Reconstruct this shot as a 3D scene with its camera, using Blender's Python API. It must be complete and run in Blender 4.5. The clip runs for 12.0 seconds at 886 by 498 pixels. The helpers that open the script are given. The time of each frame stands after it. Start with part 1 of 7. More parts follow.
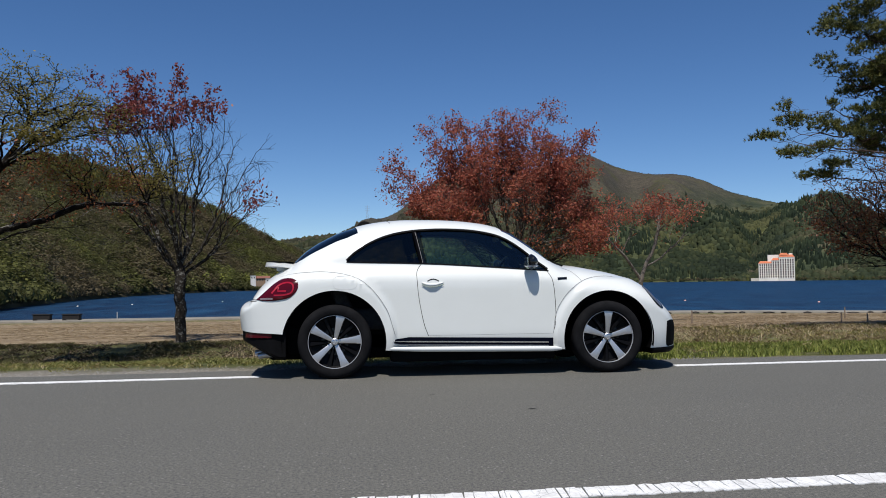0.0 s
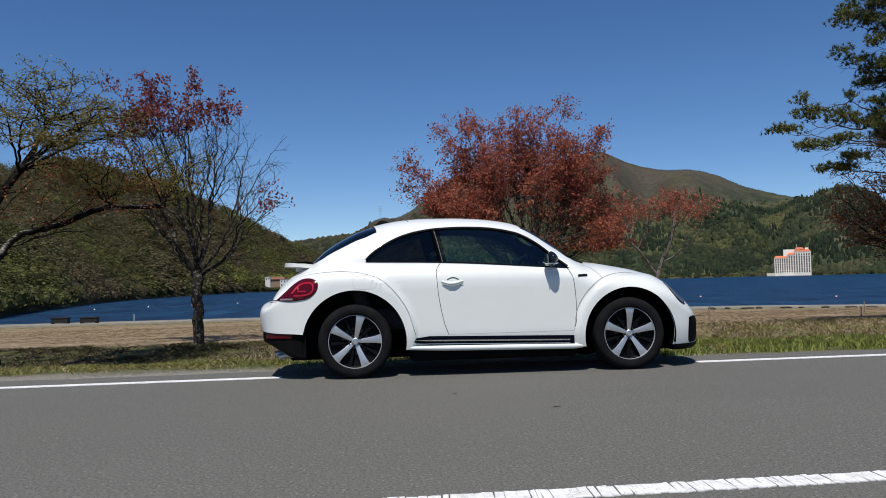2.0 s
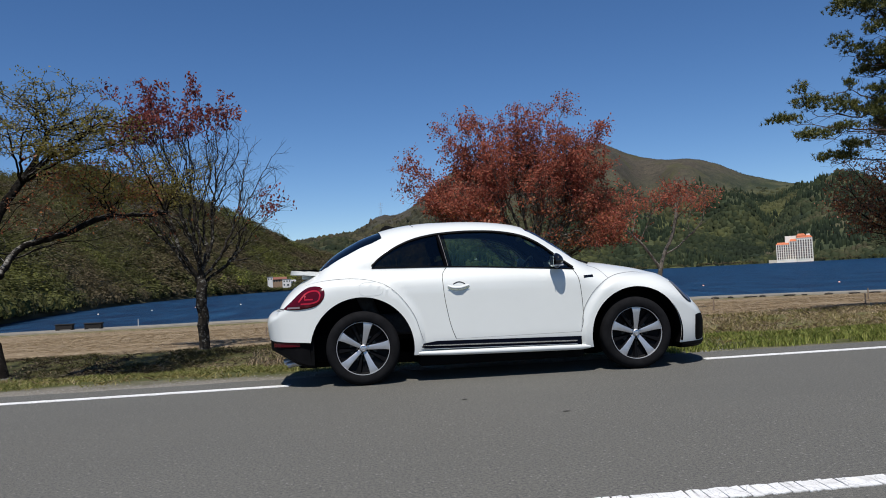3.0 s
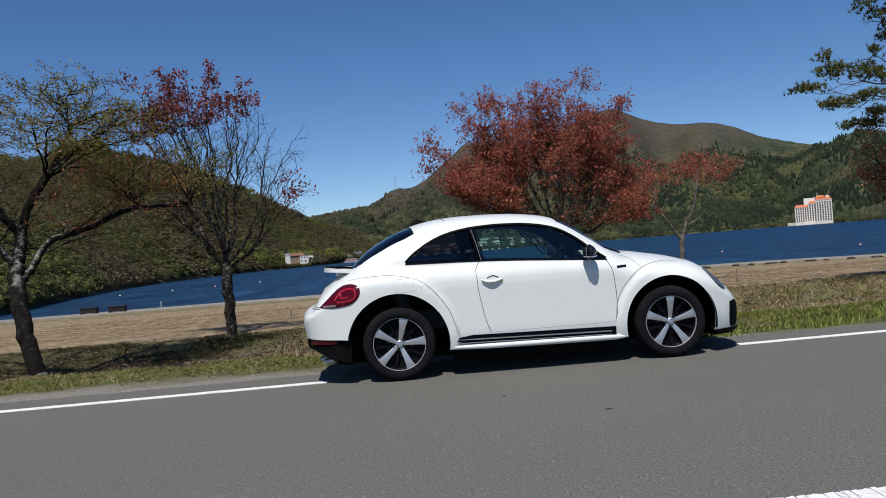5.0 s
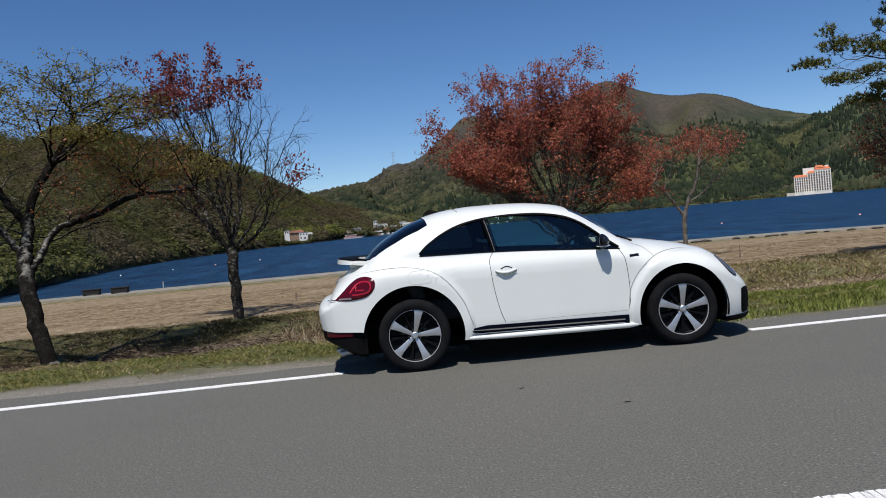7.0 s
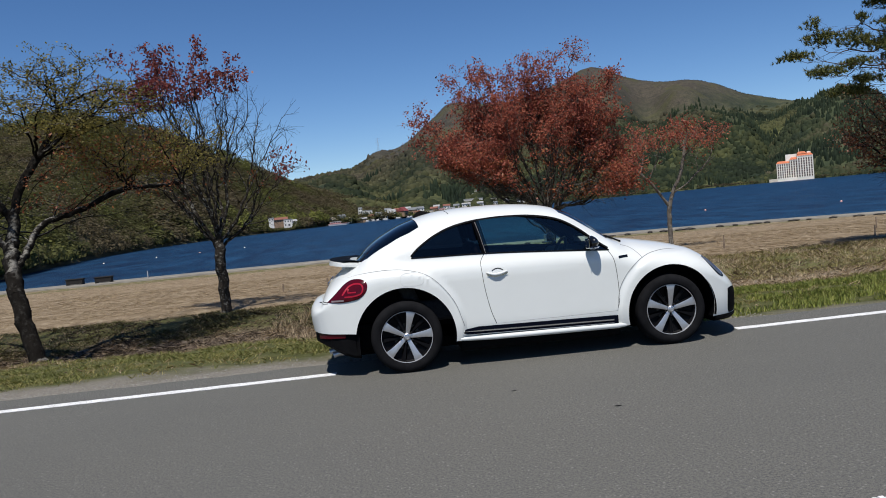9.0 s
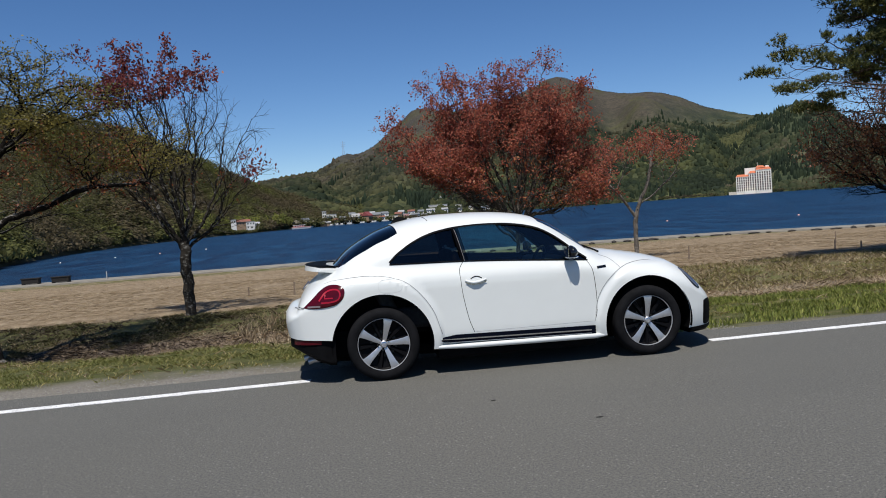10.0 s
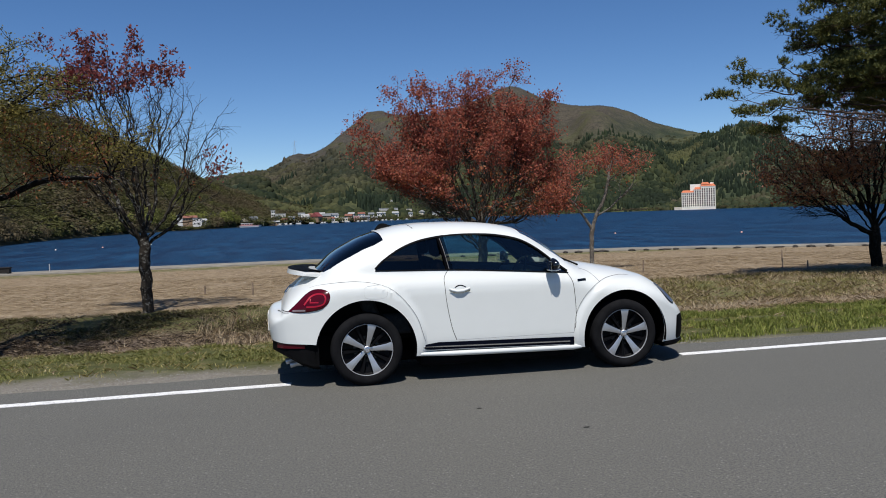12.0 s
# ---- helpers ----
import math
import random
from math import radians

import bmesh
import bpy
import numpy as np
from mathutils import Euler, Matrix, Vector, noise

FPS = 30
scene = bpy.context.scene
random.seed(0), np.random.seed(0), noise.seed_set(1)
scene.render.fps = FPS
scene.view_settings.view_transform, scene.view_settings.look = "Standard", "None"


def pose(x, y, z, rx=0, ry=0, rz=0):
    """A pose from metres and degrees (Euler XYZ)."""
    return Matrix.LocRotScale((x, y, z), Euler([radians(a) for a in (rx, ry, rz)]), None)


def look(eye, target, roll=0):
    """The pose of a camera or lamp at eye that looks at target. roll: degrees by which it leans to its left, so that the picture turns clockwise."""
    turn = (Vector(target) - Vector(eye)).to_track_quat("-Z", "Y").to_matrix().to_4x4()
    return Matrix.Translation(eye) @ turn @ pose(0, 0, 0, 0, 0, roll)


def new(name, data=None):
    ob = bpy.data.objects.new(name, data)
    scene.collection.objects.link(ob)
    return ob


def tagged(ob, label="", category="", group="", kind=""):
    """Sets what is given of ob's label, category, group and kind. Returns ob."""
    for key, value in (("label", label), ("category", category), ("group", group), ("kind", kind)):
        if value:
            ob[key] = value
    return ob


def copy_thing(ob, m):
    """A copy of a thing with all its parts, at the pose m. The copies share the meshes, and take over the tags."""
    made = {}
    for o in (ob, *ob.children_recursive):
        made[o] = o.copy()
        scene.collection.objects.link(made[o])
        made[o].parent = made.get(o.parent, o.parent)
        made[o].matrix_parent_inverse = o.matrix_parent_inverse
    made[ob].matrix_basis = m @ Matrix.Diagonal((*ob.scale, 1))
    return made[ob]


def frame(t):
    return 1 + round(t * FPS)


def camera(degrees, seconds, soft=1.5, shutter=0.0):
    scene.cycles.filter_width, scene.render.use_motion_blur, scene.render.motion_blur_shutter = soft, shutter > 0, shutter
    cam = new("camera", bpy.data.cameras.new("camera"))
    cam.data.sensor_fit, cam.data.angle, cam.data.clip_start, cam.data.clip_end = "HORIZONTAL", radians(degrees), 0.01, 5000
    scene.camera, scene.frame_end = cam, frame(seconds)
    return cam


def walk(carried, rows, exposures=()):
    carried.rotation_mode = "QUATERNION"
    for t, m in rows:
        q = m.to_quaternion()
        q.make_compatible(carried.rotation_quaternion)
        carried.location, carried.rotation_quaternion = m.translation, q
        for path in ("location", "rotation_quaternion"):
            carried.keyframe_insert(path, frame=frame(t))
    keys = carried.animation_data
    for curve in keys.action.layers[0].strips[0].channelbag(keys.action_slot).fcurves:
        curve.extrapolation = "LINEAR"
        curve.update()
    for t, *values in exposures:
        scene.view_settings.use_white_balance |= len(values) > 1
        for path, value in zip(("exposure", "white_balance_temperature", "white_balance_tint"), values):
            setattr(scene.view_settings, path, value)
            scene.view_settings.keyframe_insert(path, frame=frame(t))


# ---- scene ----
cam = camera(57.8, 12.0, soft=0.95)
PATH = [
    (0, (0.206, -8.199, 0.868), (0.419, -6.212, 0.949), -0.7),
    (0.5, (0.199, -8.194, 0.877), (0.413, -6.208, 0.96), -0.8),
    (1, (0.194, -8.179, 0.871), (0.396, -6.191, 0.963), -1.2),
    (1.5, (0.176, -8.186, 0.865), (0.367, -6.197, 0.954), -1.3),
    (2, (0.154, -8.165, 0.865), (0.334, -6.174, 0.944), -1.4),
    (2.5, (0.148, -8.159, 0.885), (0.324, -6.168, 0.959), -2.1),
    (3, (0.121, -8.178, 0.949), (0.297, -6.187, 1.017), -2.9),
    (3.5, (0.075, -8.184, 1.038), (0.216, -6.189, 1.083), -4.0),
    (5.5, (-0.052, -8.211, 1.2), (0.077, -6.216, 1.183), -4.6),
    (6, (-0.084, -8.223, 1.244), (0.039, -6.227, 1.204), -4.8),
    (6.5, (-0.117, -8.224, 1.294), (0.007, -6.228, 1.241), -4.7),
    (7, (-0.148, -8.229, 1.335), (-0.019, -6.234, 1.273), -5.2),
    (9, (-0.199, -8.286, 1.488), (-0.036, -6.295, 1.389), -5.3),
    (9.5, (-0.263, -8.26, 1.497), (-0.062, -6.272, 1.407), -4.6),
    (10, (-0.333, -8.203, 1.508), (-0.079, -6.221, 1.416), -4.1),
    (10.5, (-0.42, -8.2, 1.525), (-0.092, -6.23, 1.416), -4.2),
    (11, (-0.56, -8.253, 1.547), (-0.158, -6.297, 1.446), -3.9),
    (11.5, (-0.662, -8.27, 1.56), (-0.256, -6.313, 1.471), -2.7),
    (12, (-0.686, -8.247, 1.567), (-0.306, -6.286, 1.48), -1.9),
]
walk(cam, [(t, look(eye, target, roll)) for t, eye, target, roll in PATH])


# ---------------------------------------------------------------- world, sun
ELEV, AZIM = 63.0, -16.0         # the sun stands high, behind the camera and to its left
sx, sy = math.sin(radians(AZIM)), -math.cos(radians(AZIM))
sun_way = Vector((sx * math.cos(radians(ELEV)), sy * math.cos(radians(ELEV)), math.sin(radians(ELEV))))
world = bpy.data.worlds.new("sky")
scene.world = world
world.use_nodes = True
wn = world.node_tree.nodes
sky = wn.new("ShaderNodeTexSky")
sky.sky_type = "NISHITA"
sky.sun_disc = False
sky.sun_elevation = radians(ELEV)
sky.sun_rotation = math.atan2(sx, sy)
sky.altitude = 3000
sky.air_density = 1.0
sky.dust_density = 0.0
sky.ozone_density = 3.0
clear = wn.new("ShaderNodeHueSaturation")      # deep clear mountain blue
clear.inputs["Saturation"].default_value = 1.19
clear.inputs["Hue"].default_value = 0.504
world.node_tree.links.new(sky.outputs[0], clear.inputs["Color"])
world.node_tree.links.new(clear.outputs[0], wn["Background"].inputs[0])
wn["Background"].inputs[1].default_value = 0.104
sun_data = bpy.data.lights.new("sun", "SUN")
sun_data.energy = 5.0
sun_data.angle = radians(0.53)
sun_data.color = (1.0, 0.96, 0.90)
sun = new("sun", sun_data)
sun.matrix_world = look(sun_way * 60, (0, 0, 0))


# ---------------------------------------------------------------- materials
def mat(name, colour=(0.5, 0.5, 0.5), rough=0.6, metal=0.0, coat=0.0, spec=0.5):
    m = bpy.data.materials.new(name)
    m.use_nodes = True
    b = m.node_tree.nodes["Principled BSDF"]
    b.inputs["Base Color"].default_value = (*colour, 1)
    b.inputs["Roughness"].default_value = rough
    b.inputs["Metallic"].default_value = metal
    b.inputs["Coat Weight"].default_value = coat
    b.inputs["Coat Roughness"].default_value = 0.03
    b.inputs["Specular IOR Level"].default_value = spec
    return m


class Net:
    """Short hand for wiring a node material."""

    def __init__(self, m):
        self.t, self.b = m.node_tree, m.node_tree.nodes["Principled BSDF"]

    def node(self, kind, feature="", data_type="", blend_type="", operation=""):
        n = self.t.nodes.new(kind)
        if feature:
            n.feature = feature
        if data_type:
            n.data_type = data_type
        if blend_type:
            n.blend_type = blend_type
        if operation:
            n.operation = operation
        return n

    def put(self, a, b):
        self.t.links.new(a, b)

    def place(self):
        return self.node("ShaderNodeNewGeometry").outputs["Position"]

    def noise(self, scale, detail=3.0, rough=0.6, vec=None, stretch=None):
        n = self.node("ShaderNodeTexNoise")
        n.inputs["Scale"].default_value = scale
        n.inputs["Detail"].default_value = detail
        n.inputs["Roughness"].default_value = rough
        v = vec if vec is not None else self.place()
        if stretch:
            mp = self.node("ShaderNodeMapping")
            mp.inputs["Scale"].default_value = stretch
            self.put(v, mp.inputs[0])
            v = mp.outputs[0]
        self.put(v, n.inputs["Vector"])
        return n.outputs["Fac"]

    def ramp(self, fac, stops):
        r = self.node("ShaderNodeValToRGB")
        e = r.color_ramp.elements
        while len(e) < len(stops):
            e.new(0.5)
        for el, (p, c) in zip(e, stops):
            el.position = p
            el.color = (*c, 1) if len(c) == 3 else c
        self.put(fac, r.inputs[0])
        return r.outputs[0]

    def grey(self, fac, lo, hi):
        r = self.node("ShaderNodeMapRange")
        r.inputs[1].default_value, r.inputs[2].default_value = lo, hi
        self.put(fac, r.inputs[0])
        return r.outputs[0]

    def mix(self, fac, a, b, how="MIX"):
        m = self.node("ShaderNodeMix", data_type="RGBA", blend_type=how)
        for sock, v in ((m.inputs[0], fac), (m.inputs[6], a), (m.inputs[7], b)):
            if isinstance(v, (int, float)):
                sock.default_value = v
            elif isinstance(v, tuple):
                sock.default_value = (*v, 1)
            else:
                self.put(v, sock)
        return m.outputs[2]

    def math(self, op, a, b=0.0):
        m = self.node("ShaderNodeMath", operation=op)
        for sock, v in zip(m.inputs, (a, b)):
            if isinstance(v, (int, float)):
                sock.default_value = v
            else:
                self.put(v, sock)
        return m.outputs[0]

    def split(self, vec):
        s = self.node("ShaderNodeSeparateXYZ")
        self.put(vec, s.inputs[0])
        return s.outputs

    def colour(self, c):
        self.put(c, self.b.inputs["Base Color"])

    def bump(self, height, strength, distance):
        n = self.node("ShaderNodeBump")
        n.inputs["Strength"].default_value = strength
        n.inputs["Distance"].default_value = distance
        self.put(height, n.inputs["Height"])
        self.put(n.outputs[0], self.b.inputs["Normal"])


def asphalt_mat():
    m = mat("asphalt", rough=0.85, spec=0.3)
    n = Net(m)
    grain = n.noise(160, 2, 0.7)
    patch = n.noise(0.55, 5, 0.6, stretch=(0.35, 1.3, 1))
    worn = n.noise(0.16, 3, 0.5)
    base = n.ramp(patch, [(0.3, (0.097, 0.097, 0.088)), (0.52, (0.121, 0.119, 0.105)), (0.75, (0.145, 0.140, 0.122))])
    base = n.mix(n.grey(worn, 0.35, 0.7), base, (0.123, 0.118, 0.100))
    vo = n.node("ShaderNodeTexVoronoi")
    vo.inputs["Scale"].default_value = 42
    n.put(n.place(), vo.inputs["Vector"])
    chip = n.grey(vo.outputs["Distance"], 0.30, 0.14)
    sp = n.split(vo.outputs["Color"])
    pale = n.math("MULTIPLY", chip, n.math("GREATER_THAN", sp[0], 0.72))
    dark = n.math("MULTIPLY", n.grey(n.noise(62, 3, 0.75), 0.57, 0.38), 0.88)
    base = n.mix(dark, base, (0.045, 0.045, 0.047))
    base = n.mix(n.math("MULTIPLY", n.grey(grain, 0.5, 0.68), 0.55), base, (0.26, 0.253, 0.228))
    base = n.mix(n.math("MULTIPLY", pale, 0.42), base, (0.36, 0.352, 0.32))
    n.colour(base)
    n.bump(grain, 0.5, 0.008)
    return m


def paint_mat():
    m = mat("road_paint", rough=0.7)
    n = Net(m)
    dirt = n.noise(9, 6, 0.7)
    fine = n.noise(42, 4, 0.75)
    c = n.ramp(dirt, [(0.3, (0.55, 0.54, 0.52)), (0.6, (0.78, 0.78, 0.77))])
    c = n.mix(n.math("MULTIPLY", n.grey(fine, 0.57, 0.70), 0.75), c, (0.2, 0.2, 0.2))
    vo = n.node("ShaderNodeTexVoronoi", feature="DISTANCE_TO_EDGE")
    vo.inputs["Scale"].default_value = 11
    mp = n.node("ShaderNodeMapping")
    mp.inputs["Scale"].default_value = (1.6, 0.5, 1)
    mp.inputs["Rotation"].default_value = (0, 0, 0.25)
    n.put(n.place(), mp.inputs[0])
    n.put(mp.outputs[0], vo.inputs["Vector"])
    c = n.mix(n.math("MULTIPLY", n.grey(vo.outputs[0], 0.022, 0.006), 0.4), c, (0.2, 0.2, 0.2))
    n.colour(c)
    n.bump(fine, 0.3, 0.004)
    return m


def ground_mat():
    """Gravel shoulder, grass strip, leaf litter in the ditch, mossy far bank and straw field, one behind the other."""
    m = mat("verge_ground", rough=0.95, spec=0.15)
    n = Net(m)
    pos = n.place()
    xyz = n.split(pos)
    big = n.noise(0.9, 4, 0.6)
    mid = n.noise(5, 4, 0.65)
    fine = n.noise(40, 3, 0.7)
    right = n.grey(n.math("ADD", xyz[0], n.math("MULTIPLY", big, 3.0)), 2.5, 5.0)
    wob = n.math("ADD", xyz[1], n.math("MULTIPLY", n.math("SUBTRACT", big, 0.5), 1.6))
    wob = n.math("ADD", wob, n.math("MULTIPLY", n.grey(xyz[0], 2.0, 4.0), 0.4))
    edge = n.math("ADD", xyz[1], n.math("MULTIPLY", n.math("SUBTRACT", n.noise(2.2, 4, 0.7), 0.5), 0.9))
    edge = n.math("SUBTRACT", edge, n.math("MULTIPLY", xyz[0], 0.012))
    gravel = n.ramp(fine, [(0.3, (0.17, 0.153, 0.128)), (0.55, (0.255, 0.232, 0.194)), (0.8, (0.35, 0.322, 0.275))])
    green = n.ramp(mid, [(0.25, (0.056, 0.050, 0.022)), (0.5, (0.095, 0.102, 0.034)), (0.75, (0.18, 0.155, 0.075))])
    tuft = n.noise(6.5, 7, 0.72)
    moss = n.ramp(tuft, [(0.30, (0.032, 0.026, 0.014)), (0.43, (0.085, 0.072, 0.034)), (0.54, (0.105, 0.108, 0.038)), (0.66, (0.165, 0.145, 0.070)), (0.80, (0.28, 0.23, 0.16))])
    gold = n.ramp(mid, [(0.25, (0.085, 0.075, 0.040)), (0.42, (0.17, 0.145, 0.075)), (0.56, (0.125, 0.133, 0.045)), (0.70, (0.18, 0.165, 0.07)), (0.88, (0.32, 0.26, 0.17))])
    bank = n.mix(right, moss, gold)
    scrap = n.noise(7.5, 8, 0.8, stretch=(0.7, 1.0, 1))
    litter = n.ramp(scrap, [(0.34, (0.018, 0.013, 0.010)), (0.43, (0.085, 0.060, 0.042)), (0.51, (0.19, 0.145, 0.105)), (0.61, (0.33, 0.265, 0.20)), (0.76, (0.52, 0.45, 0.36))])
    pale = n.ramp(scrap, [(0.30, (0.085, 0.062, 0.042)), (0.45, (0.21, 0.165, 0.115)), (0.6, (0.33, 0.265, 0.195)), (0.75, (0.46, 0.39, 0.30))])
    litter = n.mix(right, litter, pale)
    straw_n = n.noise(6.5, 8, 0.78, stretch=(0.42, 0.2, 1))
    straw = n.ramp(straw_n, [(0.30, (0.10, 0.072, 0.045)), (0.42, (0.218, 0.160, 0.098)), (0.53, (0.30, 0.228, 0.146)), (0.68, (0.46, 0.368, 0.255))])
    straw = n.mix(n.math("MULTIPLY", n.grey(fine, 0.5, 0.32), 0.28), straw, (0.13, 0.09, 0.05))
    c = n.mix(n.grey(wob, 0.38, 0.95), gravel, green)
    c = n.mix(n.grey(n.math("SUBTRACT", wob, n.math("MULTIPLY", right, 0.3)), 3.6, 4.3), c, litter)
    c = n.mix(n.grey(n.math("ADD", wob, n.math("MULTIPLY", right, 1.3)), 8.9, 9.6), c, bank)
    c = n.mix(n.grey(n.math("SUBTRACT", edge, n.math("MULTIPLY", right, 1.3)), 11.0, 11.35), c, straw)
    far = n.math("MULTIPLY", n.grey(wob, 45.5, 48.5), n.grey(big, 0.38, 0.55))
    c = n.mix(far, c, (0.12, 0.12, 0.045))
    back = n.math("LESS_THAN", xyz[1], -9.0)
    c = n.mix(back, c, green)
    n.colour(c)
    n.bump(n.math("ADD", tuft, fine), 0.8, 0.06)
    return m


def water_mat():
    m = mat("lake_water", (0.006, 0.028, 0.07), rough=0.42, spec=0.3)
    n = Net(m)
    n.b.inputs["IOR"].default_value = 1.33
    w1 = n.noise(0.75, 4, 0.65, stretch=(0.6, 1.5, 1))
    w2 = n.noise(4.0, 3, 0.6, stretch=(0.7, 1.4, 1))
    gust = n.noise(0.03, 4, 0.6, stretch=(0.5, 1.8, 1))
    c = n.ramp(gust, [(0.35, (0.006, 0.036, 0.084)), (0.65, (0.011, 0.055, 0.122))])
    # dark sides of the ripples, painted into the water's colour
    ripple_shade = n.noise(0.22, 7, 0.8, stretch=(1.2, 0.3, 1))
    c = n.mix(n.math("MULTIPLY", n.grey(ripple_shade, 0.58, 0.42), 0.85), c, (0.002, 0.010, 0.034))
    n.colour(c)
    n.bump(n.math("ADD", w1, n.math("MULTIPLY", w2, 0.35)), 1.0, 0.75)
    return m


def wood_mat(name, ramp_stops, low, high, zone, grain=0.0, dim=1.0):
    """Foliage of a wooded slope: colour by crown, and browner above."""
    m = mat(name, rough=0.8, spec=0.2)
    n = Net(m)
    rnd = n.node("ShaderNodeNewGeometry").outputs["Random Per Island"]
    area = n.noise(zone, 4, 0.6)
    wide = n.grey(area, 0.33, 0.67)
    if grain:
        rnd = n.grey(n.noise(grain, 6, 0.75), 0.3, 0.7)
    fac = n.math("ADD", n.math("MULTIPLY", rnd, 0.28), n.math("MULTIPLY", wide, 0.72))
    c = n.ramp(fac, ramp_stops)
    if high:
        z = n.split(n.place())[2]
        z = n.math("ADD", z, n.math("MULTIPLY", n.math("SUBTRACT", area, 0.5), 230))
        z = n.math("ADD", z, n.math("MULTIPLY", n.grey(n.split(n.place())[0], 420, 120), 75))
        z = n.math("SUBTRACT", z, n.math("MULTIPLY", n.grey(n.split(n.place())[0], 620, 1000), 55))
        twigs = n.math("ADD", n.math("MULTIPLY", rnd, 0.5), n.math("MULTIPLY", n.grey(n.noise(0.30, 4, 0.75), 0.3, 0.7), 0.5))
        bare = n.ramp(twigs, [(0.15, (0.058 * dim, 0.053 * dim, 0.042 * dim)), (0.5, (0.140 * dim, 0.119 * dim, 0.088 * dim)), (0.85, (0.235 * dim, 0.20 * dim, 0.135 * dim))])
        patch = n.noise(0.011, 5, 0.65)
        bare = n.mix(n.math("MULTIPLY", n.grey(patch, 0.52, 0.66), 0.8), bare, (0.150 * dim, 0.150 * dim, 0.055 * dim))
        bare = n.mix(n.math("MULTIPLY", n.grey(patch, 0.42, 0.30), 0.7), bare, (0.060 * dim, 0.064 * dim, 0.042 * dim))
        c = n.mix(n.grey(z, low, high), c, bare)
    n.colour(c)
    if grain:
        n.bump(rnd, 0.5, 4.0)
        return m
    tr = n.node("ShaderNodeBsdfTranslucent")
    n.put(c, tr.inputs[0])
    mx = n.node("ShaderNodeMixShader")
    mx.inputs[0].default_value = 0.4
    n.put(n.b.outputs[0], mx.inputs[1])
    n.put(tr.outputs[0], mx.inputs[2])
    n.put(mx.outputs[0], n.t.nodes["Material Output"].inputs[0])
    return m


def leaf_mat(name, stops, gloss=0.5, through_light=0.35):
    m = mat(name, rough=gloss, spec=0.3)
    n = Net(m)
    rnd = n.node("ShaderNodeNewGeometry").outputs["Random Per Island"]
    area = n.noise(0.9, 2, 0.5)
    fac = n.math("ADD", n.math("MULTIPLY", rnd, 0.6), n.math("MULTIPLY", area, 0.4))
    c = n.ramp(fac, stops)
    n.colour(c)
    tr = n.node("ShaderNodeBsdfTranslucent")
    n.put(c, tr.inputs[0])
    mx = n.node("ShaderNodeMixShader")
    mx.inputs[0].default_value = through_light
    n.put(n.b.outputs[0], mx.inputs[1])
    n.put(tr.outputs[0], mx.inputs[2])
    n.put(mx.outputs[0], n.t.nodes["Material Output"].inputs[0])
    return m


def bark_mat(name, dark, light, patches=0.0, lichen=0.0):
    """Furrowed bark, with pale spots all round and lichen on the upper sides."""
    m = mat(name, rough=0.95, spec=0.04)
    n = Net(m)
    a = n.noise(14, 5, 0.7, stretch=(1, 1, 0.35))
    c = n.ramp(a, [(0.3, dark), (0.7, light)])
    b = n.noise(11, 5, 0.7)
    if patches:
        c = n.mix(n.math("MULTIPLY", n.grey(b, 0.53, 0.62), patches), c, (0.42, 0.41, 0.37))
    if lichen:
        up = n.split(n.node("ShaderNodeNewGeometry").outputs["Normal"])[2]
        top = n.math("MULTIPLY", n.grey(up, 0.58, 0.94), n.grey(b, 0.42, 0.58))
        c = n.mix(n.math("MULTIPLY", top, lichen), c, (0.36, 0.34, 0.30))
    n.colour(c)
    n.bump(a, 0.7, 0.02)
    return m


def varied(name, colour, rough, amount=0.25, scale=3.0, metal=0.0, bump=0.0, spec=0.3):
    m = mat(name, colour, rough, metal)
    n = Net(m)
    a = n.noise(scale, 5, 0.65)
    lo = tuple(v * (1 - amount) for v in colour)
    hi = tuple(min(1, v * (1 + amount)) for v in colour)
    n.colour(n.ramp(a, [(0.3, lo), (0.7, hi)]))
    if bump:
        n.bump(a, 0.6, bump)
    m.node_tree.nodes["Principled BSDF"].inputs["Specular IOR Level"].default_value = 0.5 if metal else spec
    return m


def glass_mat(name, tint, gloss_rough=0.01, index=1.85):
    m = bpy.data.materials.new(name)
    m.use_nodes = True
    t = m.node_tree
    t.nodes.remove(t.nodes["Principled BSDF"])
    tr = t.nodes.new("ShaderNodeBsdfTransparent")
    tr.inputs[0].default_value = (*tint, 1)
    gl = t.nodes.new("ShaderNodeBsdfGlossy")
    gl.inputs["Roughness"].default_value = gloss_rough
    fr = t.nodes.new("ShaderNodeFresnel")
    fr.inputs[0].default_value = index         # both faces of the pane together
    mx = t.nodes.new("ShaderNodeMixShader")
    t.links.new(fr.outputs[0], mx.inputs[0])
    t.links.new(tr.outputs[0], mx.inputs[1])
    t.links.new(gl.outputs[0], mx.inputs[2])
    t.links.new(mx.outputs[0], t.nodes["Material Output"].inputs[0])
    return m


def car_paint():
    m = mat("white_car_paint", (0.75, 0.755, 0.725), 0.4, coat=0.6, spec=0.3)
    n = Net(m)
    n.colour(n.ramp(n.noise(2.2, 4, 0.6), [(0.3, (0.665, 0.68, 0.655)), (0.7, (0.695, 0.71, 0.685))]))
    return m


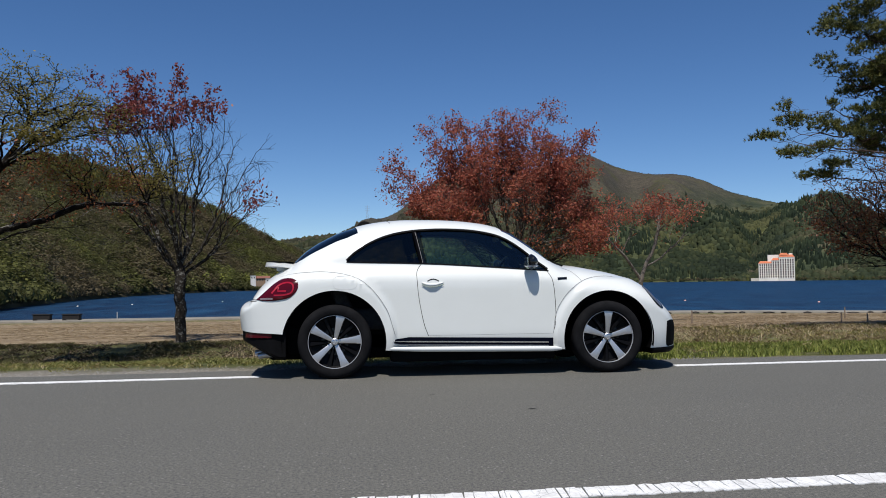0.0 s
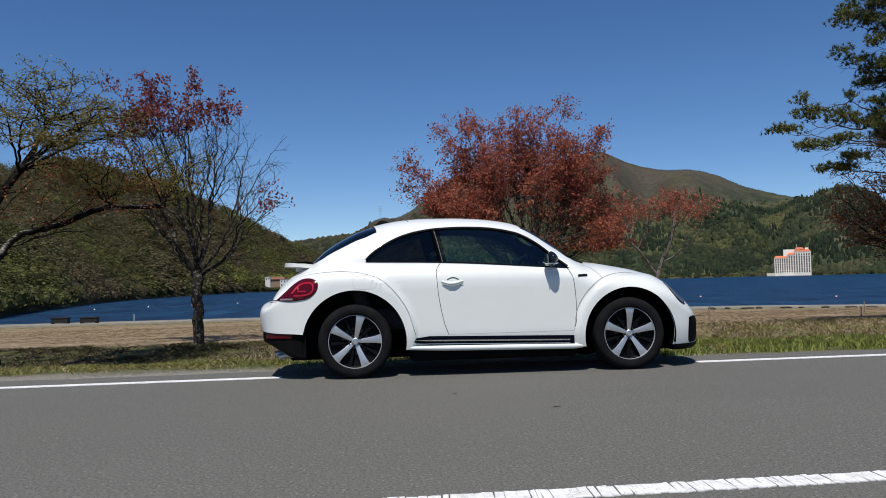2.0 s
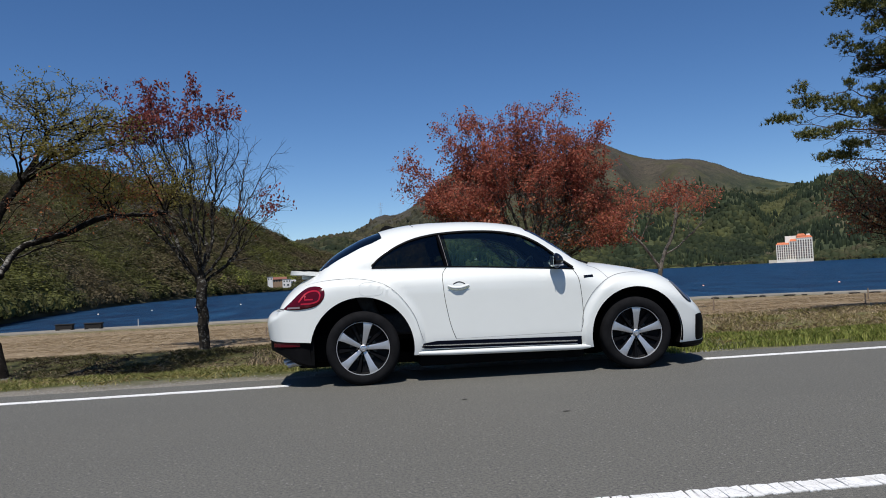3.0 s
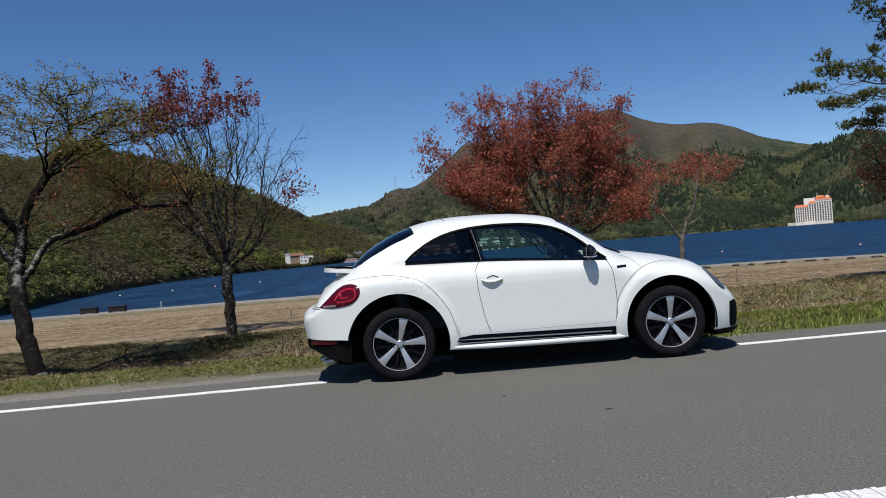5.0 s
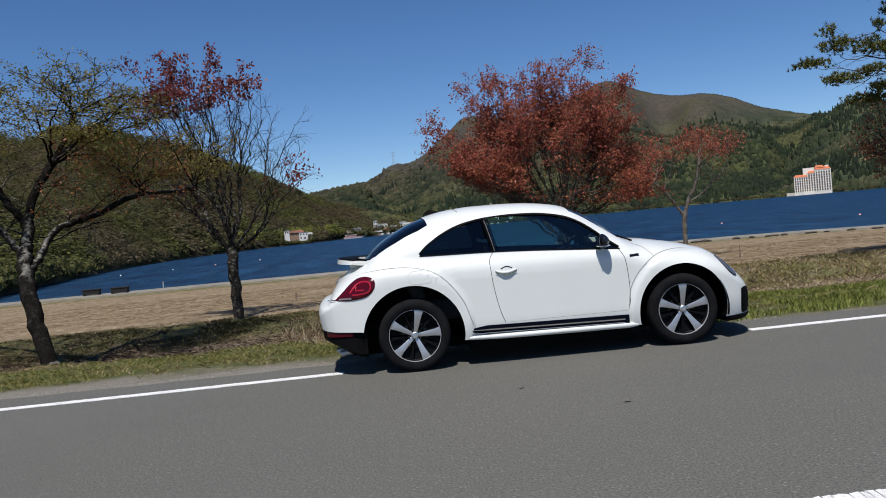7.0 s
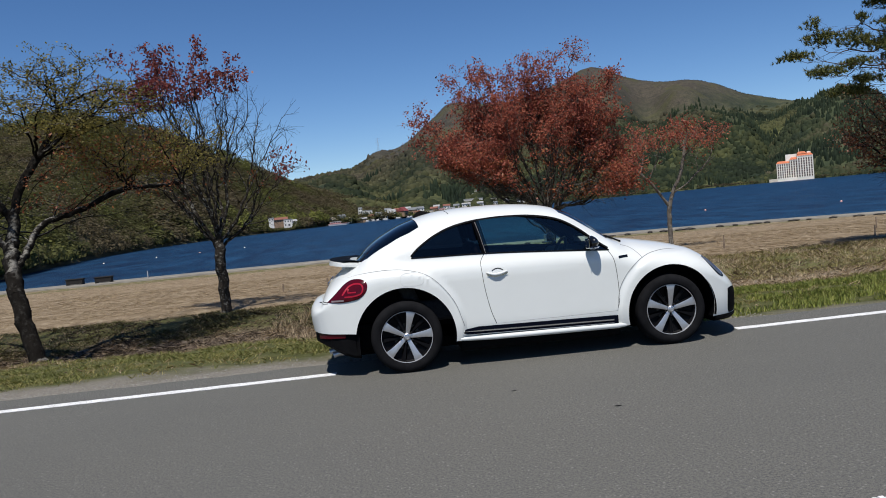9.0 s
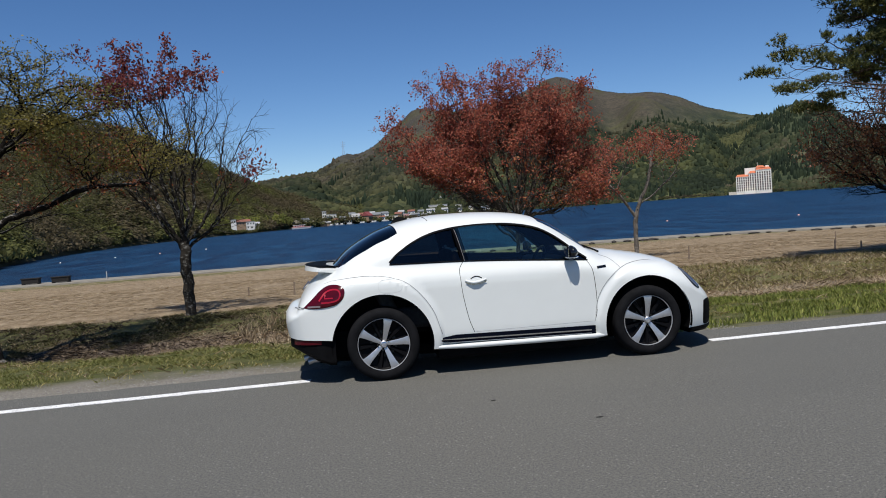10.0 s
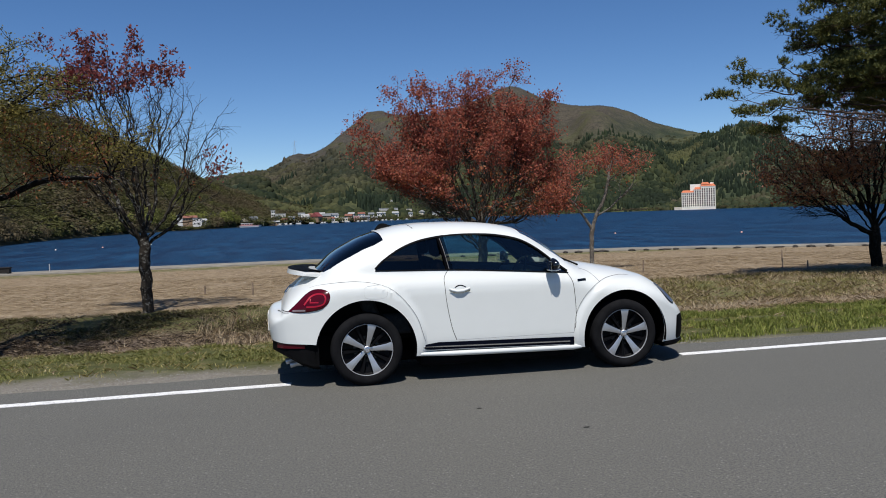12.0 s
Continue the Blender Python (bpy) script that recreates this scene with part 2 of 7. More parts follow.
ASPHALT, PAINT, GROUND, WATER = asphalt_mat(), paint_mat(), ground_mat(), water_mat()
CONCRETE = varied("shore_concrete", (0.22, 0.20, 0.165), 0.9, 0.3, 0.9)
ROCK = varied("dark_stone", (0.045, 0.04, 0.035), 0.9, 0.4, 4, bump=0.03)
WHITE = car_paint()
BLACK_PLASTIC = varied("black_plastic", (0.005, 0.005, 0.0055), 0.65, 0.3, 9, spec=0.04)
PILLAR_BLACK = mat("pillar_black", (0.003, 0.003, 0.004), 0.7, spec=0.0)
SEAM = mat("panel_gap", (0.22, 0.22, 0.22), 0.6, spec=0.1)
FAINT_SEAM = mat("flap_gap", (0.60, 0.61, 0.585), 0.5)
PALE_LENS = mat("pale_lens", (0.20, 0.15, 0.16), 0.3)
GLOSS_BLACK = mat("gloss_black", (0.005, 0.005, 0.006), 0.15, coat=0.15)
RUBBER = varied("tyre_rubber", (0.010, 0.010, 0.011), 0.9, 0.3, 12, spec=0.05)
SEAL = mat("window_seal", (0.006, 0.006, 0.007), 0.6, spec=0.04)
ALLOY = varied("polished_alloy", (0.55, 0.55, 0.56), 0.42, 0.06, 20, metal=0.85)
RIM_EDGE = mat("rim_edge", (0.42, 0.42, 0.43), 0.45, 0.4)
WHEEL_BLACK = mat("wheel_black", (0.004, 0.004, 0.005), 0.5, spec=0.1)
CHROME = mat("chrome", (0.75, 0.75, 0.76), 0.12, 1.0)
DISC = varied("brake_steel", (0.05, 0.048, 0.045), 0.45, 0.3, 15, metal=0.8)
GLASS = glass_mat("door_glass", (0.68, 0.86, 0.79))
DARK_GLASS = glass_mat("privacy_glass", (0.27, 0.26, 0.25), 0.02, 1.55)
RED_LENS = mat("red_lens", (0.065, 0.002, 0.007), 0.2, coat=0.2, spec=0.2)
RED_LIGHT = mat("red_reflector", (0.36, 0.010, 0.030), 0.35, spec=0.2)
CLEAR_LENS = mat("clear_lens", (0.16, 0.17, 0.19), 0.12, 0.5, coat=0.6)
CABIN = varied("cabin_trim", (0.022, 0.023, 0.025), 0.7, 0.3, 8)
CLOTH = varied("seat_cloth", (0.045, 0.045, 0.048), 0.9, 0.3, 30)
BLUE_TRIM = mat("sill_trim", (0.003, 0.004, 0.009), 0.5, spec=0.02)


# ---------------------------------------------------------------- mesh helpers
def thing(name, at=(0, 0, 0), label="", category="", group="", kind=""):
    ob = new(name)
    ob.location = at
    return tagged(ob, label, category, group, kind)


def solid(name, verts, faces, material, parent=None, smooth=False, label=""):
    """One mesh object from vertices and faces; child of parent if there is one."""
    me = bpy.data.meshes.new(name)
    me.from_pydata([tuple(v) for v in verts], [], [tuple(f) for f in faces])
    me.materials.append(material)
    if smooth:
        me.shade_smooth()
    ob = new(name, me)
    if parent is not None:
        ob.parent = parent
    if label:
        ob["label"] = label
    return ob


def part(name, bm, material, parent=None, label="", smooth=False):
    me = bpy.data.meshes.new(name)
    bm.to_mesh(me)
    bm.free()
    me.materials.append(material)
    if smooth:
        me.shade_smooth()
        me.set_sharp_from_angle(angle=radians(35))
    ob = new(name, me)
    if parent is not None:
        ob.parent = parent
    if label:
        ob["label"] = label
    return ob


def sheets(name, verts, nside, material, parent=None, smooth=False):
    """Many separate flat pieces of nside corners each, from an array (count, nside, 3)."""
    v = np.asarray(verts, dtype=np.float32).reshape(-1, 3)
    count = len(v) // nside
    me = bpy.data.meshes.new(name)
    me.vertices.add(len(v))
    me.vertices.foreach_set("co", v.ravel())
    me.loops.add(len(v))
    me.loops.foreach_set("vertex_index", np.arange(len(v), dtype=np.int32))
    me.polygons.add(count)
    me.polygons.foreach_set("loop_start", np.arange(0, len(v), nside, dtype=np.int32))
    me.update(calc_edges=True)
    me.materials.append(material)
    ob = new(name, me)
    if parent is not None:
        ob.parent = parent
    return ob


def grid_faces(rows, cols, closed=False):
    out = []
    for i in range(rows - 1):
        for j in range(cols if closed else cols - 1):
            a, b = i * cols + j, i * cols + (j + 1) % cols
            out.append((a, b, b + cols, a + cols))
    return out


def box_bm(x0, x1, y0, y1, z0, z1, bevel=0.0, segments=2, taper=0.0):
    bm = bmesh.new()
    bmesh.ops.create_cube(bm, size=1)
    for v in bm.verts:
        k = 1 - taper if v.co.z > 0 else 1
        v.co = Vector(((x0 + x1) / 2 + v.co.x * (x1 - x0) * k, (y0 + y1) / 2 + v.co.y * (y1 - y0) * k, z0 + (v.co.z + 0.5) * (z1 - z0)))
    if bevel:
        bmesh.ops.bevel(bm, geom=bm.edges[:], offset=bevel, segments=segments, affect="EDGES", profile=0.5)
    return bm


def tube_bm(points, radius, sides=8, closed=False):
    """A round bar along points; radius may be a list."""
    bm = bmesh.new()
    pts = [Vector(p) for p in points]
    rad = radius if isinstance(radius, (list, tuple)) else [radius] * len(pts)
    rings = []
    for i, p in enumerate(pts):
        d = (pts[min(i + 1, len(pts) - 1)] - pts[max(i - 1, 0)]).normalized()
        a = d.orthogonal().normalized() if i == 0 else (side - d * side.dot(d)).normalized()
        side = a
        b = d.cross(a)
        rings.append([bm.verts.new(p + (a * math.cos(k * 2 * math.pi / sides) + b * math.sin(k * 2 * math.pi / sides)) * rad[i]) for k in range(sides)])
    for r, s in zip(rings, rings[1:]):
        for k in range(sides):
            bm.faces.new((r[k], r[(k + 1) % sides], s[(k + 1) % sides], s[k]))
    bm.faces.new(rings[0][::-1])
    bm.faces.new(rings[-1])
    return bm


def lathe_bm(profile, sides=48, arc=(0.0, 360.0)):
    """Turns (radius, y) pairs about the y axis."""
    bm = bmesh.new()
    rows = []
    for k in range(sides):
        a = radians(360 * k / sides)
        rows.append([bm.verts.new((r * math.cos(a), y, r * math.sin(a))) for r, y in profile])
    for k in range(sides):
        r, s = rows[k], rows[(k + 1) % sides]
        for i in range(len(profile) - 1):
            bm.faces.new((r[i], r[i + 1], s[i + 1], s[i]))
    bmesh.ops.recalc_face_normals(bm, faces=bm.faces[:])
    return bm


def prism_bm(outline, y0, y1, axis="y"):
    """A straight prism: an (x, z) outline carried along y, or an (x, y) outline carried along z."""
    bm = bmesh.new()
    put = (lambda a, b, c: (a, c, b)) if axis == "y" else (lambda a, b, c: (a, b, c))
    lo = [bm.verts.new(put(a, b, y0)) for a, b in outline]
    hi = [bm.verts.new(put(a, b, y1)) for a, b in outline]
    n = len(outline)
    for i in range(n):
        bm.faces.new((lo[i], lo[(i + 1) % n], hi[(i + 1) % n], hi[i]))
    bm.faces.new(lo[::-1])
    bm.faces.new(hi)
    bmesh.ops.recalc_face_normals(bm, faces=bm.faces[:])
    return bm


def smooth_curve(pairs):
    """A smooth function through (x, value) pairs that does not overshoot."""
    xs, ys = np.array(pairs, float).T
    h, d = np.diff(xs), np.diff(ys) / np.diff(xs)
    m = np.zeros(len(xs))
    m[0], m[-1] = d[0], d[-1]
    for i in range(1, len(xs) - 1):
        if d[i - 1] * d[i] > 0:
            m[i] = 2 * d[i - 1] * d[i] / (d[i - 1] + d[i])

    def at(x):
        x = min(max(x, xs[0]), xs[-1])
        i = min(int(np.searchsorted(xs, x, side="right")) - 1, len(xs) - 2)
        s = (x - xs[i]) / h[i]
        return float(ys[i] * (1 + 2 * s) * (1 - s) ** 2 + m[i] * h[i] * s * (1 - s) ** 2 + ys[i + 1] * s * s * (3 - 2 * s) + m[i + 1] * h[i] * s * s * (s - 1))

    return at


def step01(v):
    v = min(max(v, 0.0), 1.0)
    return v * v * (3 - 2 * v)


def cut(ob, bm, how="DIFFERENCE"):
    """Cuts the solid bm out of ob's mesh."""
    me = bpy.data.meshes.new("cutter")
    bm.to_mesh(me)
    bm.free()
    tool = new("cutter", me)
    mod = ob.modifiers.new("cut", "BOOLEAN")
    mod.operation, mod.object, mod.solver = how, tool, "EXACT"
    deps = bpy.context.evaluated_depsgraph_get()
    made = bpy.data.meshes.new_from_object(ob.evaluated_get(deps))
    ob.modifiers.clear()
    old = ob.data
    ob.data = made
    bpy.data.meshes.remove(old)
    bpy.data.objects.remove(tool)
    bpy.data.meshes.remove(me)
    return ob


# ---------------------------------------------------------------- ground, road, lake
level = smooth_curve([(-60, -0.3), (-14, -0.15), (-9.8, -0.02), (-9.5, -0.012), (0.0, -0.012), (0.9, -0.02), (1.5, -0.07), (3.0, -0.27), (4.5, -0.42), (6.0, -0.49), (8.0, -0.47), (11.0, -0.45), (19.0, -0.62), (35, -1.15), (47, -1.62), (50, -1.72), (56, -1.78), (58, -3.8), (64, -4.4), (90, -6.0)])
shore = smooth_curve([(-300, 62), (-60, 54), (-27, 52), (5, 52), (26, 49.5), (39, 43.5), (55, 36), (80, 26), (160, 10), (400, -60)])
ROAD_TURN = 0.026               # the road runs a little askew to the parked car
ditch = smooth_curve([(0.0, -0.012), (0.9, -0.03), (1.8, -0.08), (2.8, -0.16), (4.0, -0.29), (5.1, -0.52), (6.0, -0.72), (7.0, -0.83), (8.0, -0.84), (9.0, -0.76), (10.0, -0.61), (10.8, -0.505), (11.4, -0.47), (12.0, -0.465)])
swale = smooth_curve([(0.0, -0.012), (0.9, -0.03), (1.8, -0.06), (3.0, -0.14), (4.2, -0.27), (5.4, -0.44), (6.6, -0.53), (7.8, -0.53), (9.0, -0.48), (10.5, -0.46), (12.0, -0.465)])


def ground_z(x, y):
    s = y
    if y > 12:
        s = 12 + (y - 12) * (52 - 12) / max(shore(x) - 12, 8)
    z = level(s)
    if 0 < y < 12:
        k = step01((x - 0.5) / 4.5)
        z = ditch(y) * (1 - k) + swale(y) * k
        z += 0.11 * math.exp(-((x + 5.8) ** 2 + (y - 5.1) ** 2) / 1.1)      # the old tree's root mound
    if 1.2 < y < 12:
        e = min(1, (y - 1.2) / 2, (12 - y) / 0.8)
        z += (0.045 * noise.noise((x * 0.7, y * 0.7, 1.0)) + 0.030 * noise.noise((x * 2.3, y * 2.3, 4.0))) * e
    return z


def build_ground():
    xs = sorted(set([-3000, -1500, -700, -350, -200, -120, -80] + list(np.arange(-60, -14, 2.0)) + list(np.arange(-14, 24, 0.3)) + list(np.arange(24, 80, 2.0)) + [80, 120, 200, 350, 700, 1500, 3000]))
    ys = sorted(set([-3000, -1200, -500, -200, -90, -50, -30, -20, -14, -11, -9.8, -9.5] + list(np.arange(-9, 0, 1.0)) + list(np.arange(0, 13, 0.25)) + list(np.arange(13, 66, 1.0)) + [70, 90, 140, 300, 700, 1500, 3000]))
    verts = [(x, y + ROAD_TURN * x * (1 if abs(y) < 12 else 0) if abs(x) < 100 else y, ground_z(min(max(x, -300), 400), y)) for y in ys for x in xs]
    ob = solid("ground", verts, grid_faces(len(ys), len(xs)), GROUND, smooth=True)
    return tagged(ob, "dry straw-coloured field behind a grassy roadside ditch", "ground", kind="structure")


def road_y(x, y):
    return y + ROAD_TURN * (x - 1.0)


def build_road():
    xs = np.concatenate([[-400, -150, -60, -30], np.arange(-20, 30, 0.15), [40, 80, 200, 400]])
    verts, faces = [], []
    for x in xs:
        ragged = 0.07 * noise.noise((x * 1.3, 5.0, 0.0)) + 0.035 * noise.noise((x * 6.0, 9.0, 0.0))
        a, b = road_y(x, 0.07 + ragged), road_y(x, -9.75)
        verts += [(x, a + 0.03, -0.03), (x, a, 0.0), (x, b, 0.0), (x, b - 0.03, -0.03)]
    for i in range(len(xs) - 1):
        for j in range(3):
            p = i * 4 + j
            faces.append((p, p + 4, p + 5, p + 1))
    ob = solid("road", verts, faces, ASPHALT)
    tagged(ob, "sunlit grey two-lane asphalt road with worn surface", "road", kind="structure")
    # painted lines: slabs of paint with slanting cracks between them
    rng = random.Random(4)

    def line(y, width, x0, x1, cracked):
        bm = bmesh.new()
        x = x0
        while x < x1:
            near = -9 < x < 12
            d = rng.uniform(0.022, 0.060) if cracked and near else (rng.uniform(0.04, 0.12) if near else rng.uniform(0.5, 1.4))
            gap = rng.choice((0.0, 0.001, 0.003, 0.006)) if cracked else rng.choice((0.0, 0.0, 0.001, 0.002))
            lean = rng.uniform(0.004, 0.016) if cracked else 0.01
            rag = (0.011 if cracked else 0.005) if near else 0.003
            e = [rng.uniform(-rag, rag) for _ in range(4)]
            q = [(x, y - width / 2 + e[0]), (x + d - gap, y - width / 2 + e[1]), (x + d - gap + lean, y + width / 2 + e[2]), (x + lean, y + width / 2 + e[3])]
            top = [bm.verts.new((px, road_y(px, py), 0.005)) for px, py in q]
            low = [bm.verts.new((px, road_y(px, py), 0.0005)) for px, py in q]
            bm.faces.new(top)
            for k in range(4):
                bm.faces.new((low[k], low[(k + 1) % 4], top[(k + 1) % 4], top[k]))
            x += d
        return bm

    # paint left out beneath the car, in place of shadow deep enough to hide it
    part("edge_line", line(-0.50, 0.12, -60, -0.78, False), PAINT, ob, "worn white edge line")
    part("edge_line", line(-0.50, 0.12, 3.34, 90, False), PAINT, ob, "worn white edge line")
    part("centre_line", line(-4.97, 0.145, -60, 90, True), PAINT, ob, "cracked white centre line")
    part("edge_line", line(-9.35, 0.15, -60, 90, False), PAINT, ob, "worn white edge line")
    # small tar and scuff marks
    for x, y, w in ((0.77, -2.04, 0.028), (1.37, -2.83, 0.034)):
        bm = bmesh.new()
        bmesh.ops.create_circle(bm, cap_ends=True, segments=9, radius=1)
        for v in bm.verts:
            v.co = Vector((x + v.co.x * w * rng.uniform(0.6, 1.1), y + v.co.y * 0.012 * rng.uniform(0.5, 1.2), 0.003))
        part("tar_spot", bm, SEAL, ob)


def build_lake():
    xs = [-300, -200, -120, -80, -60, -40, -27, -15, -5, 5, 15, 26, 32, 39, 47, 55, 67, 80, 120, 160, 240, 400]
    v = []
    for k in (0, 20, 60, 150, 400, 1200, 2600):
        v += [(x * (1 + k / 300), shore(x) + 4.5 + k, -3.4) for x in xs]
    ob = solid("water", v, grid_faces(7, len(xs)), WATER)
    tagged(ob, "deep blue rippled mountain lake in sunshine", "water", kind="structure")
    # pale walk along the shore, with a raised edge and dark stones at its foot
    xs = np.concatenate([np.arange(-90, 70, 1.0)])
    v = []
    for x in xs:
        s = shore(x)
        w = 3.4
        zt = -1.64
        v += [(x, s, -1.9), (x, s + 0.05, zt), (x, s + w, zt), (x, s + w + 0.05, -3.7)]
    f = []
    for i in range(len(xs) - 1):
        for j in range(3):
            p = i * 4 + j
            f.append((p, p + 4, p + 5, p + 1))
    walkway = solid("pavement", v, f, CONCRETE)
    tagged(walkway, "pale concrete lakeside path along the shore", "path", kind="structure")
    rng = random.Random(9)
    for k in range(46):
        x = 6 + k * 1.25 + rng.uniform(-0.5, 0.5)
        w, h = rng.uniform(0.2, 0.65), rng.uniform(0.07, 0.16)
        bm = bmesh.new()
        bmesh.ops.create_icosphere(bm, subdivisions=1, radius=1)
        for q in bm.verts:
            q.co = Vector((q.co.x * w, q.co.y * 0.25, q.co.z * h)) * rng.uniform(0.85, 1.1)
        ob = part("stone", bm, ROCK, walkway)
        ob.location = (x, shore(x) - 0.3, ground_z(x, shore(x) - 0.3) + 0.05)


# ---------------------------------------------------------------- the car
roof_line = smooth_curve([(-0.905, 0.60), (-0.895, 0.655), (-0.86, 0.695), (-0.77, 0.722), (-0.745, 0.785), (-0.69, 0.865), (-0.6, 0.945), (-0.5, 1.012), (-0.4, 1.085), (-0.3, 1.18), (-0.19, 1.256), (-0.08, 1.315), (0.03, 1.368), (0.14, 1.405), (0.3, 1.447), (0.5, 1.476), (0.7, 1.487), (0.92, 1.487), (1.14, 1.479), (1.31, 1.464), (1.48, 1.438), (1.6, 1.405), (1.71, 1.35), (1.85, 1.255), (1.99, 1.155), (2.12, 1.06), (2.2, 1.03), (2.35, 1.015), (2.52, 0.985), (2.7, 0.95), (2.86, 0.905), (2.98, 0.85), (3.09, 0.765), (3.2, 0.66), (3.29, 0.575), (3.35, 0.50), (3.385, 0.42)])
plan_line = smooth_curve([(-0.905, 0.50), (-0.895, 0.58), (-0.87, 0.66), (-0.82, 0.74), (-0.74, 0.80), (-0.6, 0.845), (-0.4, 0.865), (-0.1, 0.872), (0.5, 0.872), (1.2, 0.874), (2.0, 0.872), (2.5, 0.868), (2.75, 0.855), (2.95, 0.82), (3.1, 0.765), (3.2, 0.70), (3.28, 0.60), (3.34, 0.47), (3.37, 0.36), (3.385, 0.28)])
waist_line = smooth_curve([(-0.905, 0.50), (-0.85, 0.58), (-0.75, 0.64), (-0.5, 0.73), (0.0, 0.78), (1.0, 0.80), (2.0, 0.78), (2.3, 0.72), (2.6, 0.68), (3.0, 0.58), (3.2, 0.46), (3.385, 0.34)])
under_line = smooth_curve([(-0.905, 0.445), (-0.8, 0.43), (-0.46, 0.41), (-0.2, 0.30), (0.2, 0.27), (0.45, 0.25), (0.6, 0.245), (2.0, 0.225), (2.2, 0.23), (2.5, 0.24), (2.9, 0.22), (3.2, 0.20), (3.385, 0.22)])
REAR_AXLE, FRONT_AXLE, WHEEL_R = 0.0, 2.537, 0.335


def roundness(x):
    return 2.5 + 0.6 * step01((x + 0.5) / 0.5) * step01((2.3 - x) / 0.4)


def shoulder(x, z):
    cabin = step01((x + 0.55) / 0.5) * step01((2.35 - x) / 0.4)
    return 1 - 0.075 * cabin * step01((z - 0.86) / 0.2)


def fender(x, z):
    """How far the wings stand out from the flanks."""
    out = 0.0
    for cx, cz, r in ((-0.03, 0.37, 0.60), (2.575, 0.335, 0.568)):
        d = math.hypot(x - cx, z - cz)
        if (cx < 1 and x < cx) or (cx > 1 and x > cx):
            d = abs(z - cz) if z > cz else 0
        fade = step01((x + 0.66) / 0.35) * step01((3.1 - x) / 0.3)
        out = max(out, 0.026 * fade * step01((r - d) / 0.045))
    return out


def side_y(x, z):
    """Half width of the body shell at x and height z, over the waist."""
    wz, top = waist_line(x), roof_line(x)
    u = min(max((z - wz) / max(top - wz, 1e-3), 0.0), 1.0)
    n = roundness(x)
    return plan_line(x) * (1 - u**n) ** (1 / n) * shoulder(x, z)


def top_z(x, y):
    wz, top, n = waist_line(x), roof_line(x), roundness(x)
    lo, hi = wz, top
    for _ in range(40):
        mid = (lo + hi) / 2
        if side_y(x, mid) > abs(y):
            lo = mid
        else:
            hi = mid
    return lo


def shell(x0, x1, count, inset=0.0, floor=None):
    """The closed body form between two stations, drawn in by inset."""
    s = np.linspace(0, 1, count)
    if inset == 0:
        s = 0.5 - 0.5 * np.cos(np.pi * s) * (0.75 + 0.25 * np.abs(np.cos(np.pi * s)) ** 4)
    xs = x0 + (x1 - x0) * s
    bm = bmesh.new()
    rings = []
    for x in xs:
        w, wz, top, bot = plan_line(x), waist_line(x), roof_line(x), under_line(x)
        if floor is not None:
            bot = floor
        wz = max(wz, bot + 0.05)
        n = roundness(x)
        half = [(0.0, bot), (w * 0.5, bot), (w * 0.90, bot)]
        for k in range(18):
            z = bot + (wz - bot) * k / 18
            tuck = 0.035 * max(0, (0.42 - z) / 0.22) ** 2
            half.append((w - tuck + (fender(x, z) if inset == 0 else 0), z))
        for k in range(53):
            a = math.pi / 2 * k / 52
            u = math.sin(a) ** (2 / n)
            v = max(math.cos(a), 0.0) ** (2 / n) if k < 52 else 0.0
            z = wz + (top - wz) * u
            y = w * v * shoulder(x, z)
            f = fender(x, z) if inset == 0 and k < 48 else 0
            half.append((y + f * math.cos(a), z + f * 0.5 * math.sin(a)))
        half = [(max(y - inset, 0.0), z - (inset if z > wz else 0)) for y, z in half]
        def tuck_in(z):
            # the tail draws in under the bumper's lip
            return x + 0.042 * step01((-0.42 - x) / 0.42) * max(0.0, (0.645 - z) / 0.25) if inset == 0 else x

        ring = [bm.verts.new((tuck_in(z), -y, z)) for y, z in half] + [bm.verts.new((tuck_in(z), y, z)) for y, z in half[-2:0:-1]]
        rings.append(ring)
    for r, q in zip(rings, rings[1:]):
        m = len(r)
        for k in range(m):
            bm.faces.new((r[k], r[(k + 1) % m], q[(k + 1) % m], q[k]))
    bm.faces.new(rings[0])
    bm.faces.new(rings[-1][::-1])
    bmesh.ops.recalc_face_normals(bm, faces=bm.faces[:])
    return bm


window_top = smooth_curve([(0.105, 1.066), (0.15, 1.112), (0.195, 1.148), (0.327, 1.232), (0.46, 1.29), (0.593, 1.326), (0.78, 1.352), (0.995, 1.361), (1.211, 1.354), (1.373, 1.334), (1.536, 1.294), (1.645, 1.24), (1.753, 1.165), (1.85, 1.08), (1.99, 0.968)])
window_low = smooth_curve([(0.105, 1.060), (0.8, 1.040), (1.78, 0.978), (1.99, 0.962)])


def window_outline(x0, x1, grow=0.0, count=40):
    xs = np.linspace(x0, x1, count)
    return [(x, window_low(x) - grow) for x in xs] + [(x, window_top(x) + grow) for x in xs[::-1]]


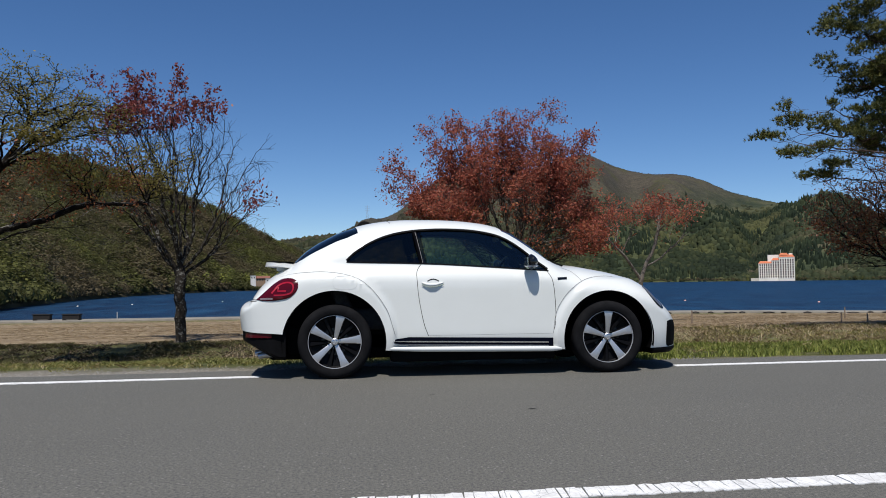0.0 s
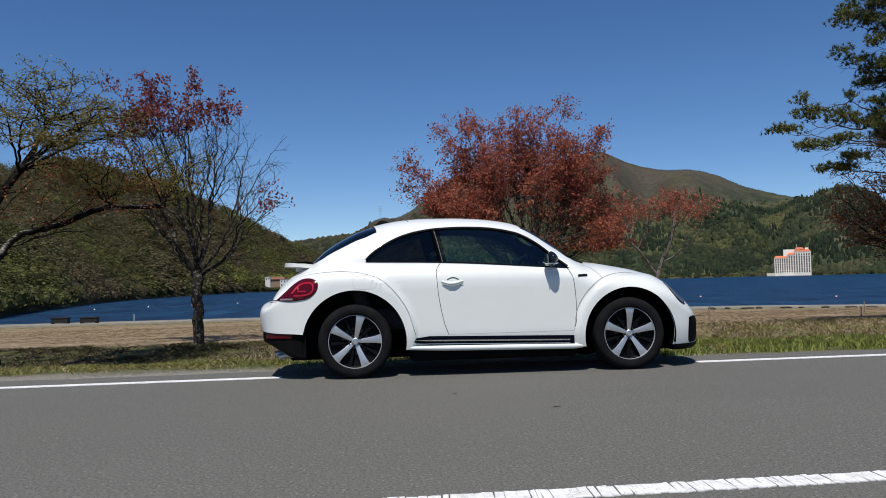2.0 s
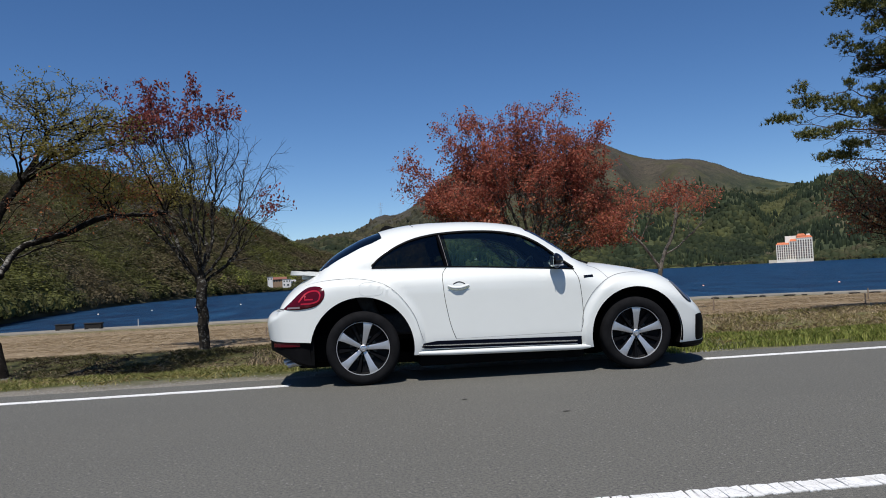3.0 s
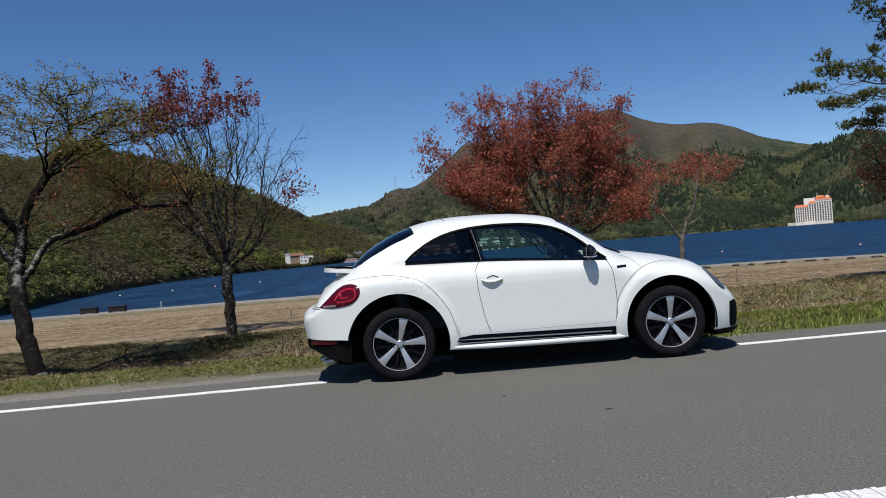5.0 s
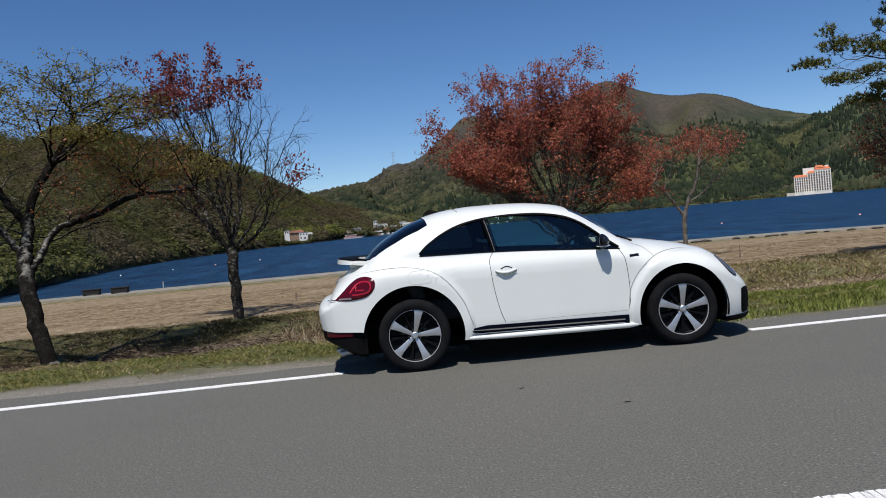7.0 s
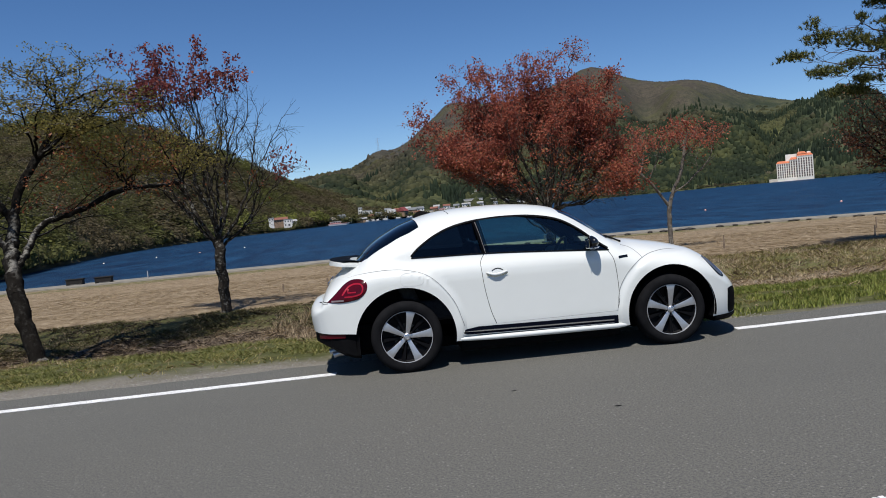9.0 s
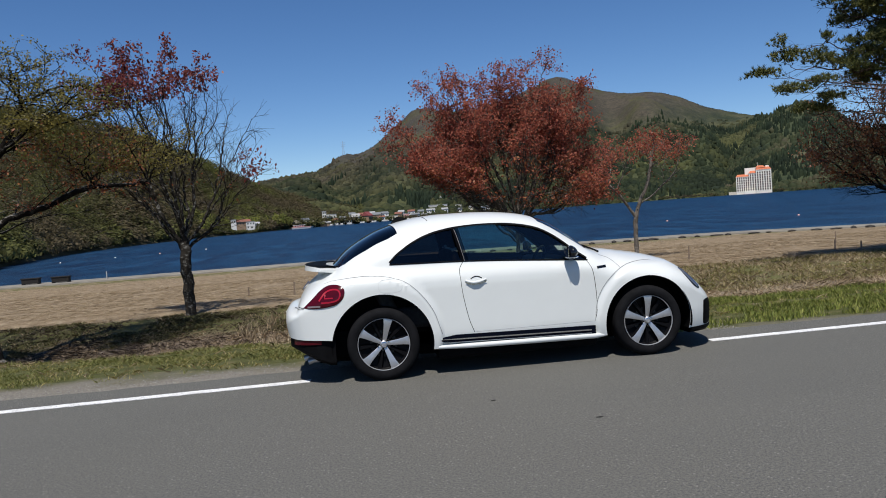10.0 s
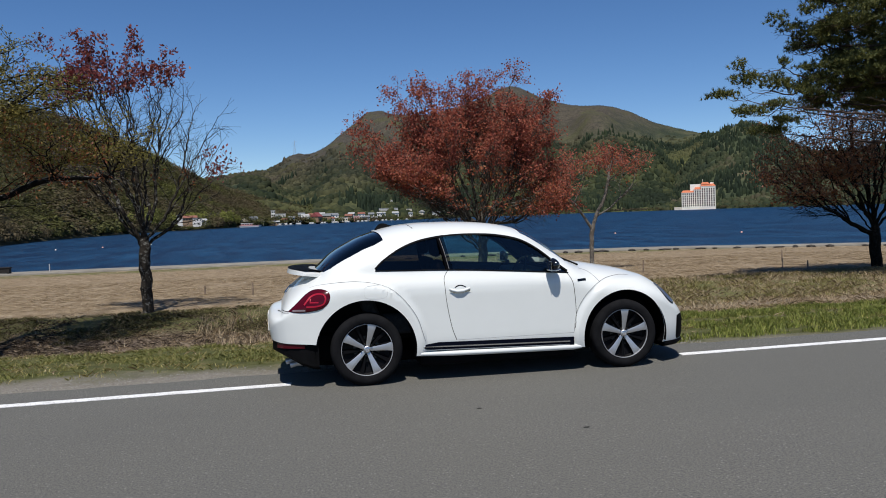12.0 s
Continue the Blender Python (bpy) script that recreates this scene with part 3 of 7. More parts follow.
def pane_bm(x0, x1, sink, side, lean0=0.0, lean1=0.0, cols=36, rows=10):
    """A curved side pane between two stations; lean slants its ends."""
    bm = bmesh.new()
    rowsv = []
    for i in range(rows + 1):
        v = i / rows
        row = []
        for j in range(cols + 1):
            u = j / cols
            x = (x0 + lean0 * (1 - v)) * (1 - u) + (x1 + lean1 * (1 - v)) * u
            lo, hi = window_low(x), window_top(x)
            z = lo + (hi - lo) * v
            y = side_y(x, lo) * (1 - v) + side_y(x, hi) * v
            row.append(bm.verts.new((x, side * (y - sink), z)))
        rowsv.append(row)
    for a, b in zip(rowsv, rowsv[1:]):
        for j in range(cols):
            bm.faces.new((a[j], a[j + 1], b[j + 1], b[j]))
    return bm


def ribbon_bm(points, width, proud, side=-1):
    """A narrow band on the flank along (x, z) points."""
    bm = bmesh.new()
    rows = []
    for i, (x, z) in enumerate(points):
        a, b = points[max(i - 1, 0)], points[min(i + 1, len(points) - 1)]
        d = Vector((b[0] - a[0], b[1] - a[1])).normalized()
        nx, nz = -d.y * width / 2, d.x * width / 2
        row = []
        for s in (-1, 1):
            px, pz = x + s * nx, z + s * nz
            y = max(flank_y(px, pz), flank_y(x, z)) + proud
            row.append(bm.verts.new((px, side * y, pz)))
        rows.append(row)
    for r, q in zip(rows, rows[1:]):
        bm.faces.new((r[0], r[1], q[1], q[0]))
    return bm


def flank_y(x, z):
    if z < waist_line(x):
        return plan_line(x) - 0.035 * max(0, (0.42 - z) / 0.22) ** 2 + fender(x, z)
    return side_y(x, z) + fender(x, z) * 0.9


def finer(points, count=40):
    """Points of a smooth line through a few (x, z) pairs."""
    p = [Vector(q) for q in points]
    out = []
    for i in range(len(p) - 1):
        a, b, c, d = p[max(i - 1, 0)], p[i], p[i + 1], p[min(i + 2, len(p) - 1)]
        for k in range(max(2, count // (len(p) - 1))):
            t = k / max(2, count // (len(p) - 1))
            out.append(0.5 * (2 * b + (c - a) * t + (2 * a - 5 * b + 4 * c - d) * t * t + (3 * b - a - 3 * c + d) * t**3))
    out.append(p[-1])
    return [tuple(q) for q in out]


DOOR_REAR = finer([(0.80, 1.04), (0.752, 0.965), (0.752, 0.861), (0.767, 0.706), (0.806, 0.499), (0.848, 0.375)], 30)
DOOR_FRONT = finer([(2.012, 0.375), (2.03, 0.45), (2.04, 0.54), (2.036, 0.687), (2.020, 0.845), (1.992, 0.925), (1.962, 0.968)], 30)


def lens_bm(outline, proud, side, thick=0.02):
    """A domed lens on the flank inside an (x, z) outline."""
    cx = sum(p[0] for p in outline) / len(outline)
    cz = sum(p[1] for p in outline) / len(outline)
    bm = bmesh.new()
    rows = []
    for k, (s, h) in enumerate(((1.0, -thick), (1.0, proud * 0.4), (0.9, proud * 0.85), (0.6, proud), (0.3, proud))):
        row = []
        for x, z in outline:
            px, pz = cx + (x - cx) * s, cz + (z - cz) * s
            row.append(bm.verts.new((px, side * (flank_y(px, pz) + h), pz)))
        rows.append(row)
    n = len(outline)
    for r, q in zip(rows, rows[1:]):
        for k in range(n):
            bm.faces.new((r[k], r[(k + 1) % n], q[(k + 1) % n], q[k]))
    bm.faces.new(rows[-1])
    bmesh.ops.recalc_face_normals(bm, faces=bm.faces[:])
    return bm


def build_wheel(car, x, y, turn, side):
    """Tyre, machined five-spoke rim and brake disc; side is -1 on the right of the car."""
    wheel = new("wheel")
    wheel.parent = car
    wheel.location = (x, y, WHEEL_R)
    wheel.scale = (1, -side, 1)
    w = 0.118
    R = WHEEL_R
    tyre = [(0.236, w * 0.75), (0.240, -w * 0.72), (0.250, -w * 0.92), (0.275, -w * 1.0), (0.300, -w * 0.98), (0.318, -w * 0.90), (R - 0.007, -w * 0.78), (R - 0.001, -w * 0.62), (R, -w * 0.45), (R, -w * 0.42), (R - 0.007, -w * 0.41), (R - 0.007, -w * 0.37), (R, -w * 0.36), (R, -w * 0.03), (R - 0.007, -w * 0.02), (R - 0.007, w * 0.02), (R, w * 0.03), (R, w * 0.6), (R - 0.02, w * 0.9), (0.275, w), (0.236, w * 0.75)]
    part("tyre", lathe_bm(tyre, 64), RUBBER, wheel, smooth=True)
    rim = [(0.238, w * 0.7), (0.228, w * 0.6), (0.222, -w * 0.5), (0.236, -w * 0.62), (0.2445, -w * 0.80), (0.2485, -w * 0.82), (0.250, -w * 0.74), (0.246, -w * 0.6), (0.238, w * 0.7)]
    part("rim", lathe_bm(rim, 64), WHEEL_BLACK, wheel, "black rim", smooth=True)
    part("rim_lip", lathe_bm([(0.2350, -0.086), (0.2358, -0.1005), (0.2400, -0.1010), (0.2425, -0.090)], 64), RIM_EDGE, wheel, "bright cut rim lip")
    part("barrel", lathe_bm([(0.228, 0.06), (0.221, -0.045), (0.10, -0.020), (0.04, -0.018), (0.04, 0.06), (0.228, 0.06)], 48), WHEEL_BLACK, wheel, "black inner wheel", smooth=True)
    part("brake_disc", lathe_bm([(0.155, 0.0), (0.155, -0.024), (0.09, -0.026), (0.09, 0.0)], 40), DISC, wheel, smooth=True)
    for k in range(5):
        a = radians(turn + 72 * k)
        bm = bmesh.new()
        rows = []
        for r, half, dep in ((0.035, 0.018, -0.070), (0.08, 0.021, -0.080), (0.13, 0.0255, -0.088), (0.18, 0.031, -0.094), (0.215, 0.038, -0.096), (0.238, 0.045, -0.092)):
            row = []
            for s, up in ((-1.25, 0.045), (-1.0, 0.002), (-0.75, 0.0), (0.75, 0.0), (1.0, 0.002), (1.25, 0.045)):
                row.append(bm.verts.new((r * math.cos(a) - s * half * math.sin(a), dep + up, r * math.sin(a) + s * half * math.cos(a))))
            rows.append(row)
        for p, q in zip(rows, rows[1:]):
            for j in range(5):
                bm.faces.new((p[j], p[j + 1], q[j + 1], q[j]))
        bmesh.ops.recalc_face_normals(bm, faces=bm.faces[:])
        sp = part("spoke", bm, ALLOY, wheel, "broad machined alloy spoke", smooth=True)
        sp.data.materials.append(WHEEL_BLACK)
        for f in sp.data.polygons:
            if f.index % 5 in (0, 4):
                f.material_index = 1
        b = a + radians(36)
        bm = bmesh.new()
        rows = []
        for r, half, dep in ((0.05, 0.012, -0.058), (0.12, 0.012, -0.062), (0.228, 0.020, -0.066)):
            rows.append([bm.verts.new((r * math.cos(b) - s * half * math.sin(b), dep + (0.03 if abs(s) > 1 else 0), r * math.sin(b) + s * half * math.cos(b))) for s in (-1.6, -0.8, 0.8, 1.6)])
        for p, q in zip(rows, rows[1:]):
            for j in range(3):
                bm.faces.new((p[j], p[j + 1], q[j + 1], q[j]))
        bmesh.ops.recalc_face_normals(bm, faces=bm.faces[:])
        part("inner_spoke", bm, WHEEL_BLACK, wheel, "gloss black inner spoke")
        bm = bmesh.new()
        bmesh.ops.create_cone(bm, cap_ends=True, segments=8, radius1=0.008, radius2=0.007, depth=0.02, matrix=Matrix.Translation((0.056 * math.cos(b), -0.078, 0.056 * math.sin(b))) @ Matrix.Rotation(radians(90), 4, "X"))
        part("wheel_bolt", bm, DISC, wheel)
    cap = part("hub_cap", lathe_bm([(0.0, -0.088), (0.012, -0.088), (0.024, -0.086), (0.032, -0.080), (0.036, -0.066)], 28), ALLOY, wheel, "round hub cap with plain badge", smooth=True)
    part("badge_ring", lathe_bm([(0.020, -0.086), (0.021, -0.0905), (0.025, -0.0895), (0.026, -0.084)], 24), CHROME, cap, smooth=True)
    return wheel


def build_car():
    car = thing("car", label="white two-door retro coupe parked half on the grass verge", category="car")
    body = part("body", shell(-0.905, 3.385, 210), WHITE, car)
    # hollow cabin, windows and wheel houses
    cut(body, shell(-0.42, 2.02, 60, inset=0.045, floor=0.42))
    cut(body, prism_bm(window_outline(0.112, 1.982), -1.3, 1.3))
    cut(body, prism_bm([(-0.45, 0.0), (-0.44, 0.25), (-0.41, 0.45), (-0.36, 0.60), (-0.30, 0.645), (-0.10, 0.645), (0.12, 0.625), (0.215, 0.59), (0.185, 0.3), (0.17, 0.0), (0.185, -0.3), (0.215, -0.59), (0.12, -0.625), (-0.10, -0.645), (-0.30, -0.645), (-0.36, -0.60), (-0.41, -0.45), (-0.44, -0.25)], 0.96, 1.7, axis="z"))
    cut(body, prism_bm([(1.60, -0.52), (1.72, -0.56), (2.02, -0.64), (2.12, -0.5), (2.16, 0.0), (2.12, 0.5), (2.02, 0.64), (1.72, 0.56), (1.60, 0.52), (1.55, 0.0)], 0.99, 1.6, axis="z"))
    for cx, r, squash in ((-0.004, 0.468, 1.0), (2.548, 0.438, 1.0)):
        for side in (-1, 1):
            ring = [(cx + r * math.cos(radians(a)), 0.33 + r * math.sin(radians(a))) for a in range(-40, 225, 5)]
            ring = [(cx - r * 1.02, 0.0), (cx + r * 1.02, 0.0)] + [p for p in ring if p[1] > 0.12]
            cut(body, prism_bm(ring, side * 0.52, side * 1.2))
    # door skins come out of the flanks, with a gap all round
    for side in (-1, 1):
        line = [(x, z) for x, z in DOOR_REAR[::-1]] + [(x, window_low(x) + 0.0) for x in np.linspace(0.83, 1.95, 8)] + [(x, z) for x, z in DOOR_FRONT[::-1]]
        whole = [(x, z) for x, z in DOOR_REAR] + [(x, z) for x, z in DOOR_FRONT]
        top = [(x, window_low(x) + 0.03) for x in (1.955, 1.6, 1.2, 0.81)]
        outline = whole + top
        door = part("door", bmesh.new(), WHITE, car)
        old = door.data
        door.data = body.data.copy()
        bpy.data.meshes.remove(old)
        cx, cz = 1.4, 0.7
        small = [(cx + (x - cx) * 0.9955, cz + (z - cz) * 0.994) for x, z in outline]
        cut(door, prism_bm(small, side * 0.55, side * 1.3), "INTERSECT")
        cut(body, prism_bm(outline, side * 0.80, side * 1.3))
        door["label"] = "white car door"
        hx = [0.793, 0.82, 0.86, 0.91, 0.95, 0.99]
        hz = [0.849, 0.836, 0.826, 0.827, 0.836, 0.848]
        part("door_handle", tube_bm([(x, side * (flank_y(x, z) + 0.020 * math.sin(math.pi * (i + 0.2) / 5.4)), z + 0.012) for i, (x, z) in enumerate(zip(hx, hz))], [0.007, 0.012, 0.014, 0.014, 0.012, 0.006], 10), WHITE, door, "body-coloured pull handle", smooth=True)
        part("handle_strip", ribbon_bm([(x, z - 0.004) for x, z in zip(hx, hz)], 0.010, 0.012, side), CHROME, door, "chrome strip under the handle")
        part("handle_recess", ribbon_bm([(0.845 + 0.105 * k / 8, 0.872 + 0.02 * math.sin(math.pi * k / 8)) for k in range(9)], 0.009, 0.0015, side), SEAL, door)
        for me in (door.data,):
            me.shade_smooth()
            me.set_sharp_from_angle(angle=radians(28))
    # wheel houses, cut edges and the inside of the shell are black or trimmed dark
    for ob in [body] + [o for o in car.children if o.name.startswith("door")]:
        ob.data.materials.append(BLACK_PLASTIC)
        for f in ob.data.polygons:
            x, y, z = f.center
            if x < -0.45 and z < 0.72 and math.hypot(x, z - 0.33) > 0.478:
                continue
            if abs(y) < flank_y(x, z) - 0.030 and z < roof_line(x) - 0.012 and z < top_z(x, y) - 0.02:
                if x > -0.89 and x < 3.36:
                    f.material_index = 1
    body.data.shade_smooth()
    body.data.set_sharp_from_angle(angle=radians(28))

    # glass
    for side in (-1, 1):
        part("door_window", pane_bm(0.80, 1.975, 0.010, side, lean0=0.05), GLASS, car, "tinted door window").visible_shadow = True
        part("quarter_window", pane_bm(0.113, 0.792, 0.010, side, lean1=0.058), DARK_GLASS, car, "dark privacy quarter window")
        # black edge of the openings and the pillar between the panes
        rim = finer([(x, window_top(x) + 0.004) for x in np.linspace(0.108, 1.985, 30)], 90)
        part("window_trim", ribbon_bm(rim, 0.016, 0.003, side), SEAL, car, "black window surround")
        low = [(x, window_low(x) - 0.004) for x in np.linspace(0.108, 1.99, 40)]
        part("window_trim", ribbon_bm(low, 0.012, 0.004, side), SEAL, car, "black window surround")
        bm = bmesh.new()
        rows = []
        for k in range(9):
            v = k / 8
            row = []
            for off in (-0.026, 0.012):
                x = 0.808 - 0.060 * v + off
                z = 1.030 + (window_top(x) - 1.030) * v
                for dep in (0.004, 0.05):
                    row.append(bm.verts.new((x, side * (side_y(x, z) - dep - 0.004), z)))
            rows.append(row)
        for p, q in zip(rows, rows[1:]):
            for a, b in ((0, 2), (2, 3), (3, 1), (1, 0)):
                bm.faces.new((p[a], p[b], q[b], q[a]))
        bmesh.ops.recalc_face_normals(bm, faces=bm.faces[:])
        part("door_pillar", bm, PILLAR_BLACK, car, "gloss black pillar")
        part("pillar_strip", ribbon_bm([(0.812 - 0.062 * k / 8, 1.036 + 0.30 * k / 8) for k in range(9)], 0.004, -0.003, side), SEAM, car, "thin grey pillar strip")

    def top_pane(name, xa, xb, half_a, half_b, material, sink=0.012, label="", bulge=0.0):
        bm = bmesh.new()
        rows = []
        for i in range(15):
            u = i / 14
            row = []
            for j in range(21):
                v = -1 + 2 * j / 20
                half = half_a + (half_b - half_a) * u
                y = v * half
                x = xa(abs(v)) + (xb(abs(v)) - xa(abs(v))) * u
                row.append(bm.verts.new((x, y, top_z(x, y) - sink + bulge * (1 - v * v) * 4 * u * (1 - u))))
            rows.append(row)
        for p, q in zip(rows, rows[1:]):
            for j in range(20):
                bm.faces.new((p[j], p[j + 1], q[j + 1], q[j]))
        bmesh.ops.recalc_face_normals(bm, faces=bm.faces[:])
        return part(name, bm, material, car, label, smooth=True)

    top_pane("rear_window", lambda v: -0.465 + 0.125 * v * v, lambda v: 0.175 + 0.05 * v * v, 0.655, 0.605, DARK_GLASS, 0.008, "dark rear window")
    top_pane("windscreen", lambda v: 2.165 - 0.13 * v * v, lambda v: 1.545 + 0.06 * v * v, 0.64, 0.53, GLASS, 0.010, "windscreen", 0.035)

    # rear spoiler in the body colour with a black upper face
    def spoiler(x0, x1, z0, z1, thick, half):
        bm = bmesh.new()
        rows = []
        for j in range(25):
            v = -1 + j / 12
            edge = max(0.0, 1 - abs(v) ** 6)
            y = v * half
            sweep = 0.16 * abs(v) ** 2.5
            a = x0 + sweep
            drop = 0.008 * abs(v) ** 2
            t = thick * (0.35 + 0.65 * edge)
            rows.append([bm.verts.new(p) for p in ((a, y, z0 - drop), (a + 0.01, y, z0 + t * 0.8 - drop), (a + 0.10, y, z0 + t - 0.004 - drop), (x1 + sweep * 0.7, y, z1 + t - drop), (x1 + sweep * 0.7, y, z1 - drop), (a + 0.10, y, z0 - 0.28 * thick - drop))])
        for p, q in zip(rows, rows[1:]):
            for k in range(6):
                bm.faces.new((p[k], p[(k + 1) % 6], q[(k + 1) % 6], q[k]))
        bm.faces.new(rows[0])
        bm.faces.new(rows[-1][::-1])
        bmesh.ops.recalc_face_normals(bm, faces=bm.faces[:])
        return bm

    wing = part("spoiler", spoiler(-0.70, -0.40, 1.036, 1.012, 0.050, 0.60), WHITE, car, "white rear spoiler", smooth=True)
    part("spoiler_top", spoiler(-0.69, -0.43, 1.0830, 1.0600, 0.004, 0.54), BLACK_PLASTIC, wing, "black upper face", smooth=True)
    bm = box_bm(-0.56, -0.38, -0.42, 0.42, 0.985, 1.055, 0.012)
    part("spoiler_foot", bm, WHITE, wing, smooth=True)

    # bumpers and underbody
    def skirt(stations, inset, z0, z1, name, material, label="", out=0.0):
        bm = bmesh.new()
        rows = []
        for x in stations:
            w = max(plan_line(x - 0.04 * step01((-0.42 - x) / 0.42)) - inset, 0.02)
            lo, hi = z0(x), z1(x)
            ring = [(-w + 0.04, lo), (-w, lo + 0.03), (-w - out, (lo + hi) / 2), (-w, hi), (w, hi), (w + out, (lo + hi) / 2), (w, lo + 0.03), (w - 0.04, lo)]
            rows.append([bm.verts.new((x, y, z)) for y, z in ring])
        for p, q in zip(rows, rows[1:]):
            for k in range(8):
                bm.faces.new((p[k], p[(k + 1) % 8], q[(k + 1) % 8], q[k]))
        bm.faces.new(rows[0])
        bm.faces.new(rows[-1][::-1])
        bmesh.ops.recalc_face_normals(bm, faces=bm.faces[:])
        return part(name, bm, material, car, label, smooth=True)

    skirt([-0.86, -0.845, -0.80, -0.7, -0.6, -0.5, -0.44], 0.022, lambda x: 0.175 + 0.17 * step01((-0.46 - x) / 0.42), lambda x: 0.44, "rear_valance", BLACK_PLASTIC, "black lower rear bumper")
    skirt([2.99, 3.05, 3.12, 3.2, 3.28, 3.34, 3.37], 0.015, lambda x: 0.160 + 0.02 * step01((x - 3.2) / 0.2), lambda x: 0.215, "front_lip", BLACK_PLASTIC, "black front lip")
    bm = box_bm(-0.62, 3.1, -0.52, 0.52, 0.15, 0.40, 0.03)
    part("underbody", bm, BLACK_PLASTIC, car)
    # unseen low slab, added to keep light off the road under the car
    bm = box_bm(0.50, 2.05, -0.80, 0.80, 0.135, 0.26, 0.03)
    part("shade_pan", bm, BLACK_PLASTIC, car)
    part("rear_floor", box_bm(-0.66, -0.28, -0.62, 0.62, 0.21, 0.46, 0.02), BLACK_PLASTIC, car)
    for side in (-1, 1):
        # red reflector strip, exhaust tips
        bm = bmesh.new()
        rows = []
        for k in range(11):
            x = -0.815 + 0.025 * k
            y = plan_line(x - 0.04 * step01((-0.42 - x) / 0.42)) - 0.018
            rows.append([bm.verts.new((x, side * (y + dy), z)) for z, dy in ((0.375, -0.01), (0.38, 0.004), (0.42, 0.006), (0.425, -0.01))])
        for p, q in zip(rows, rows[1:]):
            for j in range(3):
                bm.faces.new((p[j], p[j + 1], q[j + 1], q[j]))
        bmesh.ops.recalc_face_normals(bm, faces=bm.faces[:])
        part("rear_reflector", bm, RED_LENS, car, "red reflector strip")
        for x, y, z in ((-0.745, 0.53, 0.222), (-0.705, 0.63, 0.205)):
            bm = tube_bm([(-0.50, side * (y - 0.02), z + 0.012), (x + 0.05, side * y, z + 0.008), (x, side * y, z - 0.004)], 0.029, 16)
            part("exhaust_tip", bm, ALLOY, car, "chrome exhaust tip", smooth=True)
        # side sill: body-coloured lip under a black and bright trim
        part("sill", tube_bm([(0.50, side * 0.868, 0.262), (0.8, side * 0.875, 0.254), (1.4, side * 0.876, 0.245), (2.0, side * 0.872, 0.236), (2.09, side * 0.86, 0.234)], [0.018, 0.024, 0.026, 0.026, 0.016], 12), WHITE, car, "white sill lip", smooth=True)

        def trim(z0, z1, x0, x1, name, material, proud, label):
            bm = bmesh.new()
            rows = []
            for k in range(25):
                x = x0 + (x1 - x0) * k / 24
                dz = -0.034 * (x - 0.5) / 1.5
                e = min(1.0, 0.25 + 6 * k / 24)
                mid = (z0 + z1) / 2
                h = (z1 - z0) / 2 * e
                y = plan_line(x)
                rows.append([bm.verts.new((x, side * (y + dy), mid + s * h + dz)) for s, dy in ((-1, -0.02), (-0.9, proud), (0.9, proud), (1, -0.02))])
            for p, q in zip(rows, rows[1:]):
                for j in range(3):
                    bm.faces.new((p[j], p[j + 1], q[j + 1], q[j]))
            bmesh.ops.recalc_face_normals(bm, faces=bm.faces[:])
            part(name, bm, material, car, label, smooth=True)

        trim(0.288, 0.372, 0.485, 2.008, "sill_trim", BLUE_TRIM, 0.012, "dark sill moulding")
        trim(0.324, 0.337, 0.52, 1.965, "sill_strip", CHROME, 0.018, "bright strip in the sill moulding")
        trim(0.296, 0.303, 0.52, 1.965, "sill_strip", ALLOY, 0.014, "thin lower strip")
        # lamps
        tail = finer([(-0.708, 0.722), (-0.63, 0.79), (-0.545, 0.868), (-0.465, 0.912), (-0.375, 0.912), (-0.325, 0.872), (-0.335, 0.80), (-0.40, 0.740), (-0.52, 0.715), (-0.62, 0.712), (-0.708, 0.722)], 40)[:-1]
        lamp = part("tail_light", lens_bm(tail, 0.014, side), RED_LENS, car, "dark red tail light", smooth=True)
        loop = finer([(-0.56, 0.78), (-0.50, 0.85), (-0.44, 0.875), (-0.385, 0.870), (-0.365, 0.835), (-0.385, 0.785), (-0.45, 0.765), (-0.54, 0.762)], 40)
        part("light_guide", ribbon_bm(loop, 0.014, 0.016, side), RED_LIGHT, lamp, "brighter red light band")
        part("light_guide", ribbon_bm([(-0.50, 0.835), (-0.505, 0.80), (-0.43, 0.80)], 0.013, 0.016, side), RED_LIGHT, lamp)
        part("reversing_light", ribbon_bm([(-0.665, 0.730), (-0.61, 0.731), (-0.55, 0.730)], 0.016, 0.013, side), PALE_LENS, lamp, "pale reversing light")
        head = finer([(2.93, 0.835), (2.985, 0.805), (3.05, 0.735), (3.10, 0.67), (3.135, 0.605), (3.11, 0.585), (3.04, 0.635), (2.97, 0.735), (2.93, 0.835)], 40)[:-1]
        lamp = part("headlight", lens_bm(head, 0.010, side), GLOSS_BLACK, car, "clear headlight with dark housing", smooth=True)
        part("headlight_ring", ribbon_bm(finer([(2.952, 0.80), (3.02, 0.69), (3.10, 0.612)], 16), 0.022, 0.013, side), CLEAR_LENS, lamp, "bright lamp rim")
        part("headlight_ring", ribbon_bm(finer([(2.985, 0.785), (3.05, 0.70), (3.12, 0.615)], 16), 0.010, 0.013, side), CHROME, lamp)
        # front corner vent
        vent = [(3.165, 0.462), (3.21, 0.474), (3.26, 0.470), (3.30, 0.450), (3.315, 0.34), (3.295, 0.240), (3.22, 0.222), (3.165, 0.232), (3.155, 0.32)]
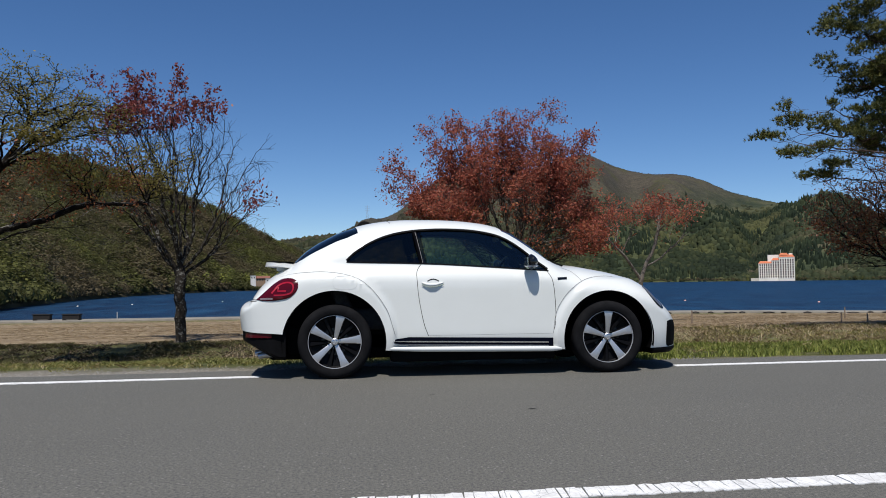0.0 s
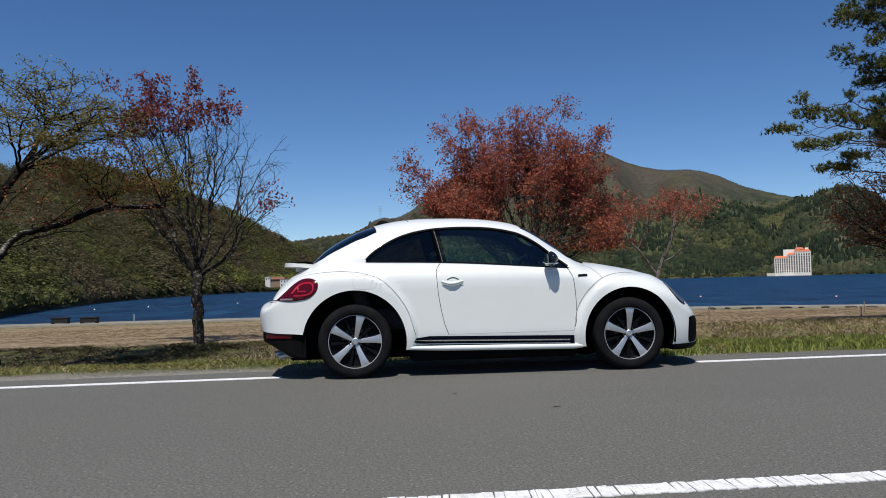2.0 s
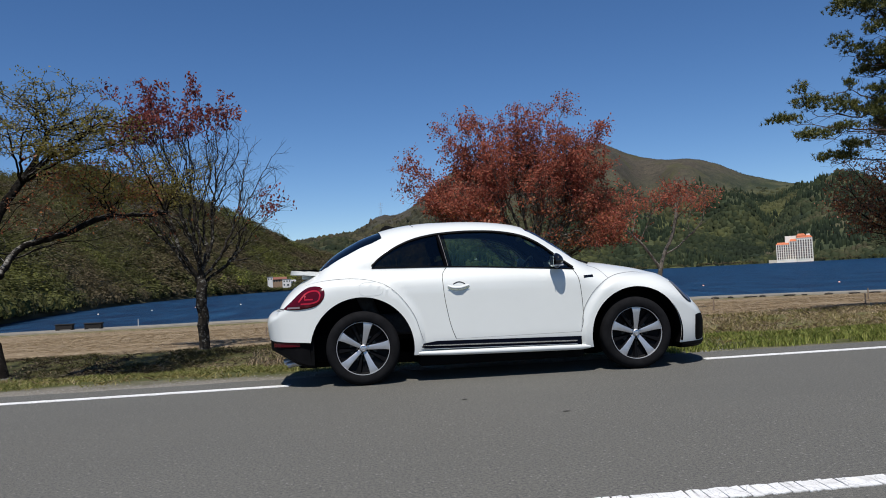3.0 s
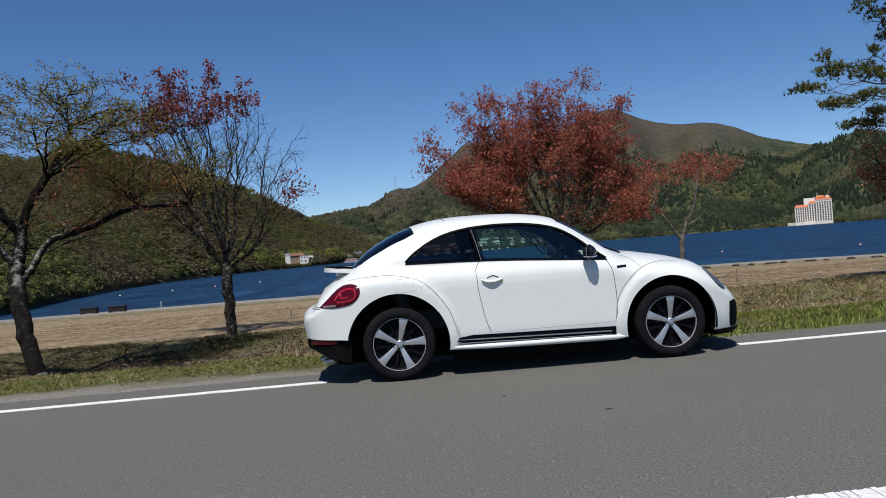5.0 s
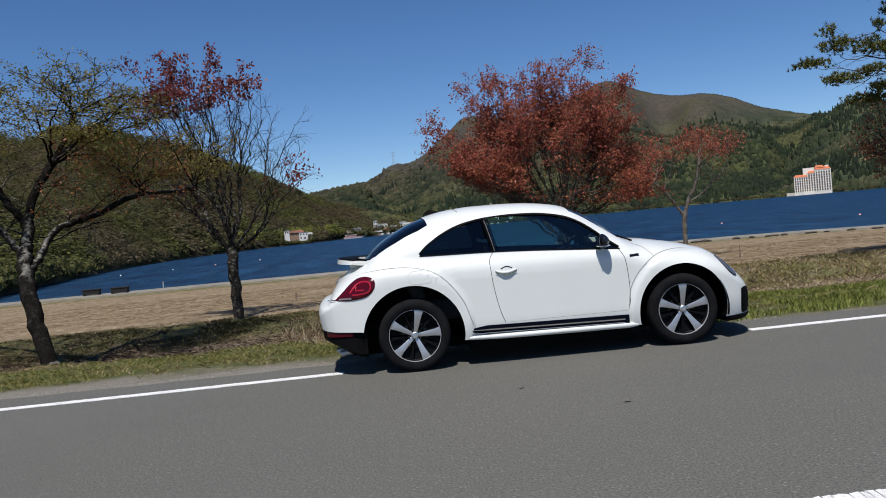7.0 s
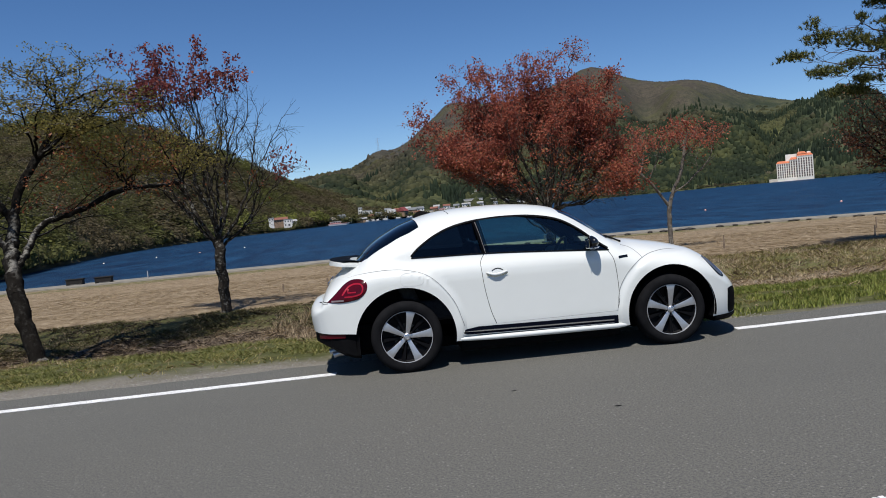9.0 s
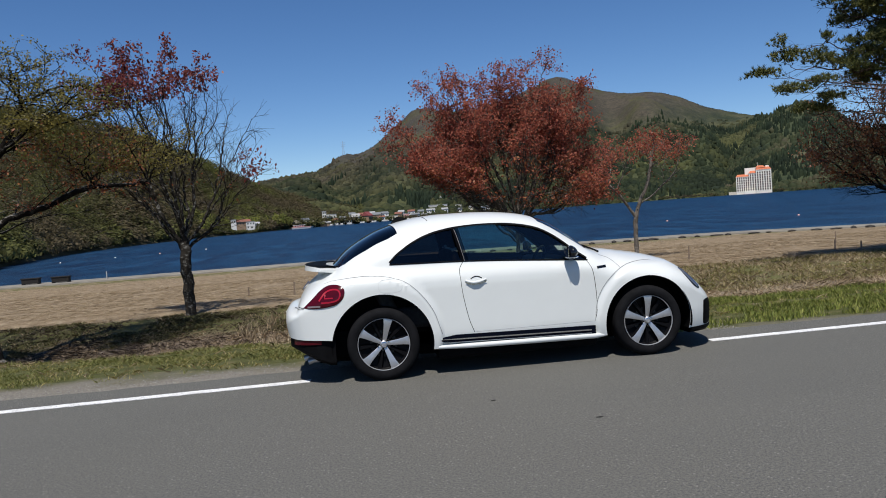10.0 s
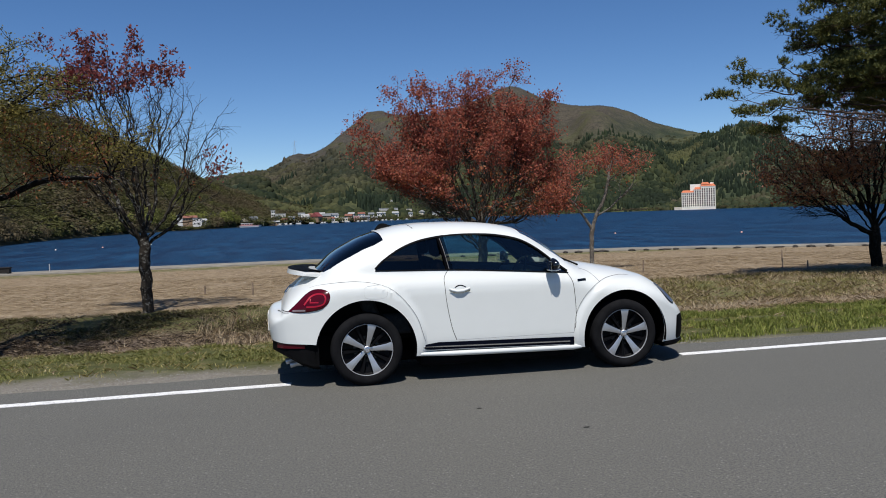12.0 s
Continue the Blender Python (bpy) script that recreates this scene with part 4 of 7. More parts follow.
        va = part("bumper_vent", lens_bm(finer(vent + vent[:1], 45)[:-1], 0.006, side), BLACK_PLASTIC, car, "black bumper vent frame", smooth=True)
        for k in range(3):
            part("vent_bar", ribbon_bm([(3.178 + 0.016 * j, 0.40 - 0.06 * k) for j in range(8)], 0.014, 0.012, side), BLACK_PLASTIC, va)
        # mirror
        bm = bmesh.new()
        bmesh.ops.create_uvsphere(bm, u_segments=24, v_segments=14, radius=1)
        for v in bm.verts:
            c = v.co
            k = 1 - 0.25 * max(0, c.x)
            v.co = Vector((1.806 + c.x * 0.062 * (1 if c.x > 0 else 0.75), side * (0.912 + c.y * side * 0.095 * k), 1.042 + c.z * 0.070 * k))
        mirror = part("mirror", bm, GLOSS_BLACK, car, "black and chrome door mirror", smooth=True)
        bm = bmesh.new()
        bmesh.ops.create_uvsphere(bm, u_segments=24, v_segments=10, radius=1)
        for v in bm.verts:
            c = v.co
            v.co = Vector((1.806 + c.x * 0.066, side * (0.910 + c.y * side * 0.098), 1.002 + c.z * 0.012))
        part("mirror_base", bm, CHROME, mirror, "bright lower shell", smooth=True)
        part("mirror_arm", tube_bm([(1.83, side * 0.78, 0.985), (1.82, side * 0.86, 0.99), (1.81, side * 0.90, 1.0)], 0.022, 8), GLOSS_BLACK, mirror, smooth=True)
        part("mirror_glass", box_bm(1.755, 1.760, side * 0.925 - 0.07, side * 0.925 + 0.07, 1.0, 1.085, 0.002), CHROME, mirror)
        # seams and small marks
        part("fender_seam", ribbon_bm(finer([(2.016, 0.40), (2.028, 0.50), (2.06, 0.61), (2.135, 0.725), (2.216, 0.802), (2.299, 0.853), (2.408, 0.889), (2.572, 0.903), (2.70, 0.887), (2.83, 0.846)], 60), 0.004, 0.004, side), SEAM, car)
        part("fender_seam", ribbon_bm(finer([(-0.50, 0.925), (-0.414, 0.948), (-0.263, 0.966), (-0.086, 0.970), (0.092, 0.945), (0.244, 0.886), (0.371, 0.768), (0.473, 0.612), (0.523, 0.46), (0.545, 0.385)], 70), 0.004, 0.004, side), SEAM, car)
        part("hood_seam", ribbon_bm(finer([(2.16, 0.985), (2.233, 0.955), (2.275, 0.905), (2.305, 0.858)], 20), 0.004, 0.003, side), SEAM, car)
        part("side_badge", ribbon_bm([(2.065, 0.882), (2.16, 0.886)], 0.024, 0.004, side), GLOSS_BLACK, car, "small dark badge")
        if side == -1:
            ring = []
            for a in range(0, 361, 12):
                c, q = math.cos(radians(a)), math.sin(radians(a))
                ring.append((0.095 + 0.108 * math.copysign(abs(c) ** 0.6, c), 0.868 + 0.062 * math.copysign(abs(q) ** 0.6, q)))
            part("fuel_flap_seam", ribbon_bm(ring, 0.0035, 0.004, side), FAINT_SEAM, car)
        for cx, r in ((-0.004, 0.472), (2.548, 0.442)):
            bm = bmesh.new()
            rows = []
            for k in range(33):
                t = radians(-12 + 204 * k / 32)
                x, z = cx + r * math.cos(t), 0.33 + r * math.sin(t)
                rows.append([bm.verts.new((x, side * 0.85, z)), bm.verts.new((x, side * 0.50, z)), bm.verts.new((cx, side * 0.50, 0.30))])
            for p, q in zip(rows, rows[1:]):
                bm.faces.new((p[0], p[1], q[1], q[0]))
                bm.faces.new((p[1], p[2], q[2], q[1]))
            part("wheel_liner", bm, BLACK_PLASTIC, car)
        part("door_seam", ribbon_bm(DOOR_REAR, 0.0042, 0.0012, side), SEAL, car)
        part("door_seam", ribbon_bm(DOOR_FRONT, 0.0042, 0.0012, side), SEAL, car)
        part("hatch_seam", ribbon_bm(finer([(-0.755, 0.725), (-0.70, 0.724), (-0.66, 0.745)], 14), 0.006, 0.003, side), SEAL, car)
        part("bumper_seam", ribbon_bm(finer([(-0.80, 0.70), (-0.74, 0.708), (-0.70, 0.712)], 14), 0.005, 0.003, side), SEAL, car)
    # number plate, rear badge, wiper, roof fin and aerial
    part("number_plate", box_bm(-0.905, -0.89, -0.165, 0.165, 0.475, 0.64, 0.003), mat("plate_white", (0.75, 0.76, 0.72), 0.5), car, "plain pale number plate")
    bm = lathe_bm([(0.0, 0.0), (0.05, 0.0), (0.058, 0.006), (0.05, 0.012), (0.0, 0.012)], 28)
    bmesh.ops.transform(bm, verts=bm.verts[:], matrix=Matrix.Translation((-0.70, 0, 0.86)) @ Matrix.Rotation(radians(40), 4, "Y") @ Matrix.Rotation(radians(90), 4, "Z"))
    part("rear_badge", bm, CHROME, car, "round chrome badge", smooth=True)
    bm = bmesh.new()
    rows = []
    for k in range(9):
        u = k / 8
        x = 0.37 - 0.17 * u
        zc = top_z(x, 0) - 0.004
        h = 0.085 * math.sin(math.pi * min(1, 0.12 + u * 0.85)) ** 0.8 * (0.25 + 0.75 * u)
        w = 0.018 * (1 - 0.4 * u)
        rows.append([bm.verts.new((x, y, z)) for y, z in ((-w, zc), (-w * 0.5, zc + h * 0.7), (0, zc + h), (w * 0.5, zc + h * 0.7), (w, zc))])
    for p, q in zip(rows, rows[1:]):
        for j in range(4):
            bm.faces.new((p[j], p[j + 1], q[j + 1], q[j]))
    bm.faces.new(rows[-1])
    part("roof_fin", bm, BLACK_PLASTIC, car, "black roof aerial fin", smooth=True)
    part("sunroof_seam", tube_bm([(0.52, -0.46, top_z(0.52, 0.46) + 0.001), (0.50, -0.3, top_z(0.5, 0.3) + 0.001), (0.49, 0.0, top_z(0.49, 0) + 0.001), (0.50, 0.3, top_z(0.5, 0.3) + 0.001), (0.52, 0.46, top_z(0.52, 0.46) + 0.001)], 0.004, 6), SEAL, car)
    part("wiper", tube_bm([(2.20, -0.5, top_z(2.2, 0.5) + 0.01), (2.17, -0.1, top_z(2.17, 0.1) + 0.02), (2.15, 0.4, top_z(2.15, 0.4) + 0.02)], 0.010, 6), BLACK_PLASTIC, car)

    # cabin
    def seat(x, y):
        s = new("seat")
        s.parent = car
        s.location = (x, y, 0.42)
        part("cushion", box_bm(-0.25, 0.27, -0.25, 0.25, 0.0, 0.20, 0.05, 3), CLOTH, s, smooth=True)
        bm = box_bm(-0.07, 0.07, -0.25, 0.25, 0.0, 0.60, 0.05, 3, taper=0.15)
        bmesh.ops.transform(bm, verts=bm.verts[:], matrix=Matrix.Translation((-0.24, 0, 0.12)) @ Matrix.Rotation(radians(-20), 4, "Y"))
        part("backrest", bm, CLOTH, s, smooth=True)
        bm = box_bm(-0.045, 0.045, -0.13, 0.13, 0.0, 0.20, 0.04, 3)
        bmesh.ops.transform(bm, verts=bm.verts[:], matrix=Matrix.Translation((-0.45, 0, 0.73)) @ Matrix.Rotation(radians(-14), 4, "Y"))
        part("headrest", bm, CLOTH, s, smooth=True)

    seat(1.22, -0.37)
    seat(1.22, 0.37)
    part("rear_bench", box_bm(0.12, 0.52, -0.60, 0.60, 0.42, 0.62, 0.05, 3), CLOTH, car, smooth=True)
    bm = box_bm(-0.07, 0.07, -0.58, 0.58, 0.0, 0.55, 0.05, 3)
    bmesh.ops.transform(bm, verts=bm.verts[:], matrix=Matrix.Translation((0.12, 0, 0.55)) @ Matrix.Rotation(radians(-22), 4, "Y"))
    part("rear_backrest", bm, CLOTH, car, smooth=True)
    part("dashboard", box_bm(1.68, 2.02, -0.70, 0.70, 0.62, 0.965, 0.06, 3), CABIN, car, smooth=True)
    bm = bmesh.new()
    rows = []
    for k in range(28):
        a = 2 * math.pi * k / 28
        c = Vector((0, math.cos(a) * 0.18, math.sin(a) * 0.18))
        o = c.normalized()
        rows.append([bm.verts.new(c + o * 0.016 * math.cos(b) + Vector((0.016 * math.sin(b), 0, 0))) for b in (0, 1.26, 2.51, 3.77, 5.03)])
    for k in range(28):
        p, q = rows[k], rows[(k + 1) % 28]
        for j in range(5):
            bm.faces.new((p[j], p[(j + 1) % 5], q[(j + 1) % 5], q[j]))
    bmesh.ops.transform(bm, verts=bm.verts[:], matrix=Matrix.Translation((1.60, -0.37, 0.93)) @ Matrix.Rotation(radians(24), 4, "Y"))
    sw = part("steering_wheel", bm, CABIN, car, smooth=True)
    part("steering_hub", tube_bm([(1.60, -0.37, 0.93), (1.78, -0.37, 0.85)], [0.06, 0.04], 10), CABIN, sw)
    part("interior_mirror", box_bm(1.62, 1.65, -0.12, 0.12, 1.27, 1.335, 0.015, 2), CABIN, car)

    build_wheel(car, REAR_AXLE, -0.772, 5, -1)
    build_wheel(car, FRONT_AXLE, -0.772, 16, -1)
    build_wheel(car, REAR_AXLE, 0.772, 40, 1)
    build_wheel(car, FRONT_AXLE, 0.772, 20, 1)
    return car


# ---------------------------------------------------------------- hills across the lake
CENTRE = Vector((0.0, -8.2, 0.0))


def polar(azimuth, distance, z=0.0):
    a = radians(azimuth)
    return Vector((CENTRE.x + distance * math.sin(a), CENTRE.y + distance * math.cos(a), z))


def slope(name, foot, crest, rise, rows, step, material, label, rough=1.0, seed=1.0, spur=0.0):
    """A hillside between a foot line and a crest line: both give the distance by azimuth, rise the crest's elevation in degrees."""
    az = np.arange(step[0], step[1] + step[2] / 2, step[2])
    verts = []
    for i in range(rows + 3):
        t = min(i / rows, 1.0)
        back = max(0, i - rows)
        for a in az:
            d0, d1 = foot(a), crest(a)
            h = math.tan(radians(rise(a))) * d1 + 1.5
            d = d0 + (d1 - d0) * t
            z = -3.6 + (h + 3.6) * (t**1.12) - back * h * 0.25
            p = polar(a, d + back * 60)
            env = min(1.0, 4 * t) * (1.0 if t < 1 else 0.3)
            z += rough * env * (noise.noise(p * 0.011 + Vector((seed, 0, 0))) * h * 0.13 * (1 - t**3) + noise.noise(p * 0.035 + Vector((0, seed, 0))) * 2.0)
            z += spur * h * noise.noise((a * 0.30 + t * 0.8, t * 1.6, seed)) * t * (1 - t) * 2.2
            if t == 1.0 and back == 0:
                z += rough * 1.2 * noise.noise(p * 0.06)
            verts.append((p.x, p.y, z))
    ob = solid(name, verts, grid_faces(rows + 3, len(az)), material, smooth=True)
    tagged(ob, label, "hill", kind="structure")
    return np.array(verts).reshape(rows + 3, len(az), 3)


def on_slope(net, count, rng, limit=None):
    """Random places on a slope's net, evenly by area."""
    v = net
    a = np.linalg.norm(np.cross(v[1:, :-1] - v[:-1, :-1], v[:-1, 1:] - v[:-1, :-1]), axis=-1)
    a = a[: v.shape[0] - 3]
    # nearer parts get more trees
    p = (a / a.sum()).ravel()
    k = rng.choice(len(p), size=count, p=p)
    i, j = np.unravel_index(k, a.shape)
    s, t = rng.random(count)[:, None], rng.random(count)[:, None]
    return v[i, j] * (1 - s) * (1 - t) + v[i + 1, j] * s * (1 - t) + v[i, j + 1] * (1 - s) * t + v[i + 1, j + 1] * s * t


def woods(name, places, radius, tall, flakes, size, material, label, rng, stray=0.35, flatten=0.0):
    """Crowns of loose leaf flakes on the given places, as one body of woodland."""
    n = len(places)
    r = radius * rng.uniform(0.6, 1.35, n)
    h = tall * rng.uniform(0.7, 1.3, n)
    d = rng.normal(size=(n, flakes, 3))
    d /= np.linalg.norm(d, axis=-1, keepdims=True)
    d[..., 2] = np.abs(d[..., 2]) * 1.2 - 0.35
    rad = rng.uniform(0.6, 1.0, (n, flakes, 1)) * (1 + 0.25 * np.sin(d[..., :1] * 5 + rng.uniform(0, 6, (n, 1, 1))))
    c = places[:, None] + d * rad * np.stack([r, r, h * 0.55], -1)[:, None]
    c[..., 2] += (h * 0.55)[:, None]
    nrm = d * (1 - flatten, 1 - flatten, 1) + rng.normal(size=d.shape) * stray
    nrm[..., 2] += flatten
    nrm /= np.linalg.norm(nrm, axis=-1, keepdims=True)
    t1 = np.cross(nrm, rng.normal(size=d.shape))
    t1 /= np.linalg.norm(t1, axis=-1, keepdims=True)
    t2 = np.cross(nrm, t1)
    s = (size * rng.uniform(0.6, 1.4, (n, flakes, 1))) * (r / radius)[:, None, None]
    q = np.stack([c - t1 * s, c + t2 * s * 0.8 - t1 * s * 0.2, c + t1 * s, c - t2 * s * 0.9], 2)
    ob = sheets(name, q, 4, material)
    return tagged(ob, label, "woodland", kind="stuff")


def canopy(name, places, radius, tall, material, label, rng, tip=0.35):
    """Closed woodland far off: one rounded, uneven crown on each place; a small tip makes it a conifer."""
    n, k = len(places), 6
    a = np.arange(k) * 2 * np.pi / k
    r = radius * rng.uniform(0.6, 1.35, n)
    h = tall * rng.uniform(0.7, 1.3, n)
    rings = [np.stack([np.cos(a), np.sin(a), 0 * a - 0.9], 1), np.stack([np.cos(a + 0.45) * (0.55 + tip), np.sin(a + 0.45) * (0.55 + tip), 0 * a + 0.5], 1), np.array([[0, 0, 1.0]])]
    unit = np.concatenate(rings)
    v = unit[None] * (1 + rng.normal(size=(n, len(unit), 1)) * 0.22)
    v = places[:, None] + v * np.stack([r, r, h], 1)[:, None]
    f = []
    for j in range(k):
        b = (j + 1) % k
        f += [(j, b, k + j), (b, k + b, k + j), (k + j, k + b, 2 * k)]
    f = (np.array(f)[None] + (np.arange(n) * len(unit))[:, None, None]).reshape(-1).astype(np.int32)
    me = bpy.data.meshes.new(name)
    me.vertices.add(n * len(unit))
    me.vertices.foreach_set("co", v.astype(np.float32).ravel())
    me.loops.add(len(f))
    me.loops.foreach_set("vertex_index", f)
    me.polygons.add(len(f) // 3)
    me.polygons.foreach_set("loop_start", np.arange(0, len(f), 3, dtype=np.int32))
    me.update(calc_edges=True)
    me.shade_smooth()
    me.materials.append(material)
    return tagged(new(name, me), label, "woodland", kind="stuff")


shore_far = smooth_curve([(-60, 72), (-36, 85), (-30, 102), (-25, 140), (-21, 200), (-17, 290), (-11.4, 420), (-7.8, 510), (-3.4, 610), (3.6, 720), (7, 800), (10, 900), (16, 1000), (23.6, 1080), (29, 1090), (37, 1050), (50, 950), (75, 800)])
crest_near = smooth_curve([(-60, 330), (-30, 430), (-20, 580), (-10, 760), (-4, 840), (2, 880)])
rise_near = smooth_curve([(-60, 8.5), (-40, 8.2), (-30, 8.0), (-24.7, 7.5), (-23.1, 7.2), (-21.1, 8.0), (-19.4, 8.1), (-18, 7.7), (-14.6, 6.9), (-11, 5.4), (-9.2, 4.7), (-7.3, 3.6), (-5.6, 2.7), (-3.5, 1.8), (-1, 1.0), (2, 0.4)])
crest_far = smooth_curve([(-14, 1500), (0, 1650), (6, 1850), (17, 2050), (30, 2050), (60, 1900)])
rise_far = smooth_curve([(-14, 2.6), (-8, 2.7), (-5.1, 2.95), (-2.4, 3.25), (-0.9, 3.5), (0.3, 4.35), (1.0, 4.55), (1.7, 4.5), (2.6, 4.8), (3.9, 5.75), (5.1, 6.65), (5.9, 7.3), (6.8, 7.4), (7.9, 7.1), (10, 7.0), (12, 7.4), (14.5, 8.2), (16.3, 8.75), (17.05, 8.5), (18.4, 7.8), (20.9, 7.2), (22.5, 7.1), (24, 6.7), (25.85, 5.8), (27.7, 5.2), (29.5, 4.65), (31, 4.2), (36, 3.1), (45, 2.6), (60, 3)])
crest_knoll = smooth_curve([(26, 1450), (40, 1450), (60, 1350)])
rise_knoll = smooth_curve([(26, 0.5), (28.3, 3.2), (29.5, 4.55), (30.8, 5.15), (32.06, 5.4), (33.4, 4.8), (35.4, 3.3), (37.1, 3.1), (39.7, 3.2), (44, 4), (60, 5)])

SOIL = varied("wood_floor", (0.075, 0.066, 0.036), 0.95, 0.4, 0.05)
NEAR_WOOD = wood_mat("spring_wood", [(0.1, (0.085, 0.074, 0.043)), (0.3, (0.140, 0.110, 0.066)), (0.45, (0.105, 0.092, 0.044)), (0.56, (0.088, 0.090, 0.035)), (0.72, (0.118, 0.122, 0.041)), (0.92, (0.165, 0.172, 0.048))], 0, 0, 0.02)
LIME_WOOD = wood_mat("lime_wood", [(0.1, (0.12, 0.12, 0.04)), (0.5, (0.19, 0.205, 0.05)), (0.9, (0.27, 0.29, 0.06))], 0, 0, 0.08)
FAR_STOPS = [(0.2, (0.020, 0.030, 0.016)), (0.38, (0.031, 0.044, 0.020)), (0.5, (0.050, 0.060, 0.027)), (0.62, (0.070, 0.080, 0.032)), (0.8, (0.115, 0.122, 0.046))]
FAR_WOOD = wood_mat("mountain_wood", FAR_STOPS, 90, 205, 0.008, 0.0, 0.55)
FAR_FLOOR = wood_mat("mountain_floor", [(p, tuple(v * 0.95 for v in c)) for p, c in FAR_STOPS], 90, 205, 0.008, 0.09, 0.43)
KNOLL_STOPS = [(0.2, (0.028, 0.040, 0.022)), (0.5, (0.050, 0.064, 0.030)), (0.72, (0.080, 0.082, 0.042)), (0.95, (0.115, 0.098, 0.066))]
KNOLL_WOOD = wood_mat("knoll_wood", KNOLL_STOPS, 0, 0, 0.012)
KNOLL_FLOOR = wood_mat("knoll_floor", [(p, tuple(v * 0.95 for v in c)) for p, c in KNOLL_STOPS], 0, 0, 0.012, 0.09)
CONIFER = wood_mat("conifer_wood", [(0.1, (0.014, 0.024, 0.014)), (0.5, (0.024, 0.038, 0.020)), (0.9, (0.045, 0.060, 0.028))], 0, 0, 0.02)
rng_w = np.random.default_rng(11)


def along(line, count):
    """Random places on a crest line, a little below its top."""
    k, t = rng_w.integers(0, len(line) - 1, count), rng_w.random((count, 1))
    return line[k] * (1 - t) + line[k + 1] * t - (0, 0, 1.4) + rng_w.normal(size=(count, 3)) * (0.3, 0.3, 0.25)


def build_hills():
    near = slope("hill_near", shore_far, crest_near, rise_near, 26, (-60, 2, 0.6), SOIL, "near wooded hill in brown and fresh green", 0.7, 3.0)
    far = slope("mountain", lambda a: shore_far(a) + 10, crest_far, rise_far, 44, (-14, 60, 0.35), FAR_FLOOR, "far mountain with brown upper slopes", 1.5, 7.0, 0.55)
    knoll = slope("hill_far", lambda a: shore_far(a) + 5, crest_knoll, rise_knoll, 20, (26, 60, 0.5), KNOLL_FLOOR, "dark wooded knoll by the far shore", 0.6, 5.0)
    cols = near.shape[1]
    part_a, part_b = int(cols * 0.40), int(cols * 0.72)
    woods("woodland", on_slope(near[:, part_a:part_b + 1], 3300, rng_w), 3.2, 6.5, 72, 0.37, NEAR_WOOD, "mixed spring wood on the near hill", rng_w, 0.2, 0.7)
    seen = near[:, part_b:]
    woods("woodland", on_slope(seen, 4200, rng_w), 3.6, 7.0, 38, 0.66, NEAR_WOOD, "mixed spring wood on the near hill", rng_w, 0.2, 0.7)
    a = rng_w.uniform(-10.5, -3.2, 70)
    pts = np.array([polar(t, shore_far(t) + rng_w.uniform(4, 45), -3.0 + rng_w.uniform(0, 3)) for t in a])
    woods("woodland", pts, 4.2, 8.5, 90, 0.62, LIME_WOOD, "fresh lime-green trees by the near point", rng_w)
    a = np.concatenate([rng_w.uniform(-8.4, -7.35, 9), rng_w.uniform(-5.5, -4.9, 5)])
    pts = np.array([polar(t, rng_w.uniform(503, 516), -3.0) for t in a])
    woods("woodland", pts, 2.4, 5.0, 90, 0.45, NEAR_WOOD, "small trees beside the villa", rng_w)
    pts = np.array([polar(t, rng_w.uniform(505, 511), -3.4) for t in rng_w.uniform(-7.4, -5.4, 30)])
    woods("shrubs", pts, 1.3, 2.6, 60, 0.34, NEAR_WOOD, "brown shrubs below the villa", rng_w)
    side = near[:, : int(cols * 0.40)]
    woods("woodland", on_slope(side, 600, rng_w), 3.6, 7.5, 70, 0.5, NEAR_WOOD, "mixed spring wood on the near hill", rng_w, 0.3, 0.4)
    crest = near[26, int(cols * 0.40):] 
    woods("woodland", np.repeat(crest, 7, 0) + rng_w.normal(size=(len(crest) * 7, 3)) * (2.5, 2.5, 0.5) - (0, 0, 2.0), 2.6, 6.0, 50, 0.5, NEAR_WOOD, "tree line on the near hill's crest", rng_w)
    spots = on_slope(far, 40000, rng_w)
    low = spots[:, 2] + rng_w.normal(size=len(spots)) * 14 < np.interp(spots[:, 0], (-60, 60, 240, 420), (105, 88, 95, 140))
    grove = np.array([noise.noise(Vector(q) * 0.006) + 0.45 * noise.noise(Vector(q) * 0.02) for q in spots])
    dark = low & (grove > np.where(spots[:, 0] > 300, 0.12, 0.5))
    canopy("woodland", spots[low & ~dark], 4.8, 4.4, FAR_WOOD, "mixed green wood on the mountain's lower slopes", rng_w)
    canopy("woodland", spots[dark], 3.6, 9.0, CONIFER, "dark conifer groves on the mountain's lower slopes", rng_w, -0.1)
    ridge = along(far[44], 3200) - (0, 0, 2.2)
    woods("woodland", ridge, 2.2, 4.2, 26, 0.30, FAR_WOOD, "thin bare trees along the mountain's crest", rng_w)
    spots = on_slope(knoll, 6000, rng_w)
    grove = np.array([noise.noise(Vector(q) * 0.009) for q in spots]) > 0.02
    canopy("woodland", spots[~grove], 4.4, 5.5, KNOLL_WOOD, "dark green and brown wood on the knoll", rng_w)
    canopy("woodland", spots[grove], 3.8, 9.0, CONIFER, "dark conifers on the knoll", rng_w, -0.1)
    ridge = along(knoll[20], 1100)
    woods("woodland", ridge, 2.2, 5.0, 30, 0.36, KNOLL_WOOD, "thin bare trees along the knoll's crest", rng_w)
    # trees between the houses and by the hotel
    a = np.concatenate([rng_w.uniform(-3.2, 12.5, 150), rng_w.uniform(27.6, 30.2, 26)])
